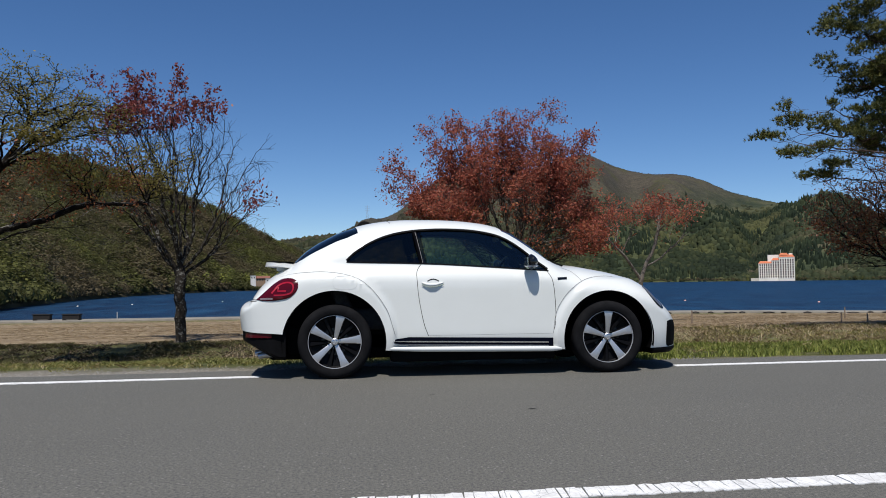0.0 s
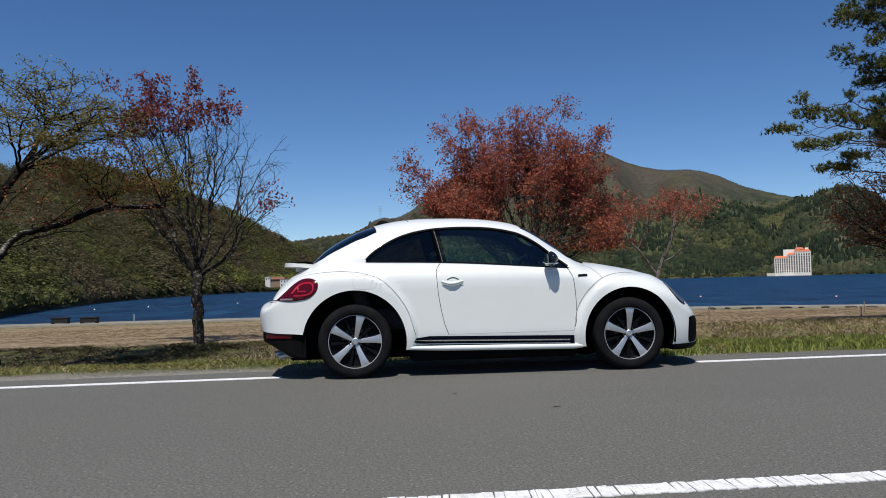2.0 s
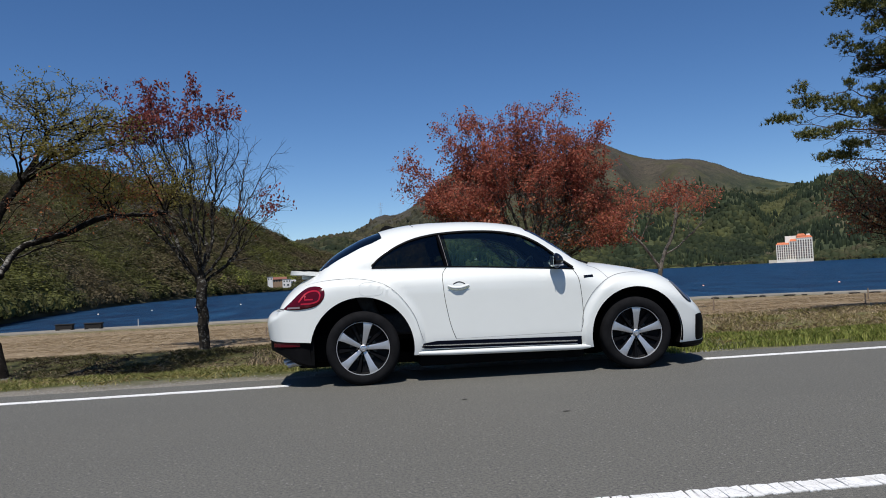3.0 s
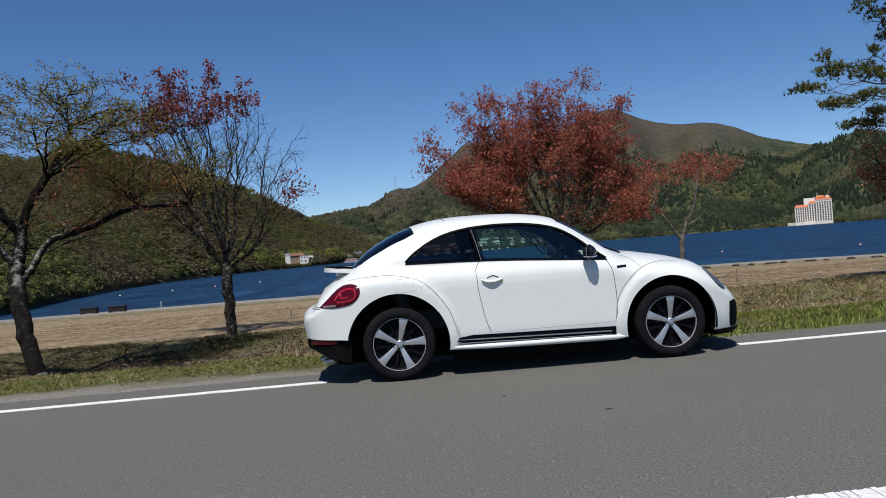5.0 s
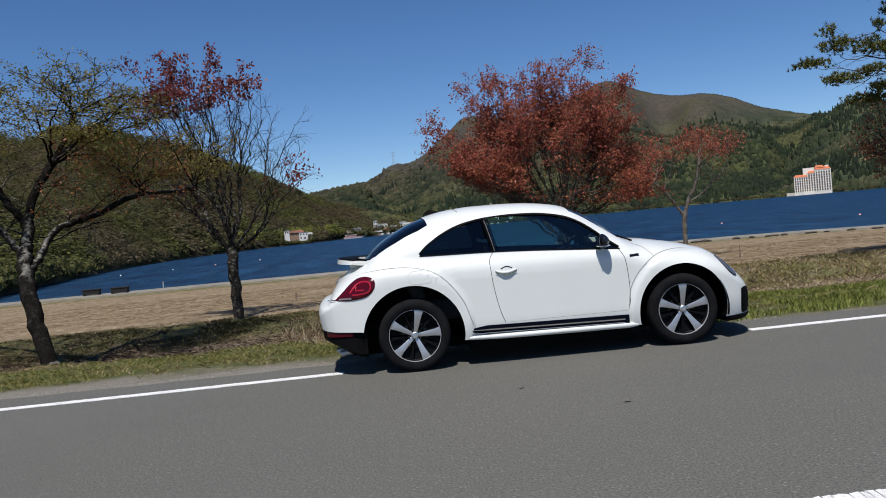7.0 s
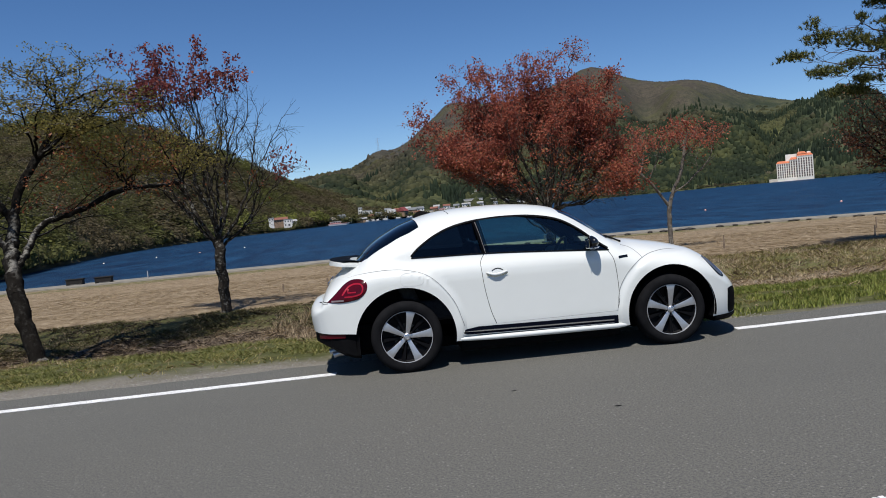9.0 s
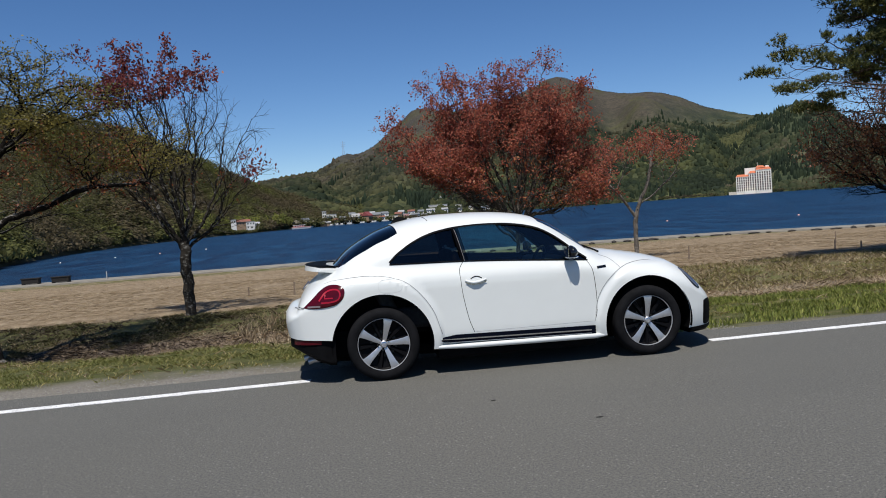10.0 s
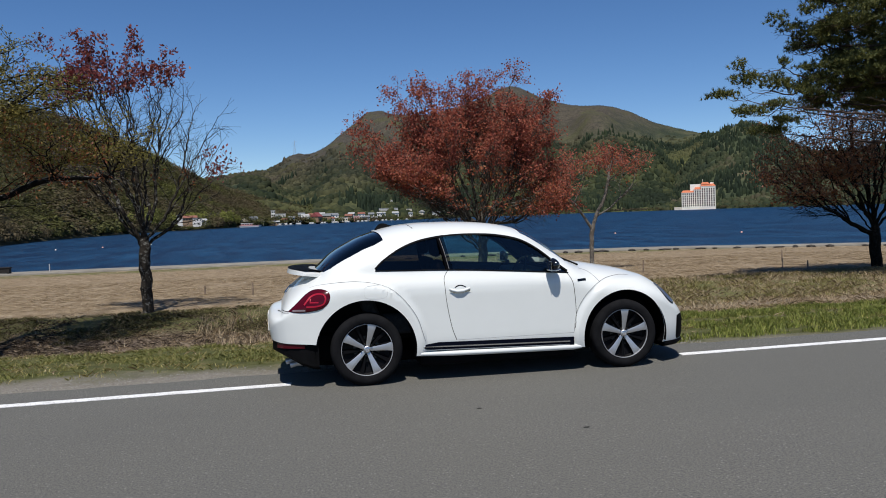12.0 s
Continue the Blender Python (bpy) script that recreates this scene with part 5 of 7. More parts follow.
    pts = np.array([polar(t, shore_far(t) + (rng_w.uniform(9, 60) if t < 20 else rng_w.uniform(-8, 3)), -3.0 + (rng_w.uniform(0, 3) if t < 20 else 0)) for t in a])
    woods("woodland", pts, 2.2, 4.0, 60, 0.42, FAR_WOOD, "trees among the lakeside houses", rng_w)
    # shrubs along the waterline
    a = np.concatenate([rng_w.uniform(-36, -14, 620), rng_w.uniform(-14, -4, 160), rng_w.uniform(-3, 45, 500)])
    pts = np.array([polar(t, shore_far(t) + rng_w.uniform(0, 8), -3.3) for t in a])
    woods("shrubs", pts, 2.4, 4.2, 64, 0.36, NEAR_WOOD, "dark shrubs along the waterline", rng_w)


# ---------------------------------------------------------------- buildings across the lake
HOUSE_WALLS = [varied("wall_" + n, c, 0.85, 0.12, 0.6) for n, c in (("white", (0.66, 0.65, 0.62)), ("cream", (0.60, 0.54, 0.44)), ("grey", (0.40, 0.40, 0.40)), ("brown", (0.26, 0.18, 0.12)), ("pink", (0.58, 0.33, 0.32)))]
HOUSE_ROOFS = [varied("roof_" + n, c, 0.8, 0.2, 0.8) for n, c in (("slate", (0.16, 0.17, 0.18)), ("rust", (0.20, 0.085, 0.06)), ("red", (0.21, 0.055, 0.055)), ("grey", (0.33, 0.33, 0.33)), ("tan", (0.36, 0.32, 0.25)))]
PANE = mat("far_window", (0.03, 0.04, 0.05), 0.15)
ORANGE = varied("orange_tile", (0.52, 0.165, 0.080), 0.8, 0.15, 0.4)
HOTEL_WHITE = varied("hotel_wall", (0.84, 0.79, 0.70), 0.85, 0.06, 0.2)


def house(w, d, h, roof_h, wall, roof, label, flat=False):
    ob = thing("house", label=label, category="house", group="lakeside houses")
    part("wall", box_bm(-w / 2, w / 2, -d / 2, d / 2, -1.0, h), wall, ob)
    if flat:
        part("roof", box_bm(-w / 2 - 0.2, w / 2 + 0.2, -d / 2 - 0.2, d / 2 + 0.2, h, h + 0.35), roof, ob)
    else:
        v = [(-w / 2 - 0.5, -d / 2 - 0.5, h - 0.1), (w / 2 + 0.5, -d / 2 - 0.5, h - 0.1), (w / 2 + 0.5, d / 2 + 0.5, h - 0.1), (-w / 2 - 0.5, d / 2 + 0.5, h - 0.1), (-w / 2 - 0.3, 0, h + roof_h), (w / 2 + 0.3, 0, h + roof_h)]
        solid("roof", v, [(0, 1, 5, 4), (2, 3, 4, 5), (0, 4, 3), (1, 2, 5), (3, 2, 1, 0)], roof, ob)
    floors = max(1, int(h / 2.6))
    count = max(2, int(w / 2.4))
    for f in range(floors):
        for k in range(count):
            x = -w / 2 + w * (k + 0.5) / count
            z = 0.9 + f * 2.7
            if z + 1.2 > h:
                continue
            part("window", box_bm(x - 0.6, x + 0.6, -d / 2 - 0.06, -d / 2 + 0.1, z, z + 1.25), PANE, ob)
    return ob


def build_town():
    W, R = HOUSE_WALLS, HOUSE_ROOFS

    def put(az, back, z, turn, w, d, h, roof_h, wall, roof, text):
        ob = house(w, d, h, roof_h, W[wall], R[roof], text, flat=roof_h == 0)
        ob.matrix_basis = Matrix.Translation(polar(az, shore_far(az) + back, z + 0.6)) @ Matrix.Rotation(radians(turn - az), 4, "Z") @ Matrix.Scale(0.92, 4)
        return ob

    tan_ = "small tan house with a pale gabled roof by the lake"
    put(-2.9, 8, -2.6, 70, 6, 5, 3.0, 2.6, 3, 4, tan_)
    put(-1.75, 9, -2.6, 80, 5, 4.5, 2.6, 2.2, 1, 4, tan_)
    put(-0.55, 26, 1.2, 6, 11, 7, 4.6, 0, 0, 3, "white flat-roofed lakeside inn")
    put(-0.95, 24, 3.2, 6, 3.4, 4, 5.6, 0, 0, 3, "white stair tower of a lakeside inn")
    put(-0.9, 2, -3.2, 2, 9, 6, 2.6, 1.0, 3, 3, "dark low boathouse with a pale roof")
    put(0.35, 14, -1.6, -12, 6, 5, 3.6, 1.8, 0, 0, "white house with a slate roof on the far shore")
    put(0.75, 4, -2.8, 8, 5, 4, 2.6, 0, 0, 3, "low white flat-roofed building on the far shore")
    put(1.25, 12, -1.2, 4, 7, 6, 3.6, 3.0, 2, 3, "grey house with a tall pale gabled roof")
    put(2.05, 11, -1.6, 62, 8.5, 8, 4.4, 3.8, 3, 2, "brown house with a steep red roof on the far shore")
    put(2.75, 14, -1.0, -8, 8.5, 6, 4.2, 2.2, 3, 0, "brown house with a dark slate roof on the far shore")
    put(3.1, 6, -2.6, 5, 5, 4, 3.2, 1.4, 0, 1, "small white house with a rust-coloured roof")
    put(3.75, 8, -2.4, 4, 13, 6, 3.2, 0, 1, 3, "long low cream building on the far shore")
    put(4.3, 14, -1.0, -6, 7, 6, 3.6, 1.8, 3, 1, "brown house with a rust-coloured roof")
    put(4.85, 8, -2.2, 3, 5.5, 5, 4.4, 0, 4, 3, "pink flat-roofed house on the far shore")
    put(5.5, 10, -2.2, -4, 8, 6, 3.0, 1.6, 2, 0, "grey house with a dark slate roof on the far shore")
    put(6.1, 6, -2.6, 6, 6, 5, 2.6, 1.2, 3, 0, "dark low boathouse with a slate roof")
    put(6.6, 24, 1.0, 3, 9, 6, 3.2, 1.4, 0, 3, "white house with a pale roof on the far shore")
    put(7.0, 60, 7.5, 2, 26, 8, 1.6, 0, 2, 3, "long flat pale-roofed hall above the far shore")
    put(8.1, 52, 6.2, -3, 24, 8, 1.6, 0, 1, 3, "long flat pale-roofed hall above the far shore")
    put(7.45, 86, 11.5, 70, 7, 6, 4.4, 3.4, 0, 3, "white gabled house on the slope above the town")
    put(7.05, 84, 10.5, 10, 5, 5, 3.2, 1.6, 0, 3, "small white house on the slope above the town")
    put(8.6, 20, 0.0, -4, 8, 6, 3.2, 1.6, 0, 0, "white house with a slate roof on the far shore")
    put(9.5, 24, 1.0, 74, 7, 6, 3.4, 2.4, 1, 3, "cream house with a pale gabled roof")
    put(10.5, 20, 0.0, 4, 10, 6, 3.4, 1.6, 0, 0, "white house with a slate roof on the far shore")
    put(11.6, 18, -0.5, -8, 8, 6, 3.2, 2.0, 3, 1, "brown house with a rust-coloured roof")
    for az, back, z, turn, w, h, wall, roof in ((-2.3, 16, -0.6, 12, 6, 3.2, 1, 0), (-0.2, 8, -2.4, -8, 5, 3, 0, 1), (1.0, 26, 1.4, 10, 6, 3.4, 0, 0), (1.7, 22, 0.8, -6, 6, 3.2, 1, 1), (2.4, 24, 1.2, 4, 6, 3.4, 0, 3), (3.3, 20, 0.6, 14, 7, 3.2, 0, 0), (4.5, 22, 0.9, -10, 6, 3.2, 2, 3), (5.2, 20, 0.6, 6, 7, 3.4, 0, 1), (5.9, 18, 0.4, -4, 6, 3, 1, 0), (7.6, 22, 0.8, 8, 7, 3.2, 0, 3)):
        put(az, back, z, turn, w, 5, h, 1.8, wall, roof, "small house behind the waterfront of the lakeside town")
    # villa on the near point: a long tiled wing between two white blocks
    v = thing("villa", label="white lakeside villa with a terracotta-roofed wing among trees", category="house")
    part("wall", box_bm(-9.0, -5.6, -2.4, 2.6, -4.2, 3.6), W[0], v)
    part("roof", box_bm(-9.2, -5.4, -2.6, 2.8, 3.6, 3.85), R[3], v)
    # cream wing in the brown wall colour, which stands for the eaves' shade
    part("wall", box_bm(-5.6, 4.0, -1.8, 2.6, -4.2, 1.9), W[3], v)
    solid("roof", [(-5.9, -2.4, 1.85), (4.3, -2.4, 1.85), (4.3, 3.2, 1.85), (-5.9, 3.2, 1.85), (-5.6, 0.4, 3.5), (4.0, 0.4, 3.5)], [(0, 1, 5, 4), (2, 3, 4, 5), (0, 4, 3), (1, 2, 5), (3, 2, 1, 0)], R[1], v, label="terracotta roof")
    part("wall", box_bm(0.8, 6.6, -5.2, -1.8, -4.2, 1.5), W[0], v)
    part("roof", box_bm(0.6, 6.8, -5.4, -1.6, 1.5, 1.75), R[3], v)
    part("wall", box_bm(4.0, 10.2, -2.6, 2.2, -4.2, -0.2), W[2], v)
    solid("roof", [(3.8, -3.2, -0.25), (10.6, -3.2, -0.25), (10.6, 2.8, -0.25), (3.8, 2.8, -0.25), (4.4, -0.2, 1.2), (10.0, -0.2, 1.2)], [(0, 1, 5, 4), (2, 3, 4, 5), (0, 4, 3), (1, 2, 5), (3, 2, 1, 0)], R[3], v, label="pale grey roof")
    for x, z, y, w in ((-8.2, 1.8, -2.4, 0.7), (-6.6, 1.8, -2.4, 0.7), (-4.6, 0.3, -1.8, 0.8), (-2.8, 0.3, -1.8, 0.8), (-1.0, 0.3, -1.8, 0.8), (1.9, -0.2, -5.2, 0.8), (3.8, -0.2, -5.2, 0.8), (5.6, -0.2, -5.2, 0.6), (1.9, -2.6, -5.2, 0.9), (4.4, -2.8, -5.2, 1.3), (6.6, -1.9, -2.6, 0.8), (8.6, -1.9, -2.6, 0.8)):
        part("window", box_bm(x - w / 2, x + w / 2, y - 0.06, y + 0.1, z, z + 1.0), PANE, v)
    v.matrix_basis = Matrix.Translation(polar(-6.45, 520, 2.6)) @ Matrix.Rotation(radians(10), 4, "Z") @ Matrix.Scale(0.92, 4)
    # excursion boat moored off the town
    b = thing("boat", label="white excursion boat with a red stripe at its mooring", category="boat")
    hull = [(-7, -1.6, 0.9), (6, -1.6, 0.9), (8, 0, 1.1), (6, 1.6, 0.9), (-7, 1.6, 0.9), (-6.6, -1.3, -0.4), (5.4, -1.3, -0.4), (6.6, 0, -0.4), (5.4, 1.3, -0.4), (-6.6, 1.3, -0.4)]
    solid("hull", hull, [(0, 1, 2, 3, 4), (5, 6, 1, 0), (6, 7, 2, 1), (7, 8, 3, 2), (8, 9, 4, 3), (9, 5, 0, 4)], W[0], b, label="white hull")
    part("stripe", box_bm(-6.9, 5.9, -1.64, 1.64, 0.72, 1.02), W[4], b, "pink-red stripe")
    part("cabin", box_bm(-5.5, 1.5, -1.2, 1.2, 1.0, 2.2, 0.15), W[4], b, "pale red cabin")
    part("roof", box_bm(-6.0, 2.4, -1.35, 1.35, 2.2, 2.4, 0.05), W[0], b, "white cabin roof")
    for k in range(4):
        part("window", box_bm(-4.9 + 1.6 * k, -3.9 + 1.6 * k, -1.24, -1.1, 1.35, 1.95), PANE, b)
    b.matrix_basis = Matrix.Translation(polar(-2.55, 606, -3.1)) @ Matrix.Rotation(radians(4), 4, "Z") @ Matrix.Scale(1.1, 4)


def build_boats():
    rng = random.Random(77)
    first = None
    for k in range(22):
        az = -0.6 + k * 0.42 + rng.uniform(-0.2, 0.2)
        m = Matrix.Translation(polar(az, shore_far(az) - rng.uniform(6, 22), -3.45)) @ Matrix.Rotation(radians(rng.uniform(-40, 40)), 4, "Z")
        if first is None:
            first = thing("boat", label="small white rowing boat moored off the far shore", category="boat", group="moored boats")
            v = [(-2.4, -0.8, 0.7), (1.6, -0.8, 0.7), (2.8, 0, 0.9), (1.6, 0.8, 0.7), (-2.4, 0.8, 0.7), (-2.1, -0.5, 0), (1.4, -0.5, 0), (2.0, 0, 0), (1.4, 0.5, 0), (-2.1, 0.5, 0)]
            solid("hull", v, [(5, 6, 1, 0), (6, 7, 2, 1), (7, 8, 3, 2), (8, 9, 4, 3), (9, 5, 0, 4), (9, 8, 7, 6, 5)], HOUSE_WALLS[0], first)
            part("canopy", box_bm(-1.2, 0.6, -0.6, 0.6, 0.6, 1.7, 0.1), HOUSE_WALLS[0], first)
            first.matrix_basis = m
        else:
            copy_thing(first, m)


def build_hotel():
    h = thing("hotel", label="tall white lakeside hotel with orange tiled roofs", category="hotel")
    blocks = [(-23, -7.5, 0, 17.0), (-7.5, 1, -2.0, 20.2), (1, 18, -4.5, 23.5)]
    win = None
    for x0, x1, y, top in blocks:
        part("wall", box_bm(x0, x1, y, y + 13, -2.5, top), HOTEL_WHITE, h)
        v = [(x0 - 0.8, y - 0.8, top), (x1 + 0.8, y - 0.8, top), (x1 + 0.8, y + 13.8, top), (x0 - 0.8, y + 13.8, top), (x0 + 1.5, y + 4, top + 2.6), (x1 - 1.5, y + 4, top + 2.6), (x1 - 1.5, y + 9, top + 2.6), (x0 + 1.5, y + 9, top + 2.6)]
        solid("roof", v, [(0, 1, 5, 4), (1, 2, 6, 5), (2, 3, 7, 6), (3, 0, 4, 7), (4, 5, 6, 7), (3, 2, 1, 0)], ORANGE, h, label="orange tiled roof")
        bays = int(round((x1 - x0) / 2.8))
        floors = int((top - 1) / 2.55)
        pitch = (x1 - x0) / bays
        for k in range(bays + 1):
            x = x0 + pitch * k
            part("pier", box_bm(x - 0.5, x + 0.5, y - 0.9, y, -2.5, top), HOTEL_WHITE, h)
        for f in range(floors):
            z = 1.0 + f * 2.55
            part("balcony", box_bm(x0, x1, y - 0.5, y, z - 0.05, z + 0.32), HOTEL_WHITE, h)
            for k in range(bays):
                x = x0 + pitch * (k + 0.5)
                if win is None:
                    win = part("window", box_bm(-0.8, 0.8, -0.06, 0.1, 0.0, 2.2), mat("hotel_window", (0.085, 0.055, 0.045), 0.3), h)
                    ob = win
                else:
                    ob = win.copy()
                    scene.collection.objects.link(ob)
                ob.location = (x, y, z + 0.3)
    part("roof_house", box_bm(-12.5, 1.5, 3, 7, 19, 26.2), HOTEL_WHITE, h, "white plant room on the roof")
    part("roof_house", box_bm(12.5, 16.5, 1, 6, 25, 27.6), HOTEL_WHITE, h, "white plant room on the roof")
    solid("roof", [(0.5, -3, 25.6), (12, -3, 25.6), (12, 6, 25.6), (0.5, 6, 25.6), (2.5, 0.5, 28.0), (9.5, 0.5, 28.0)], [(0, 1, 5, 4), (2, 3, 4, 5), (0, 4, 3), (1, 2, 5), (3, 2, 1, 0)], ORANGE, h, label="raised orange roof")
    part("mast", tube_bm([(3, 1, 27), (3, 1, 31.5)], 0.18, 6), HOTEL_WHITE, h)
    part("porch", box_bm(-14, -2, -6.5, 0, -2.5, 1.6), HOTEL_WHITE, h)
    part("annex", box_bm(-33, -23, 0, 8, -2.5, 1.2), HOUSE_WALLS[1], h)
    h.matrix_basis = Matrix.Translation(polar(28.8, 1080, -1.0)) @ Matrix.Rotation(radians(-26), 4, "Z") @ Matrix.Diagonal((0.98, 1.0, 1.15, 1.0))


def build_pylon():
    p = thing("pylon", label="slender steel lattice pylon on the ridge", category="pylon")
    steel = mat("galvanised_steel", (0.35, 0.36, 0.37), 0.5, 0.6)
    for sx_ in (-1, 1):
        for sy_ in (-1, 1):
            part("leg", tube_bm([(sx_ * 3, sy_ * 3, -3), (sx_ * 0.6, sy_ * 0.6, 24), (sx_ * 0.2, sy_ * 0.2, 30)], 0.22, 4), steel, p)
    for k in range(6):
        z0, z1 = k * 4, k * 4 + 4
        w0, w1 = 3 - 0.09 * z0, 3 - 0.09 * z1
        for s in (-1, 1):
            part("brace", tube_bm([(s * w0, -w0, z0), (-s * w1, -w1, z1)], 0.14, 4), steel, p)
    for z in (19, 23, 27):
        part("cross_arm", tube_bm([(-5, 0, z), (5, 0, z)], 0.2, 4), steel, p)
    p.matrix_basis = Matrix.Translation(polar(0.75, 1660, math.tan(radians(4.45)) * 1660 + 1))


# ---------------------------------------------------------------- trees by the shore
def grow(trunks, wanted, step=0.2, reach=1.6, kill=0.32, rounds=160, jitter=0.35, seed=1, lift=0.0):
    """Limbs that grow from the trunk lines towards the wanted places. Gives places, parents."""
    rng = np.random.default_rng(seed)
    pts, par = [], []
    for line in trunks:
        start = None
        if pts:
            start = int(np.argmin(np.linalg.norm(np.array(pts) - line[0], axis=1)))
        prev = start
        for a, b in zip(line, line[1:]):
            a, b = np.array(a, float), np.array(b, float)
            n = max(1, int(np.linalg.norm(b - a) / step))
            for k in range(n):
                if prev is None and not pts:
                    pts.append(a)
                    par.append(-1)
                    prev = 0
                q = a + (b - a) * (k + 1) / n + rng.normal(size=3) * 0.015
                pts.append(q)
                par.append(prev)
                prev = len(pts) - 1
    w = np.array(wanted, float)
    P = np.array(pts)
    near = np.full(len(w), 1e9)
    who = np.zeros(len(w), int)
    for i, p in enumerate(P):
        d = np.linalg.norm(w - p, axis=1)
        m = d < near
        near[m], who[m] = d[m], i
    alive = np.ones(len(w), bool)
    limit = reach * 3
    for _ in range(rounds):
        use = alive & (near < limit)
        if not use.any():
            break
        new_pts = []
        for node in np.unique(who[use]):
            sel = use & (who == node)
            v = w[sel] - pts[node]
            v /= np.linalg.norm(v, axis=1, keepdims=True) + 1e-9
            v = v.mean(0) + rng.normal(size=3) * jitter * 0.5
            v[2] += lift
            if par[node] >= 0:
                back = pts[node] - pts[par[node]]
                v += 0.45 * back / (np.linalg.norm(back) + 1e-9)
            v /= np.linalg.norm(v) + 1e-9
            new_pts.append((node, pts[node] + v * step))
        for node, q in new_pts:
            pts.append(q)
            par.append(int(node))
            d = np.linalg.norm(w - q, axis=1)
            m = d < near
            near[m], who[m] = d[m], len(pts) - 1
        alive &= near > kill
    return np.array(pts), np.array(par)


def twig_out(P, par, rng, count, length, spread=0.8, pick=None):
    """Adds fine twigs at random outer places."""
    kids = np.bincount(par[par >= 0], minlength=len(P))
    tips = np.where(kids <= 1)[0]
    tips = tips[len(tips) // 8:]
    if pick is not None:
        tips = np.array([t for t in tips if pick(P[t])])
    pts, pars = list(P), list(par)
    for _ in range(count):
        t = int(rng.choice(tips))
        d = P[t] - P[par[t]] if par[t] >= 0 else np.array((0, 0, 1.0))
        d = d / (np.linalg.norm(d) + 1e-9) + rng.normal(size=3) * spread
        d[2] += 0.25
        d /= np.linalg.norm(d)
        prev, q = t, P[t]
        for k in range(3):
            d = d + rng.normal(size=3) * 0.18
            d /= np.linalg.norm(d)
            q = q + d * length / 3 * rng.uniform(0.7, 1.3)
            pts.append(q)
            pars.append(prev)
            prev = len(pts) - 1
    return np.array(pts), np.array(pars)


def limb_mesh(P, par, base, tip, flare=1.25):
    """Tapered limbs as vertices and faces, and each place's count of outer twigs."""
    n = len(P)
    load = np.zeros(n)
    kids = np.bincount(par[par >= 0], minlength=n)
    load[kids == 0] = 1
    for i in range(n - 1, 0, -1):
        if par[i] >= 0:
            load[par[i]] += load[i]
    e = math.log(base / tip) / math.log(max(load[0], 2))
    R = tip * np.maximum(load, 1) ** e
    verts, faces = [], []
    for i in range(n):
        p = par[i]
        if p < 0:
            continue
        a, b = Vector(P[p]), Vector(P[i])
        d = b - a
        if d.length < 1e-6:
            continue
        ra, rb = min(R[p], R[i] * 1.35), R[i]
        if p == 0:
            ra = R[0] * flare
        sides = 8 if rb > 0.05 else (5 if rb > 0.014 else 3)
        o = d.normalized()
        u = o.orthogonal().normalized()
        v = o.cross(u)
        k0 = len(verts)
        b2 = b + o * rb * 0.3
        for c, r in ((a, ra), (b2, rb)):
            for k in range(sides):
                t = 2 * math.pi * k / sides
                verts.append(c + (u * math.cos(t) + v * math.sin(t)) * r)
        for k in range(sides):
            faces.append((k0 + k, k0 + (k + 1) % sides, k0 + sides + (k + 1) % sides, k0 + sides + k))
    return verts, faces, load


def rounded(line, times=2):
    """A polyline with its corners cut."""
    p = [np.array(q, float) for q in line]
    for _ in range(times):
        q = [p[0]]
        for a, b in zip(p, p[1:]):
            q += [a * 0.75 + b * 0.25, a * 0.25 + b * 0.75]
        p = q + [p[-1]]
    return p


def fork(foot, main, minor, bow=0.3, share=(0.28, 0.5)):
    """Main limbs from points of the trunk, and minor limbs that leave the main limb whose tip is nearest. Entries: tip, or (height on the trunk, tip)."""
    lines, ways = [], []

    def curve(a, q, b):
        out = np.array((q[0] - a[0], q[1] - a[1], 0)) * b * 0.5
        return [a, a * 0.66 + q * 0.34 + out * 0.6, a * 0.33 + q * 0.67 + out * 0.45, q]

    for h, q in main:
        c = curve(np.array((foot[0], foot[1], h)), np.array(q, float), bow)
        lines.append(c)
        ways.append(rounded(c))
    for k, q in enumerate(minor):
        q = np.array(q, float)
        w = min(ways, key=lambda c: np.linalg.norm(c[-1] - q))
        a = w[int(len(w) * (share[0] + (share[1] - share[0]) * ((k * 0.618) % 1.0)))]
        lines.append(curve(a, q, bow * 0.6))
    return lines


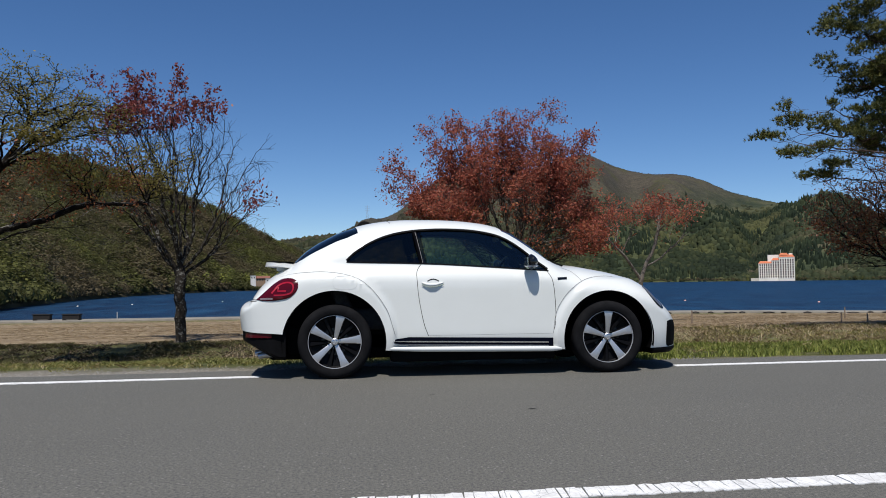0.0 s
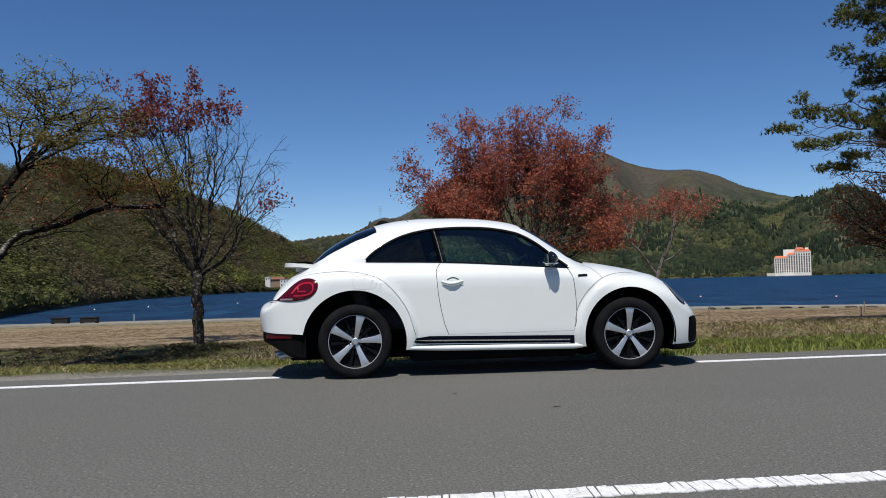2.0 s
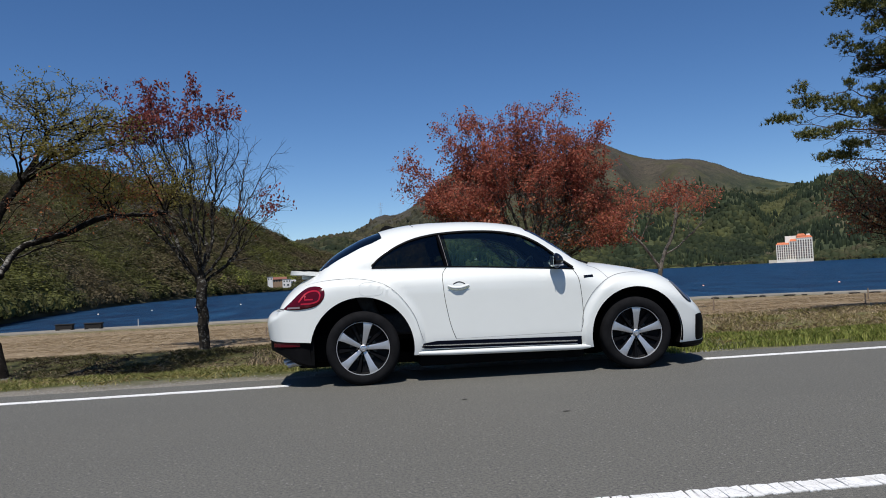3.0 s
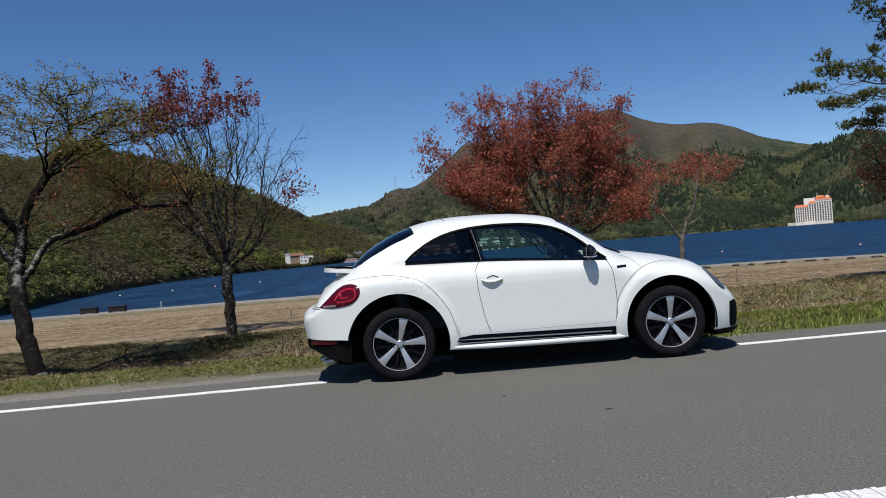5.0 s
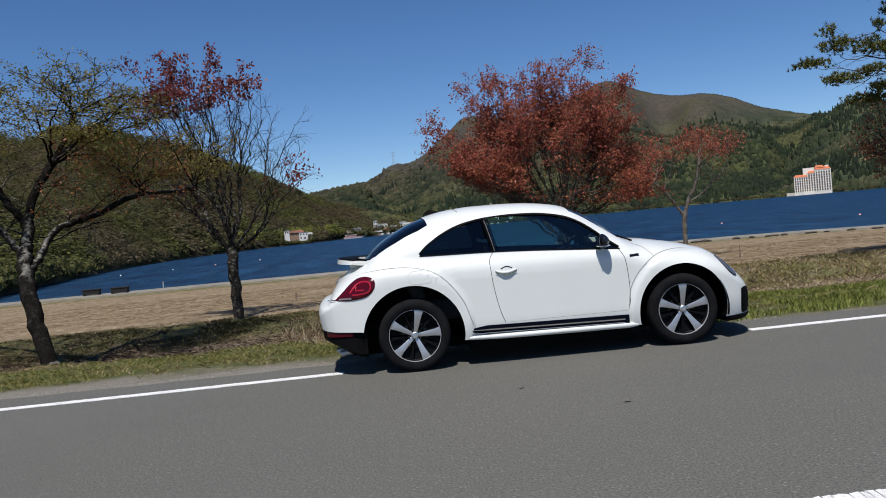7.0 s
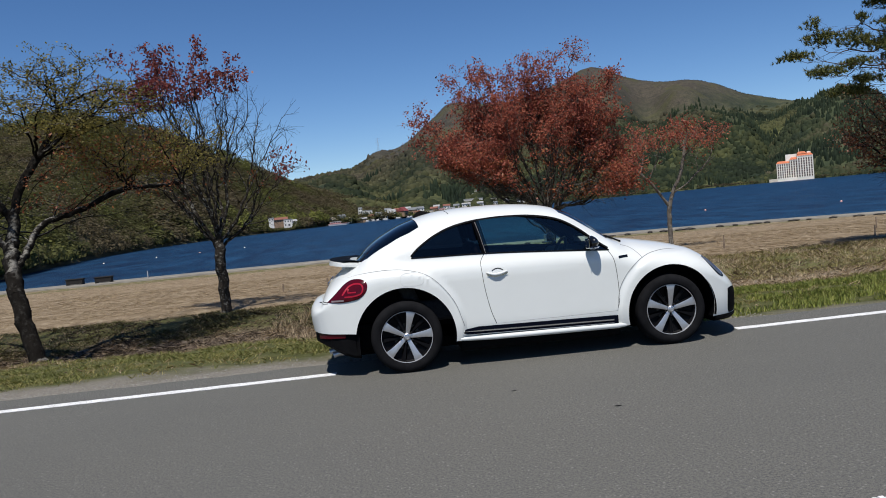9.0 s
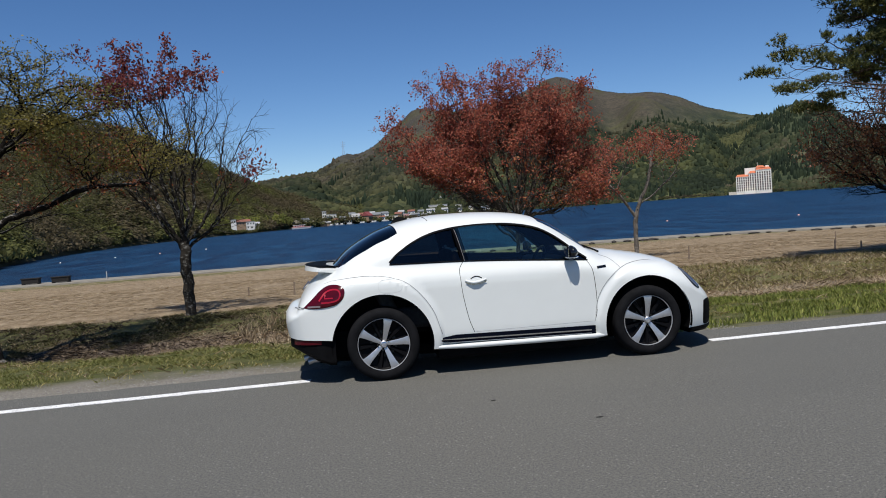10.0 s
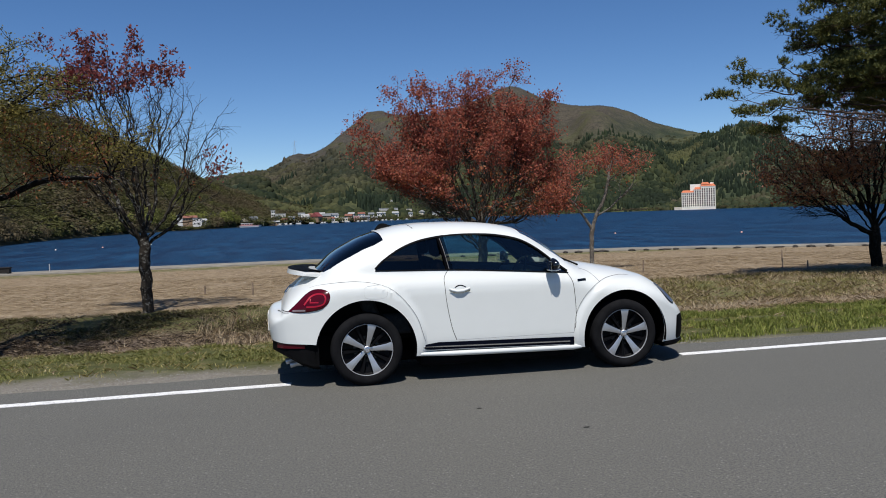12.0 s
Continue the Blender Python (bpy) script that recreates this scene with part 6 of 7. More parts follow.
def boughs(lines, rng, gap=0.24, ratio=0.5, angle=36.0, up=0.25, depth=2, step=0.12, first=0.3, wander=0.07, flat=0.0, least=0.22, crook=0.0):
    """Limbs along the given lines, bent by crook metres, with side branches and twigs that leave at an acute angle. Gives places, parents and orders."""
    pts, par, order, todo = [], [], [], []

    def lay(p, parent, level):
        pts.append(np.array(p))
        par.append(parent)
        order.append(level)
        return len(pts) - 1

    for k, line in enumerate(lines):
        p = rounded(line)
        if crook and k:
            p = [p[0]] + [q + np.array(noise.noise_vector(Vector(q) * 1.5) + noise.noise_vector(Vector(q) * 3.7) * 0.4) * crook * min(1.0, 4 * i / len(p)) for i, q in enumerate(p[1:], 1)]
        if pts:
            prev = int(np.argmin(np.linalg.norm(np.array(pts) - p[0], axis=1)))
        else:
            prev = lay(p[0], -1, 0)
        ids = [prev]
        for a, b in zip(p, p[1:]):
            n = max(1, int(round(np.linalg.norm(b - a) / step)))
            for j in range(n):
                q = a + (b - a) * (j + 1) / n + rng.normal(size=3) * 0.012
                prev = lay(q, prev, 0)
                ids.append(prev)
        if k:
            todo.append((ids, 0))
    while todo:
        ids, level = todo.pop()
        if level >= depth:
            continue
        total = len(ids) * step
        s = total * first * (1.0 if level == 0 else 0.6)
        turn = rng.choice((-1, 1))
        while s < total * 0.99:
            k = min(int(s / step), len(ids) - 1)
            node = ids[max(k, 1)] if len(ids) > 1 else ids[0]
            back = pts[node] - pts[par[node]]
            d = Vector(back).normalized()
            long = (ratio * (total - s) + least) * rng.uniform(0.55, 1.25)
            across = d.cross(Vector((0, 0, 1)))
            across = across.normalized() if across.length > 0.1 else Vector((1, 0, 0))
            rise = across.cross(d)
            phi = rng.uniform(0, 2 * math.pi)
            turn = -turn
            way = across * (math.cos(phi) * (1 - flat) + turn * flat) + rise * math.sin(phi) * (1 - flat * 0.85)
            a = radians(angle * rng.uniform(0.7, 1.35))
            v = (d * math.cos(a) + way.normalized() * math.sin(a)).normalized()
            prev, q, own = node, Vector(pts[node]), [node]
            for _ in range(max(2, int(long / step))):
                v = (v + Vector((0, 0, up * 0.14)) + Vector(rng.normal(size=3) * wander)).normalized()
                q = q + v * step
                prev = lay(q, prev, level + 1)
                own.append(prev)
            todo.append((own, level + 1))
            s += gap * rng.uniform(0.6, 1.4) * 0.8**level
    return np.array(pts), np.array(par), np.array(order)


def leaf_sheets(places, per, spread, size, rng, flat=0.0, aspect=0.55):
    """Small pointed leaves, each a folded diamond, strewn round the given places."""
    n = len(places) * per
    c = np.repeat(places, per, 0) + rng.normal(size=(n, 3)) * spread
    d = rng.normal(size=(n, 3))
    d[:, 2] -= 0.2
    d /= np.linalg.norm(d, axis=1, keepdims=True)
    nrm = rng.normal(size=(n, 3))
    nrm[:, 2] += flat
    side = np.cross(d, nrm)
    side /= np.linalg.norm(side, axis=1, keepdims=True) + 1e-9
    up = np.cross(side, d)
    s = (size * rng.uniform(0.6, 1.35, n))[:, None]
    a, b = c - d * s * 0.5, c + d * s * 0.5
    mid = c - up * s * 0.08
    return np.stack([a, mid + side * s * aspect / 2, b, mid - side * s * aspect / 2], 1)


def ellipsoid(rng, count, centre, radii, hollow=0.0, low=-1.0):
    d = rng.normal(size=(count * 3, 3))
    d /= np.linalg.norm(d, axis=1, keepdims=True)
    r = rng.uniform(hollow**3, 1, (count * 3, 1)) ** (1 / 3)
    p = d * r
    p = p[p[:, 2] > low][:count]
    return p * np.array(radii) + np.array(centre)


def tree(name, label, trunks, wanted, base_r, tip_r, bark, crowns, seed, step=0.2, kill=0.32, reach=1.6, twigs=0, twig_len=0.4, lift=0.0, pick=None, jitter=0.35, twig_spread=0.8, bones=None):
    """crowns: (chooser of places, leaves per place, spread, size, material, label)."""
    foot = Vector(trunks[0][0])
    rng = np.random.default_rng(seed)
    if bones is None:
        P, par = grow(trunks, wanted, step, reach, kill, seed=seed, lift=lift, jitter=jitter)
    else:
        P, par = bones[:2]
    if twigs:
        P, par = twig_out(P, par, rng, twigs, twig_len, twig_spread, pick)
    v, f, load = limb_mesh(P, par, base_r, tip_r)
    t = thing(name, foot, label, "tree")
    off = np.array(foot)
    solid("trunk", [q - foot for q in v], f, bark, t, smooth=True)
    for choose, per, spread, size, material, text in crowns:
        sel = np.array([p for p, l in zip(P, load) if l <= 4 and choose(p, rng)])
        if len(sel) == 0:
            continue
        ob = sheets("crown", leaf_sheets(sel - off, per, spread, size, rng), 4, material, t)
        ob["label"] = text
    return t


BARK_GREY = bark_mat("grey_bark", (0.013, 0.011, 0.009), (0.042, 0.036, 0.030), 0.34, 0.6)
BARK_MID = bark_mat("brown_bark", (0.032, 0.026, 0.021), (0.10, 0.086, 0.072), 0.15, 0.4)
BARK_PALE = bark_mat("pale_bark", (0.07, 0.060, 0.050), (0.17, 0.15, 0.13), 0.3)
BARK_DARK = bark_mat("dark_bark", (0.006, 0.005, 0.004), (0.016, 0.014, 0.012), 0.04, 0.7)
BARK_PINE = bark_mat("pine_bark", (0.030, 0.022, 0.018), (0.10, 0.07, 0.055))
LEAF_RED = leaf_mat("bronze_red_leaf", [(0.1, (0.21, 0.053, 0.040)), (0.4, (0.32, 0.086, 0.057)), (0.65, (0.39, 0.120, 0.073)), (0.9, (0.46, 0.18, 0.10))], 0.65, 0.5)
LEAF_WINE = leaf_mat("wine_red_leaf", [(0.1, (0.12, 0.030, 0.034)), (0.45, (0.20, 0.050, 0.048)), (0.75, (0.27, 0.080, 0.060)), (0.95, (0.36, 0.14, 0.08))], 0.45, 0.45)
LEAF_RUST = leaf_mat("rust_leaf", [(0.1, (0.12, 0.03, 0.018)), (0.5, (0.24, 0.075, 0.03)), (0.9, (0.34, 0.15, 0.05))])
LEAF_LIME = leaf_mat("young_green_leaf", [(0.1, (0.105, 0.090, 0.025)), (0.5, (0.185, 0.158, 0.038)), (0.9, (0.275, 0.225, 0.058))], 0.5, 0.45)
LEAF_BROWN = leaf_mat("brown_leaf", [(0.1, (0.14, 0.050, 0.030)), (0.5, (0.26, 0.105, 0.055)), (0.9, (0.40, 0.21, 0.11))])
NEEDLE = leaf_mat("pine_needle", [(0.1, (0.024, 0.038, 0.015)), (0.5, (0.078, 0.092, 0.026)), (0.9, (0.25, 0.225, 0.060))], 0.55, 0.2)


def build_trees():
    rng = np.random.default_rng(5)
    z = ground_z(-5.75, 5.1) - 0.05
    # leaning cherry by the road, spreading flat, with sparse young leaves
    base = (-5.78, 5.10, z)
    trunk = [base, (-5.95, 5.25, z + 0.5), (-6.15, 5.45, z + 1.05), (-6.25, 5.6, z + 1.5), (-6.28, 5.7, z + 1.8)]
    limbs = [
        [trunk[-1], (-6.6, 5.9, 1.75), (-7.1, 6.2, 2.25), (-7.9, 6.7, 2.8), (-8.8, 7.0, 3.3)],
        [trunk[-1], (-6.30, 6.0, 1.9), (-6.25, 6.2, 2.5), (-6.0, 6.5, 3.0), (-5.75, 6.6, 3.45), (-5.6, 6.7, 3.9)],
        [trunk[-2], (-6.10, 6.0, 1.45), (-6.10, 6.3, 1.75), (-5.85, 6.5, 1.92), (-5.5, 6.75, 2.02), (-5.05, 6.9, 2.25), (-4.6, 7.0, 2.42), (-4.1, 7.1, 2.40), (-3.7, 7.2, 2.42)],
        [(-6.30, 6.0, 1.9), (-6.8, 6.0, 2.7), (-7.3, 5.8, 3.4), (-7.4, 5.6, 4.0)],
    ]
    # flat sprays that leave the limbs and end in layers
    hubs = [(-7.9, 6.7, 2.8), (-6.0, 6.5, 3.0), (-5.6, 6.7, 3.9), (-7.3, 5.8, 3.4), (-7.4, 5.6, 4.0), (-8.8, 7.0, 3.3), (-4.6, 7.0, 2.42), (-5.5, 6.75, 2.02), (-3.7, 7.2, 2.42)]
    ends = [(-6.9, 5.0, 4.55), (-6.0, 5.4, 4.8), (-5.2, 5.8, 4.72), (-4.6, 6.4, 4.5), (-5.4, 7.6, 4.6), (-7.8, 6.2, 4.7), (-9.2, 6.0, 4.3), (-7.2, 7.8, 4.5), (-4.7, 7.0, 4.15), (-6.3, 6.9, 4.3),
            (-8.4, 7.6, 3.9), (-10.2, 6.6, 3.7), (-9.9, 7.6, 3.0), (-5.5, 4.8, 4.2), (-7.0, 4.2, 4.0), (-8.8, 4.9, 3.8), (-4.3, 5.9, 4.25), (-5.9, 8.1, 3.7), (-6.2, 4.0, 4.45), (-8.2, 5.4, 4.6), (-5.0, 6.4, 4.95), (-6.6, 5.9, 4.95),
            (-3.1, 6.9, 3.25), (-3.9, 6.4, 3.3), (-3.3, 7.6, 3.05), (-4.4, 6.2, 3.1), (-4.1, 7.8, 3.3), (-3.6, 7.0, 3.45), (-4.6, 7.1, 3.45), (-5.2, 6.8, 2.95), (-4.0, 7.2, 3.0), (-5.0, 6.5, 3.2), (-4.5, 7.4, 2.95), (-3.4, 7.1, 2.9), (-5.3, 7.2, 3.3), (-4.9, 7.6, 3.1),
            (-6.8, 3.4, 3.9), (-5.7, 3.7, 4.05), (-4.9, 4.4, 4.15), (-4.1, 5.0, 4.0), (-7.8, 4.0, 3.9), (-5.2, 5.2, 4.5), (-4.2, 5.4, 4.2), (-6.4, 4.7, 4.65), (-7.5, 5.2, 4.5), (-6.9, 6.6, 4.75), (-7.6, 7.0, 4.35), (-8.6, 6.6, 4.4), (-5.6, 6.3, 4.7), (-4.3, 6.9, 4.4), (-4.0, 6.2, 4.0), (-9.6, 5.4, 4.0)]
    for q in ends:
        q = np.array(q) - (0, 0, 0.36 if q[2] > 3.5 else 0.12)
        low = q[0] > -5.3 and q[2] < 3.6
        pool = [h for h in hubs if (h[2] < 2.5 and h[0] > -5.6) == low]
        h = np.array(min(pool, key=lambda c: np.linalg.norm(q - c) + (0.6 if c[2] > q[2] else 0)))
        mid = h * 0.5 + q * 0.5 + np.array((0, 0, 0.12)) + rng.normal(size=3) * 0.10
        limbs.append([tuple(h), tuple(mid), tuple(q)])
    def set_back(q):
        k = 1 + 0.09 * step01((q[2] - 0.9) / 1.1)
        return (-0.1 + (q[0] + 0.1) * k, -8.2 + (q[1] + 8.2) * k, 1.25 + (q[2] - 1.25) * k)

    trunk = [set_back(q) for q in trunk]
    limbs = [[set_back(q) for q in line] for line in limbs]
    frame_ = boughs([trunk] + limbs, rng, gap=0.29, ratio=0.50, angle=48, up=0.03, depth=3, step=0.12, first=0.30, wander=0.13, flat=0.88, least=0.18)
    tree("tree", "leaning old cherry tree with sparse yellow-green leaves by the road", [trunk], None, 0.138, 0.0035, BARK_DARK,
         [(lambda p, r: p[2] > 3.5 and r.random() < 0.52, 7, 0.055, 0.052, LEAF_LIME, "sparse yellow-green leaves"),
          (lambda p, r: 2.75 < p[2] <= 3.6 and p[0] > -6.0 and r.random() < 0.62, 8, 0.07, 0.055, LEAF_LIME, "olive leaves on the low limb"),
          (lambda p, r: -6.6 < p[0] < -4.0 and 2.1 < p[2] < 3.5 and r.random() < 0.34, 5, 0.06, 0.058, LEAF_RUST, "few rust-coloured leaves")],
         31, bones=frame_)

    # half-leafed cherry: red leaves above, bare twigs on one side
    z = ground_z(-3.9, 11.1) - 0.05
    trunk = [(-3.88, 11.1, z), (-3.90, 11.08, z + 0.7), (-3.89, 11.02, z + 1.3), (-3.88, 11.0, z + 1.9), (-3.90, 11.0, z + 2.6)]
    main = [(z + 1.55, (-5.6, 10.9, 5.5)), (z + 1.9, (-4.85, 10.9, 5.7)), (z + 2.5, (-4.15, 11.1, 5.7)), (z + 1.75, (-3.05, 10.8, 5.0)), (z + 1.6, (-2.2, 10.9, 4.2)), (z + 1.7, (-3.9, 12.3, 4.8)), (z + 1.65, (-4.0, 9.9, 4.9)),
            (z + 1.6, (-5.7, 11.6, 3.7)), (z + 1.5, (-2.3, 11.4, 3.0))]
    minor = [(-5.2, 11.6, 5.3), (-5.85, 11.2, 5.1), (-4.5, 11.3, 5.75), (-3.5, 11.4, 5.25), (-2.65, 11.2, 4.5), (-1.95, 11.4, 3.75), (-2.05, 10.6, 2.85), (-3.2, 10.0, 4.6), (-4.6, 9.9, 4.9), (-2.9, 12.2, 4.0), (-5.8, 11.9, 4.5),
             (-5.5, 10.5, 3.0), (-4.9, 12.3, 3.2), (-5.1, 10.1, 4.3), (-2.8, 11.0, 4.75), (-2.35, 11.1, 3.5), (-5.3, 10.8, 4.9), (-2.5, 10.2, 3.2), (-4.4, 12.2, 4.9), (-3.7, 10.6, 5.3), (-5.0, 11.3, 5.8), (-4.7, 10.6, 5.3), (-5.3, 12.0, 3.0)]
    main = [(h, (x, y, t - 0.14)) for h, (x, y, t) in main]
    minor = [(x, y, t - 0.14) for x, y, t in minor]
    limbs = fork((-3.89, 11.02), main, minor, 0.30)
    frame_ = boughs([trunk] + limbs, rng, gap=0.30, ratio=0.42, angle=38, up=0.22, depth=3, step=0.12, first=0.30, wander=0.13, least=0.18, crook=0.16)
    tree("tree", "slim cherry tree, red leaves above and bare twigs below", [trunk], None, 0.125, 0.0027, BARK_GREY,
         [(lambda p, r: p[2] > 4.55 + 0.18 * (p[0] + 4.5) and p[0] < -2.85 and r.random() < 0.62, 6, 0.055, 0.088, LEAF_WINE, "wine-red leaves"),
          (lambda p, r: p[0] > -2.5 and 2.55 < p[2] < 3.3 and r.random() < 0.30, 5, 0.06, 0.085, LEAF_WINE, "few wine-red leaves"),
          (lambda p, r: 1.9 < p[2] < 2.7 and -5.4 < p[0] < -2.6 and r.random() < 0.10, 4, 0.05, 0.07, LEAF_RUST, "few rust-coloured leaves"),
          (lambda p, r: p[0] < -4.2 and 2.6 < p[2] < 4.2 and r.random() < 0.10, 4, 0.08, 0.065, LEAF_LIME, "few yellow-green leaves")],
         32, bones=frame_)

    # full red cherry behind the car
    z = ground_z(4.1, 11.0) - 0.05
    trunk = [(4.05, 11.0, z), (4.05, 11.0, z + 0.7), (4.03, 11.0, z + 1.3), (4.02, 11.0, z + 2.0)]
    rim = [(0.79, 11.0, 3.86), (0.77, 11.43, 3.17), (1.10, 10.56, 2.78), (1.85, 11.01, 2.42), (1.36, 11.43, 3.52), (1.43, 10.56, 2.82), (1.96, 11.02, 4.11), (1.95, 11.42, 4.79), (2.33, 10.56, 4.53), (2.72, 11.03, 4.87), (3.29, 11.42, 4.74), (3.61, 10.55, 4.87), (4.07, 11.03, 4.79), (4.54, 11.41, 4.96), (4.9, 10.55, 5.06), (5.28, 11.04, 4.34), (5.74, 11.41, 4.2), (5.86, 10.55, 4.25), (5.89, 11.05, 3.37), (6.28, 11.4, 2.89), (6.26, 10.54, 2.2), (6.51, 11.06, 1.84), (5.89, 11.4, 1.73), (4.38, 10.54, 1.69), (2.85, 11.07, 2.12)]
    hub = np.array((4.0, 11.0, 1.45))
    ends = [np.array(q) for q in rim]
    for k in range(76):      # the rest of the flat-topped crown, front, back and between
        a, b = np.array(rim[(k * 7) % len(rim)]), np.array(rim[(k * 7 + 1) % len(rim)])
        q = a + (b - a) * rng.random()
        r = 0.50 + 0.46 * (k * 0.618 % 1.0)
        q = hub + (q - hub) * r
        q[1] = 11.0 + (-1) ** k * 2.5 * math.sqrt(1 - r * r) * rng.uniform(0.35, 1.05)
        ends.append(q)
    for k in range(44):      # the dense outer shell above
        a, b = np.array(rim[1 + k % 20]), np.array(rim[2 + k % 20])
        q = a + (b - a) * ((k * 0.618) % 1.0)
        q = hub + (q - hub) * rng.uniform(0.88, 1.02)
        q[1] += rng.uniform(-0.5, 0.5)
        ends.append(q)
    leaders = [hub + (q - hub) * 0.93 for q in ends[:25]]
    ends = [hub + (q - hub) * 0.84 for q in ends]
    main = [(z + 1.1 + 0.9 * ((k * 0.37) % 1.0), q) for k, q in enumerate(ends[::8])]
    minor = [q for k, q in enumerate(ends) if k % 8]
    limbs = fork((4.03, 11.0), main, minor, 0.2, (0.2, 0.6))
    for q, tip in zip(ends, leaders):
        limbs.append([q, q * 0.4 + tip * 0.6 + (0, 0, 0.03), tip + (0, 0, 0.04)])
    frame_ = boughs([trunk] + limbs, rng, gap=0.17, ratio=0.32, angle=44, up=0.05, depth=2, step=0.11, first=0.36, wander=0.10, least=0.24, flat=0.35, crook=0.14)
    tree("tree", "full cherry tree covered in bronze-red spring leaves", [trunk], None, 0.115, 0.0028, BARK_MID,
         [(lambda p, r: p[2] > 1.55 + max(0.0, 3.6 - p[0]) * 0.48 + r.uniform(-0.15, 0.1) and math.dist(p, (4.0, 11.0, 1.7)) > 1.15 + 0.7 * r.random() and r.random() < 0.60 and (math.hypot(p[0] - 4.0, p[2] - 1.5) > 0.9 + 0.6 * r.random() or r.random() < 0.5), 8, 0.055, 0.064, LEAF_RED, "dense bronze-red leaves"),
          (lambda p, r: 1.5 + max(0.0, 3.6 - p[0]) * 0.48 < p[2] < 2.6 and math.dist(p, (4.0, 11.0, 1.7)) > 0.8 and r.random() < 0.20, 4, 0.06, 0.07, LEAF_RUST, "rust-red leaves")],
         33, bones=frame_)

    # small thin red tree nearer the lake
    z = ground_z(10.1, 19.2) - 0.05
    trunk = [(10.1, 19.2, z), (10.12, 19.2, z + 0.9), (10.14, 19.2, z + 1.5)]
    top = trunk[-1]
    limbs = [
        [top, (9.8, 19.1, 1.3), (9.4, 19.0, 1.8), (9.0, 19.0, 2.2)],
        [top, (10.3, 19.2, 1.3), (10.6, 19.2, 1.9), (10.8, 19.2, 2.6), (10.9, 19.2, 3.1)],
        [(10.3, 19.2, 1.3), (10.9, 19.3, 1.6), (11.5, 19.3, 2.1)],
    ]
    want = np.concatenate([
        ellipsoid(rng, 190, (10.7, 19.2, 3.2), (1.8, 1.2, 0.42)),
        ellipsoid(rng, 60, (9.2, 19.1, 2.6), (0.8, 0.9, 0.7)),
        ellipsoid(rng, 40, (11.3, 19.2, 2.4), (0.6, 0.8, 0.5)),
    ])
    tree("tree", "small thin cherry tree with sparse red leaves on the field", [trunk] + limbs, want, 0.085, 0.006, BARK_PALE,
         [(lambda p, r: p[2] > 2.85 and r.random() < 0.9, 7, 0.10, 0.085, LEAF_RED, "sparse rust-red leaves"),
          (lambda p, r: p[2] > 1.9 and r.random() < 0.10, 4, 0.10, 0.085, LEAF_RUST, "few rust-red leaves")],
         34, step=0.2, kill=0.28, reach=1.4, twigs=150, twig_len=0.45, lift=0.1)

    # dark brown-leafed tree under the pine
    z = ground_z(16.6, 12.8) - 0.05
    trunk = [(16.6, 12.8, z), (16.55, 12.8, z + 0.8), (16.5, 12.75, z + 1.45)]
    ends = [(13.2, 12.4, 2.2), (13.4, 12.9, 2.9), (13.0, 12.0, 1.5), (14.2, 11.6, 3.3), (14.6, 13.4, 2.7), (15.2, 12.2, 3.7), (15.8, 13.8, 3.3), (16.6, 12.2, 3.9), (17.4, 12.8, 3.7), (18.4, 13.0, 3.1), (18.9, 12.4, 2.2),
            (17.8, 11.6, 2.6), (16.4, 11.2, 2.9), (14.9, 11.2, 2.3), (13.8, 13.6, 1.9), (15.4, 10.9, 3.0), (13.9, 12.7, 1.35), (14.3, 12.1, 2.7), (15.2, 13.0, 2.2), (17.0, 13.8, 2.4), (13.6, 11.4, 2.6), (15.9, 12.5, 3.2)]
    ends = [(x, y, 1.3 + (h - 1.3) * 1.4) for x, y, h in ends]
    ends += [(14.0, 12.4, 4.3), (14.9, 12.2, 4.7), (15.6, 12.9, 4.9), (15.3, 11.6, 4.2), (14.5, 12.0, 3.8), (16.3, 12.4, 4.7), (16.4, 11.6, 4.0), (15.9, 12.0, 3.5), (14.9, 12.8, 3.4), (13.5, 12.2, 3.3), (12.8, 12.6, 2.9), (13.0, 12.0, 2.4), (12.6, 12.4, 2.5), (14.2, 12.5, 3.1), (15.1, 12.2, 2.9), (17.0, 12.4, 4.3)]
    main = [(z + 1.0 + 0.55 * ((k * 0.37) % 1.0), q) for k, q in enumerate(ends[::3])]
    limbs = fork((16.52, 12.77), main, [q for k, q in enumerate(ends) if k % 3], 0.35, (0.25, 0.6))
    frame_ = boughs([trunk] + limbs, rng, gap=0.34, ratio=0.44, angle=46, up=0.05, depth=3, step=0.14, first=0.30, wander=0.12, flat=0.8, least=0.22, crook=0.15)
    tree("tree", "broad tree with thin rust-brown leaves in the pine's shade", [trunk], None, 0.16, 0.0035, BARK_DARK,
         [(lambda p, r: p[2] > 1.7 and r.random() < (0.55 if p[2] > 3.3 else 0.40), 5, 0.10, 0.070, LEAF_BROWN, "thin rust-brown leaves"),
          (lambda p, r: 1.5 < p[2] < 3.4 and p[0] < 15.2 and r.random() < 0.30, 5, 0.09, 0.075, LEAF_RUST, "rust-red leaves")],
         35, bones=frame_)
    build_pine(rng)


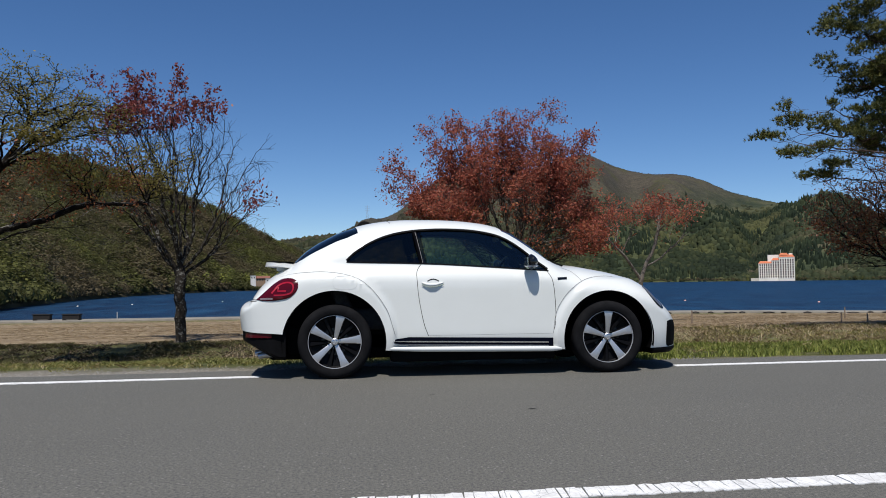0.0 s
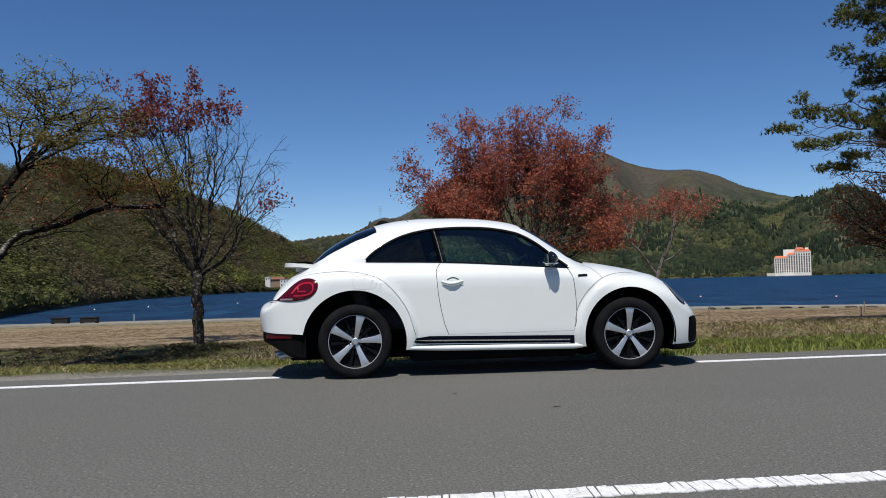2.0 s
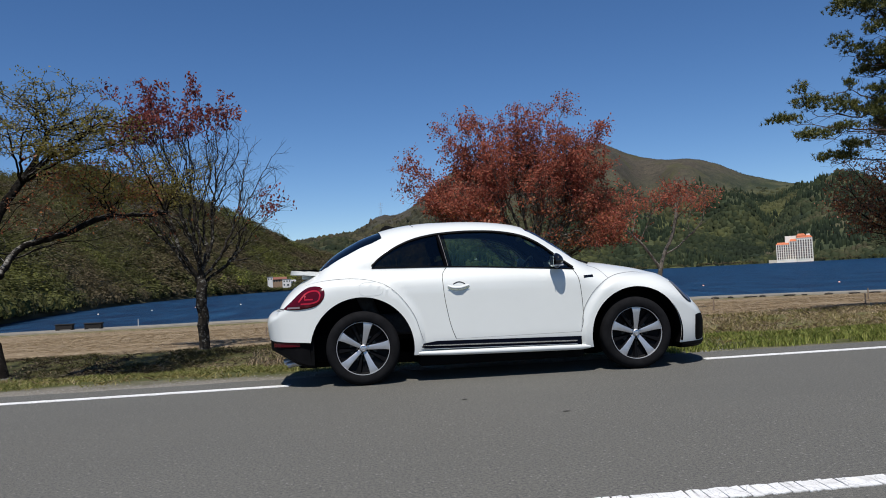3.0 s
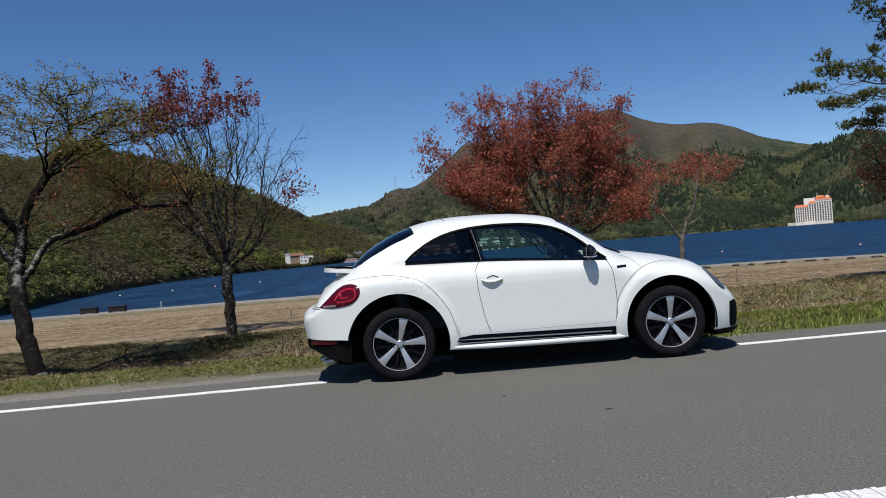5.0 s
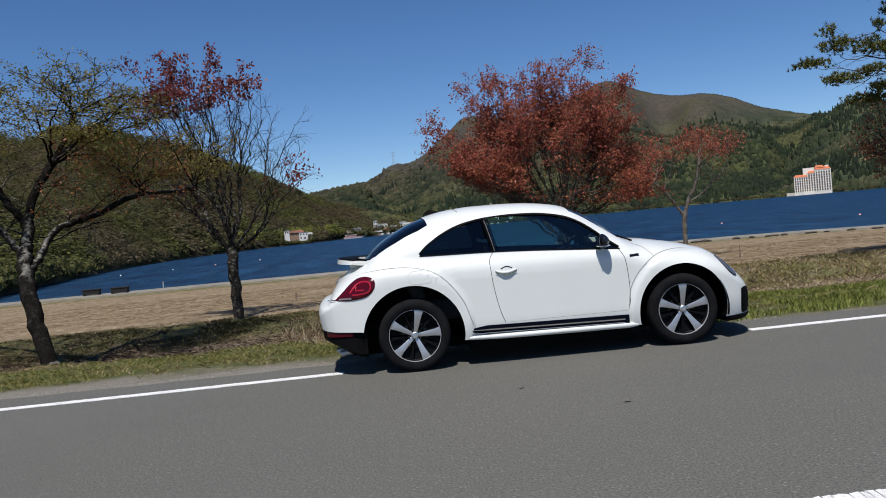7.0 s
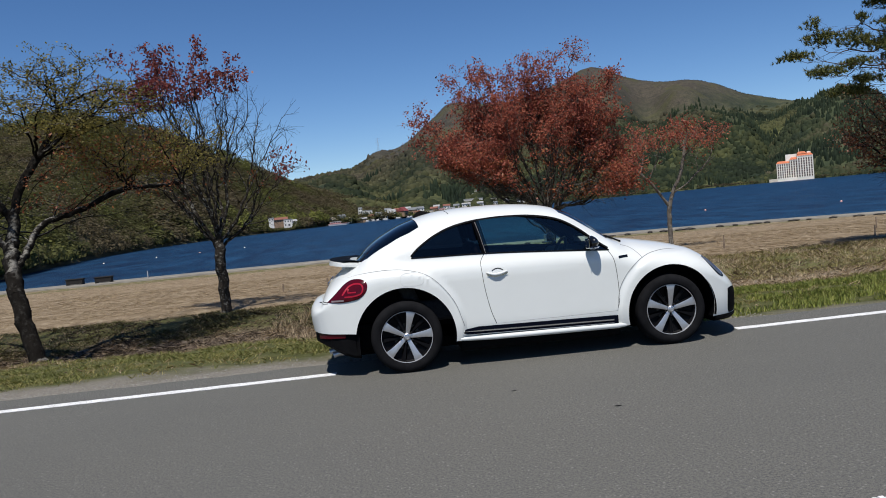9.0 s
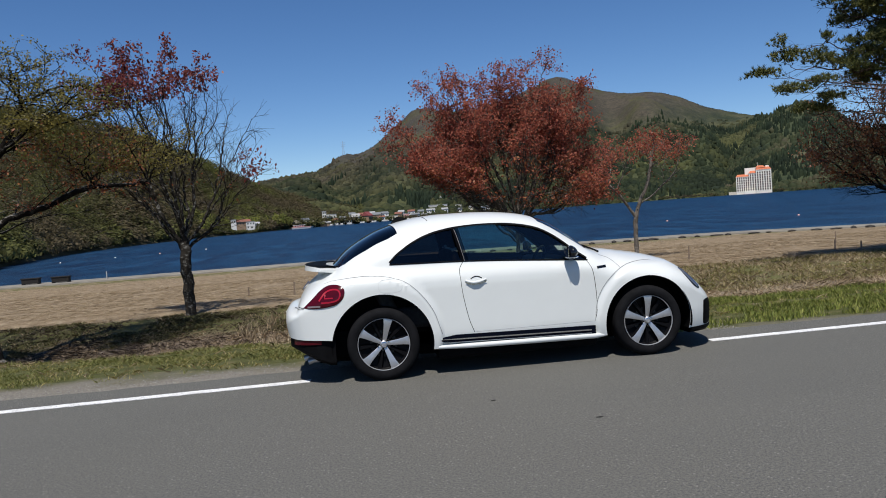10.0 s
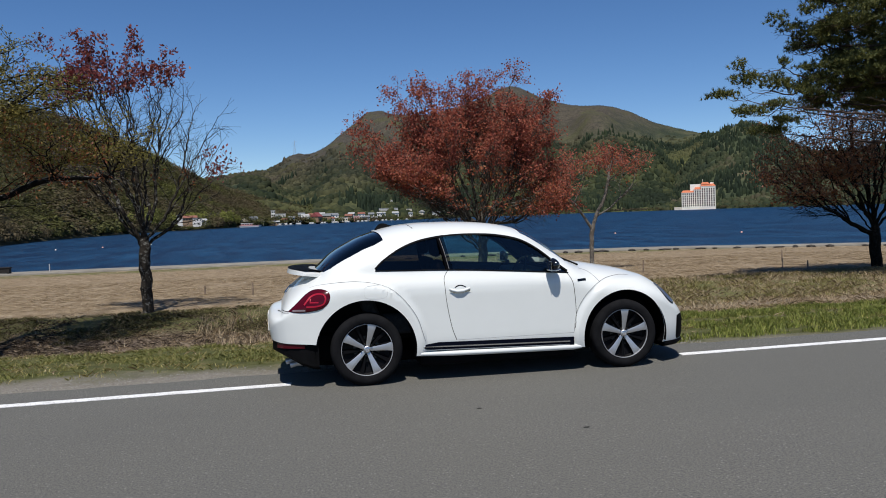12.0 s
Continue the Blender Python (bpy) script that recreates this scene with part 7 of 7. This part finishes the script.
def build_pine(rng):
    x0, y0 = 14.94, 8.45
    z0 = ground_z(x0, y0) - 0.05
    trunk = [(x0, y0, z0), (x0 - 0.05, y0, 2.4), (x0 + 0.1, y0 + 0.1, 5.1), (x0, y0 + 0.1, 7.8), (x0 + 0.1, y0, 10.1)]
    # flat boughs of needles: centre, half length, half thickness
    pads = [(10.17, 10.30, 4.32, 0.37, 0.10), (10.85, 10.30, 4.67, 0.40, 0.20), (11.57, 10.40, 4.66, 0.46, 0.22), (12.62, 10.60, 4.64, 0.60, 0.17), (13.57, 10.20, 4.76, 0.85, 0.32), (14.1, 9.60, 4.80, 0.65, 0.30),
            (10.66, 9.70, 3.82, 0.38, 0.07), (11.44, 9.90, 3.99, 0.36, 0.07), (12.31, 10.80, 3.70, 0.42, 0.09), (11.88, 10.50, 6.28, 0.16, 0.17), (12.36, 10.50, 6.04, 0.33, 0.17), (12.90, 10.40, 5.85, 0.58, 0.22),
            (13.12, 11.20, 5.68, 0.42, 0.12), (13.36, 10.00, 5.75, 0.58, 0.25), (12.21, 10.40, 7.08, 0.60, 0.16), (13.04, 10.00, 6.86, 0.80, 0.22), (13.59, 9.40, 6.21, 0.56, 0.18), (14.98, 11.00, 5.82, 0.6, 0.22),
            (11.93, 10.40, 5.14, 0.13, 0.12), (10.62, 10.20, 5.05, 0.12, 0.13), (12.7, 9.9, 7.9, 0.7, 0.2), (13.6, 9.6, 8.4, 0.7, 0.2), (14.3, 9.2, 7.4, 0.8, 0.25), (14.6, 8.0, 9.0, 0.7, 0.25), (15.2, 8.8, 10.0, 0.6, 0.3),
            (14.6, 9.4, 5.6, 0.9, 0.25), (15.6, 9.9, 6.6, 0.9, 0.25), (16.4, 8.6, 5.0, 0.9, 0.25), (16.6, 9.2, 7.4, 0.9, 0.25), (15.8, 7.4, 6.0, 0.8, 0.25), (14.8, 10.6, 4.5, 0.7, 0.18), (15.9, 11.0, 5.1, 0.8, 0.2), (14.00, 9.60, 5.86, 0.60, 0.25), (14.65, 10.20, 5.28, 0.60, 0.25), (13.59, 9.80, 5.08, 0.50, 0.20), (13.21, 9.60, 6.20, 0.60, 0.20), (14.89, 10.60, 4.47, 0.60, 0.20),
            (12.9, 10.3, 4.98, 0.50, 0.20), (13.4, 10.4, 5.2, 0.55, 0.22), (14.1, 10.4, 4.95, 0.55, 0.22), (14.5, 10.5, 4.75, 0.55, 0.2), (13.1, 10.5, 4.25, 0.45, 0.08), (14.4, 10.8, 4.1, 0.5, 0.08)]
    pads = [np.array(q) for q in pads]
    for q in pads[:]:      # shorter boughs above and behind the inner ones
        if q[0] > 12.2:
            for _ in range(2):
                pads.append(np.array((q[0] + rng.uniform(-0.3, 0.7), q[1] + rng.uniform(-0.9, 0.9), q[2] + rng.uniform(-0.38, 0.38), q[3] * rng.uniform(0.6, 0.95), q[4] * rng.uniform(0.6, 1.0))))
    limbs = []
    for q in pads:
        far = math.hypot(q[0] - x0, q[1] - y0)
        a = np.array((x0, y0, min(max(q[2] - 0.16 * far, 2.6), 9.6)))
        near = [p for p in pads if math.hypot(p[0] - x0, p[1] - y0) < far - 0.3 and np.linalg.norm(p[:3] - q[:3]) < 0.34 * far and abs(p[2] - q[2]) < 0.3]
        b = q[:3] - (0, 0, q[4])
        if near:
            c = max(near, key=lambda p: -np.linalg.norm(p[:3] - q[:3]))
            a = c[:3] - (0, 0, c[4] + 0.03)
        mid = a * 0.5 + b * 0.5 + (0, 0, -0.12 * min(1, far / 3))
        limbs.append([tuple(a), tuple(mid), tuple(b)])
    # those nearer the trunk first, so that the outer ones can leave them
    limbs = [l for _, l in sorted(zip([math.hypot(q[0] - x0, q[1] - y0) for q in pads], limbs), key=lambda c: c[0])]
    frame_ = boughs([trunk] + limbs, rng, gap=0.22, ratio=0.34, angle=46, up=0.05, depth=2, step=0.12, first=0.30, wander=0.12, flat=0.85, least=0.16)
    P, par = frame_[:2]
    v, f, load = limb_mesh(P, par, 0.19, 0.0028)
    foot = Vector(trunk[0])
    t = thing("pine_tree", foot, "tall dark green pine with layered spreading branches", "tree")
    solid("trunk", [q - foot for q in v], f, BARK_PINE, t, smooth=True)
    # needle tufts: dense upright brushes over each bough, in small clumps
    tufts = []
    for x, y, z, long, thick in pads:
        clumps = max(4, int(34 * long))
        d = rng.normal(size=(clumps, 3))
        d /= np.linalg.norm(d, axis=1, keepdims=True)
        d *= rng.uniform(0.1, 1, (clumps, 1)) ** 0.45
        d[:, 2] = np.abs(d[:, 2]) * 1.25 - 0.35
        hubs = np.array((x, y, z)) + d * (long * 1.12, max(long * 1.1, 0.25), thick * 1.25)
        each = 11
        tufts.append(np.repeat(hubs, each, 0) + rng.normal(size=(clumps * each, 3)) * (0.085, 0.085, 0.050))
    c = np.concatenate(tufts)
    axis = rng.normal(size=c.shape) * 0.42
    axis[:, 2] += 0.85
    axis[:, 0] -= 0.12
    per = 15
    c, axis = np.repeat(c, per, 0), np.repeat(axis, per, 0)
    d = axis + rng.normal(size=c.shape) * 0.60
    d /= np.linalg.norm(d, axis=1, keepdims=True)
    side = np.cross(d, rng.normal(size=c.shape))
    side /= np.linalg.norm(side, axis=1, keepdims=True)
    L = rng.uniform(0.06, 0.125, (len(c), 1))
    W = 0.0085
    q = np.stack([c - side * W, c + side * W, c + d * L], 1) - np.array(foot)
    ob = sheets("crown", q, 3, NEEDLE, t)
    ob["label"] = "dark green needle tufts"


# ---------------------------------------------------------------- grass and small things on the shore
GRASS_LIGHT = leaf_mat("light_grass", [(0.1, (0.11, 0.145, 0.030)), (0.5, (0.25, 0.29, 0.058)), (0.9, (0.48, 0.46, 0.14))], 0.5, 0.3)
FIELD_STRAW = leaf_mat("field_straw", [(0.1, (0.17, 0.122, 0.072)), (0.5, (0.37, 0.285, 0.18)), (0.9, (0.66, 0.55, 0.39))], 0.8, 0.25)
GRASS = leaf_mat("green_grass", [(0.1, (0.058, 0.056, 0.020)), (0.5, (0.118, 0.112, 0.036)), (0.9, (0.26, 0.22, 0.11))], 0.5, 0.3)
STRAW = leaf_mat("dry_grass", [(0.1, (0.20, 0.145, 0.085)), (0.5, (0.42, 0.32, 0.20)), (0.9, (0.66, 0.54, 0.37))], 0.7, 0.25)
GRASS_VERGE = leaf_mat("verge_grass", [(0.1, (0.095, 0.110, 0.030)), (0.5, (0.21, 0.225, 0.060)), (0.9, (0.44, 0.39, 0.16))], 0.5, 0.3)
GRASS_GOLD = leaf_mat("yellowed_grass", [(0.1, (0.12, 0.115, 0.034)), (0.5, (0.27, 0.235, 0.075)), (0.9, (0.55, 0.46, 0.21))], 0.6, 0.3)
MULCH = leaf_mat("dead_leaf", [(0.1, (0.028, 0.020, 0.014)), (0.5, (0.085, 0.062, 0.043)), (0.9, (0.21, 0.165, 0.12))], 0.8, 0.1)
STEM = leaf_mat("dead_stems", [(0.1, (0.10, 0.075, 0.048)), (0.5, (0.22, 0.172, 0.115)), (0.9, (0.42, 0.345, 0.25))], 0.8, 0.25)


def blades(name, count, area, keep, tall, wide, lean, material, label, seed):
    rng = np.random.default_rng(seed)
    x = rng.uniform(area[0], area[1], count)
    y = area[2] + (area[3] - area[2]) * rng.random(count)
    ok = np.array([keep(a, b, rng) for a, b in zip(x, y)])
    x, y = x[ok], y[ok]
    y = y + ROAD_TURN * (x - 1) * (y < 12)
    z = np.array([ground_z(a, b - ROAD_TURN * a * (b < 12)) for a, b in zip(x, y)]) - 0.01
    n = len(x)
    root = np.stack([x, y, z], 1)
    a = rng.uniform(0, 2 * np.pi, n)
    h = tall * rng.uniform(0.45, 1.4, n)
    out = np.stack([np.cos(a), np.sin(a), 0 * a], 1) * (h * lean * rng.uniform(0.2, 1.3, n))[:, None]
    b = a + rng.normal(size=n) * 0.5 + np.pi / 2
    side = np.stack([np.cos(b), np.sin(b), 0 * b], 1) * (wide * rng.uniform(0.6, 1.4, n))[:, None]
    mid = root + out * 0.4 + np.stack([0 * h, 0 * h, h * 0.6], 1)
    tip = root + out + np.stack([0 * h, 0 * h, h * rng.uniform(0.75, 1.0, n)], 1)
    q = np.stack([root - side, root + side, mid + side * 0.7, tip, mid - side * 0.7], 1)
    return tagged(sheets(name, q, 5, material), label, "grass", kind="stuff")


def build_grass():
    def clump(a, b, s, k):
        return noise.noise((a * s, b * s, k))

    blades("grass", 125000, (-10, 12, 0.35, 4.3), lambda a, b, r: b > 0.80 + 0.45 * clump(a, 0, 0.9, 3) + 0.25 * clump(a, 0, 3.1, 4) and (not (-1.0 < a < 3.5 and b < 1.0)) and clump(a, b, 1.3, 1) + 0.5 * clump(a, b, 4.0, 2) > -0.05 + abs(b - 2.3) * 0.12, 0.046, 0.0028, 1.2, GRASS_VERGE, "fresh green grass on the road verge", 51)
    blades("dry_grass", 36000, (-10, 13, 0.7, 4.6), lambda a, b, r: clump(a, b, 1.7, 41) + 0.5 * clump(a, b, 4.5, 42) > 0.0, 0.045, 0.0032, 1.5, GRASS_GOLD, "dry blades among the verge grass", 64)
    blades("grass", 80000, (3.3, 15, 0.15, 4.2), lambda a, b, r: b > 0.28 + 0.3 * clump(a, 0, 1.3, 3) and clump(a, b, 1.3, 1) + 0.5 * clump(a, b, 4.0, 2) > -0.12 + (b - 1.6) * 0.08, 0.075, 0.0036, 0.55, GRASS_LIGHT, "tall fresh green grass beside the road", 58)
    blades("grass", 60000, (-11, 3.5, 8.4, 11.3), lambda a, b, r: clump(a, b, 0.6, 5) + 0.5 * clump(a, b, 2.2, 6) > 0.22 - 0.24 * (b - 9.2), 0.055, 0.0042, 1.3, GRASS, "short green grass on the ditch's far bank", 52)
    blades("grass", 52000, (2.4, 20, 7.2, 12.6), lambda a, b, r: clump(a, b, 0.7, 9) + 0.4 * clump(a, b, 2.5, 6) > -0.12, 0.085, 0.0036, 0.9, GRASS_GOLD, "yellow-green grass on the bank", 60)
    blades("dead_reeds", 30000, (-11, 3, 4.1, 9.6), lambda a, b, r: clump(a, b, 1.1, 7) + 0.5 * clump(a, b, 3.5, 2) > -0.1, 0.028, 0.0065, 7.0, STRAW, "flattened pale dead reeds in the ditch", 61)
    blades("dead_reeds", 30000, (-11, 3, 4.3, 9.8), lambda a, b, r: clump(a, b, 1.3, 17) + 0.5 * clump(a, b, 3.5, 12) > -0.1, 0.045, 0.0065, 3.0, MULCH, "matted dark dead leaves in the ditch", 62)
    blades("dry_reeds", 5200, (-2.6, 1.2, 6.8, 10.2), lambda a, b, r: clump(a, b, 1.0, 27) + 0.6 * clump(a, b, 3.0, 22) > -0.05, 0.21, 0.0034, 0.9, STRAW, "standing pale reed stalks in the ditch", 63)
    blades("dry_grass", 42000, (2.6, 20, 4.2, 13), lambda a, b, r: clump(a, b, 0.8, 7) > -0.25, 0.08, 0.0042, 1.6, STRAW, "dry grass on the bank", 53)
    blades("dry_grass", 16000, (2.8, 19, 6.5, 12.5), lambda a, b, r: clump(a, b, 1.2, 37) + 0.5 * clump(a, b, 3.0, 7) > 0.1, 0.14, 0.0032, 1.1, STRAW, "tall pale dry tussocks on the bank", 59)
    blades("dead_stems", 14000, (-10, 18, 4.0, 9.0), lambda a, b, r: clump(a, b, 0.9, 8) > -0.05 and (a > 2.6 or r.random() < 0.4), 0.08, 0.0038, 2.6, STEM, "tangled dead brown stems in the ditch", 54)
    blades("dry_grass", 70000, (-14, 26, 11.0, 28), lambda a, b, r: clump(a, b * 2.0, 0.5, 71) + 0.5 * clump(a, b * 2.0, 1.6, 72) > -0.25, 0.024, 0.0060, 13, FIELD_STRAW, "short dry straw grass on the field", 55)
    blades("dry_grass", 30000, (-30, 42, 26, 51), lambda a, b, r: b < shore(a) - 0.5, 0.02, 0.009, 18, FIELD_STRAW, "short dry straw grass near the shore", 56)
    blades("grass", 26000, (-10, 15, 3.0, 5.6), lambda a, b, r: clump(a, b, 1.6, 81) + 0.6 * clump(a, b, 4.5, 82) > 0.12 + 0.08 * (b - 3.6), 0.070, 0.0034, 1.0, GRASS_VERGE, "green clumps along the ditch's edge", 81)
    blades("dry_grass", 11000, (-10, 15, 0.9, 5.4), lambda a, b, r: clump(a, b, 2.2, 83) + 0.6 * clump(a, b, 6.0, 84) > 0.22, 0.050, 0.0030, 2.2, STRAW, "pale dead blades lying in the verge", 82)
    blades("dead_leaves", 22000, (-11, 3.5, 8.2, 11.2), lambda a, b, r: clump(a, b, 1.1, 85) + 0.5 * clump(a, b, 3.5, 86) > -0.05, 0.045, 0.0075, 2.6, MULCH, "dark matted growth on the ditch's far bank", 83)
    blades("dry_grass", 12000, (-11, 3.5, 8.2, 11.4), lambda a, b, r: clump(a, b, 1.3, 87) + 0.5 * clump(a, b, 3.5, 88) > 0.1, 0.06, 0.0045, 1.8, STRAW, "pale dead tufts on the ditch's far bank", 84)
    # loose gravel on the shoulder
    rng = np.random.default_rng(57)
    n = 7000
    x = rng.uniform(-9, 4, n)
    y = np.abs(rng.normal(size=n)) * 0.22 + 0.08 + ROAD_TURN * (x - 1)
    c = np.stack([x, y, np.full(n, -0.012)], 1)
    s = rng.uniform(0.003, 0.011, n)[:, None, None]
    unit = np.array([[1, 0, 0], [-0.5, 0.87, 0], [-0.5, -0.87, 0], [0, 0, 0.9]])
    turn = rng.uniform(0.6, 1.4, (n, 4, 1))
    v = c[:, None] + unit[None] * turn * s
    tri = v[:, [[0, 1, 3], [1, 2, 3], [2, 0, 3]]].reshape(-1, 3, 3)
    tagged(sheets("gravel", tri, 3, varied("gravel_stone", (0.25, 0.235, 0.21), 0.9, 0.4, 30)), "loose grey gravel on the road shoulder", "gravel", kind="stuff")


OLD_WOOD = varied("weathered_wood", (0.20, 0.15, 0.11), 0.9, 0.4, 9)
BENCH_DARK = varied("dark_bench_wood", (0.016, 0.014, 0.013), 0.8, 0.3, 6)


def build_small():
    for k, (x, y) in enumerate(((-23.0, 54.2), (-20.7, 53.6))):
        b = thing("bench", (x, y, -1.64), "dark low wooden bench on the lakeside path", "bench", "lakeside benches")
        part("seat", box_bm(-0.66, 0.66, -0.28, 0.28, 0.38, 0.46, 0.02), BENCH_DARK, b)
        part("front_panel", box_bm(-0.60, 0.60, -0.24, -0.20, 0.05, 0.38), BENCH_DARK, b)
        for sx_ in (-0.54, 0.54):
            part("leg", box_bm(sx_ - 0.06, sx_ + 0.06, -0.25, 0.25, 0.0, 0.38, 0.01), BENCH_DARK, b)
    stakes = [(10.57, 15.94, 0.40), (14.82, 14.83, 0.30), (-1.68, 14.36, 0.36), (-3.09, 15.84, 0.25), (17.6, 19.0, 0.4), (14.70, 13.4, 0.28)]
    for x, y, h in stakes:
        z = ground_z(x, y) - 0.05
        s = thing("stake", (x, y, z), "short weathered wooden stake in the dry field", "stake", "field stakes")
        part("post", tube_bm([(0, 0, 0), (0.01, 0, h * 0.6), (0.015, 0.01, h + 0.05)], [0.026, 0.024, 0.02], 7), OLD_WOOD, s)
    p = thing("marker_post", (-17.6, 54.0, -1.64), "thin grey post on the lakeside path", "post")
    part("post", tube_bm([(0, 0, 0), (0, 0, 0.5)], 0.04, 8), HOUSE_WALLS[2], p)
    part("cap", tube_bm([(0, 0, 0.5), (0, 0, 0.54)], 0.05, 8), HOUSE_WALLS[2], p)
    orange = varied("buoy_orange", (0.80, 0.42, 0.34), 0.5, 0.15, 3)
    pale = varied("buoy_pale", (0.75, 0.72, 0.66), 0.5, 0.15, 3)
    spots = [(22.9, -1.76, orange), (31.2, -1.9, orange), (-18.3, -1.55, pale), (-15.0, -1.5, pale), (-12.2, -1.46, orange), (-9.2, -1.42, pale)]
    for az, el, m in spots:
        d = 4.97 / math.tan(radians(-el))
        q = polar(az, d, -3.4)
        b = thing("buoy", q, "round mooring buoy floating on the lake", "buoy", "lake buoys")
        bm = bmesh.new()
        bmesh.ops.create_uvsphere(bm, u_segments=14, v_segments=9, radius=0.19)
        part("float", bm, m, b, smooth=True)
        part("eye", tube_bm([(0, 0, 0.22), (0, 0, 0.36)], 0.04, 6), BLACK_PLASTIC, b)


build_ground()
build_road()
build_lake()
build_hills()
build_hotel()
build_town()
build_boats()
build_pylon()
build_car()
build_trees()
build_grass()
build_small()
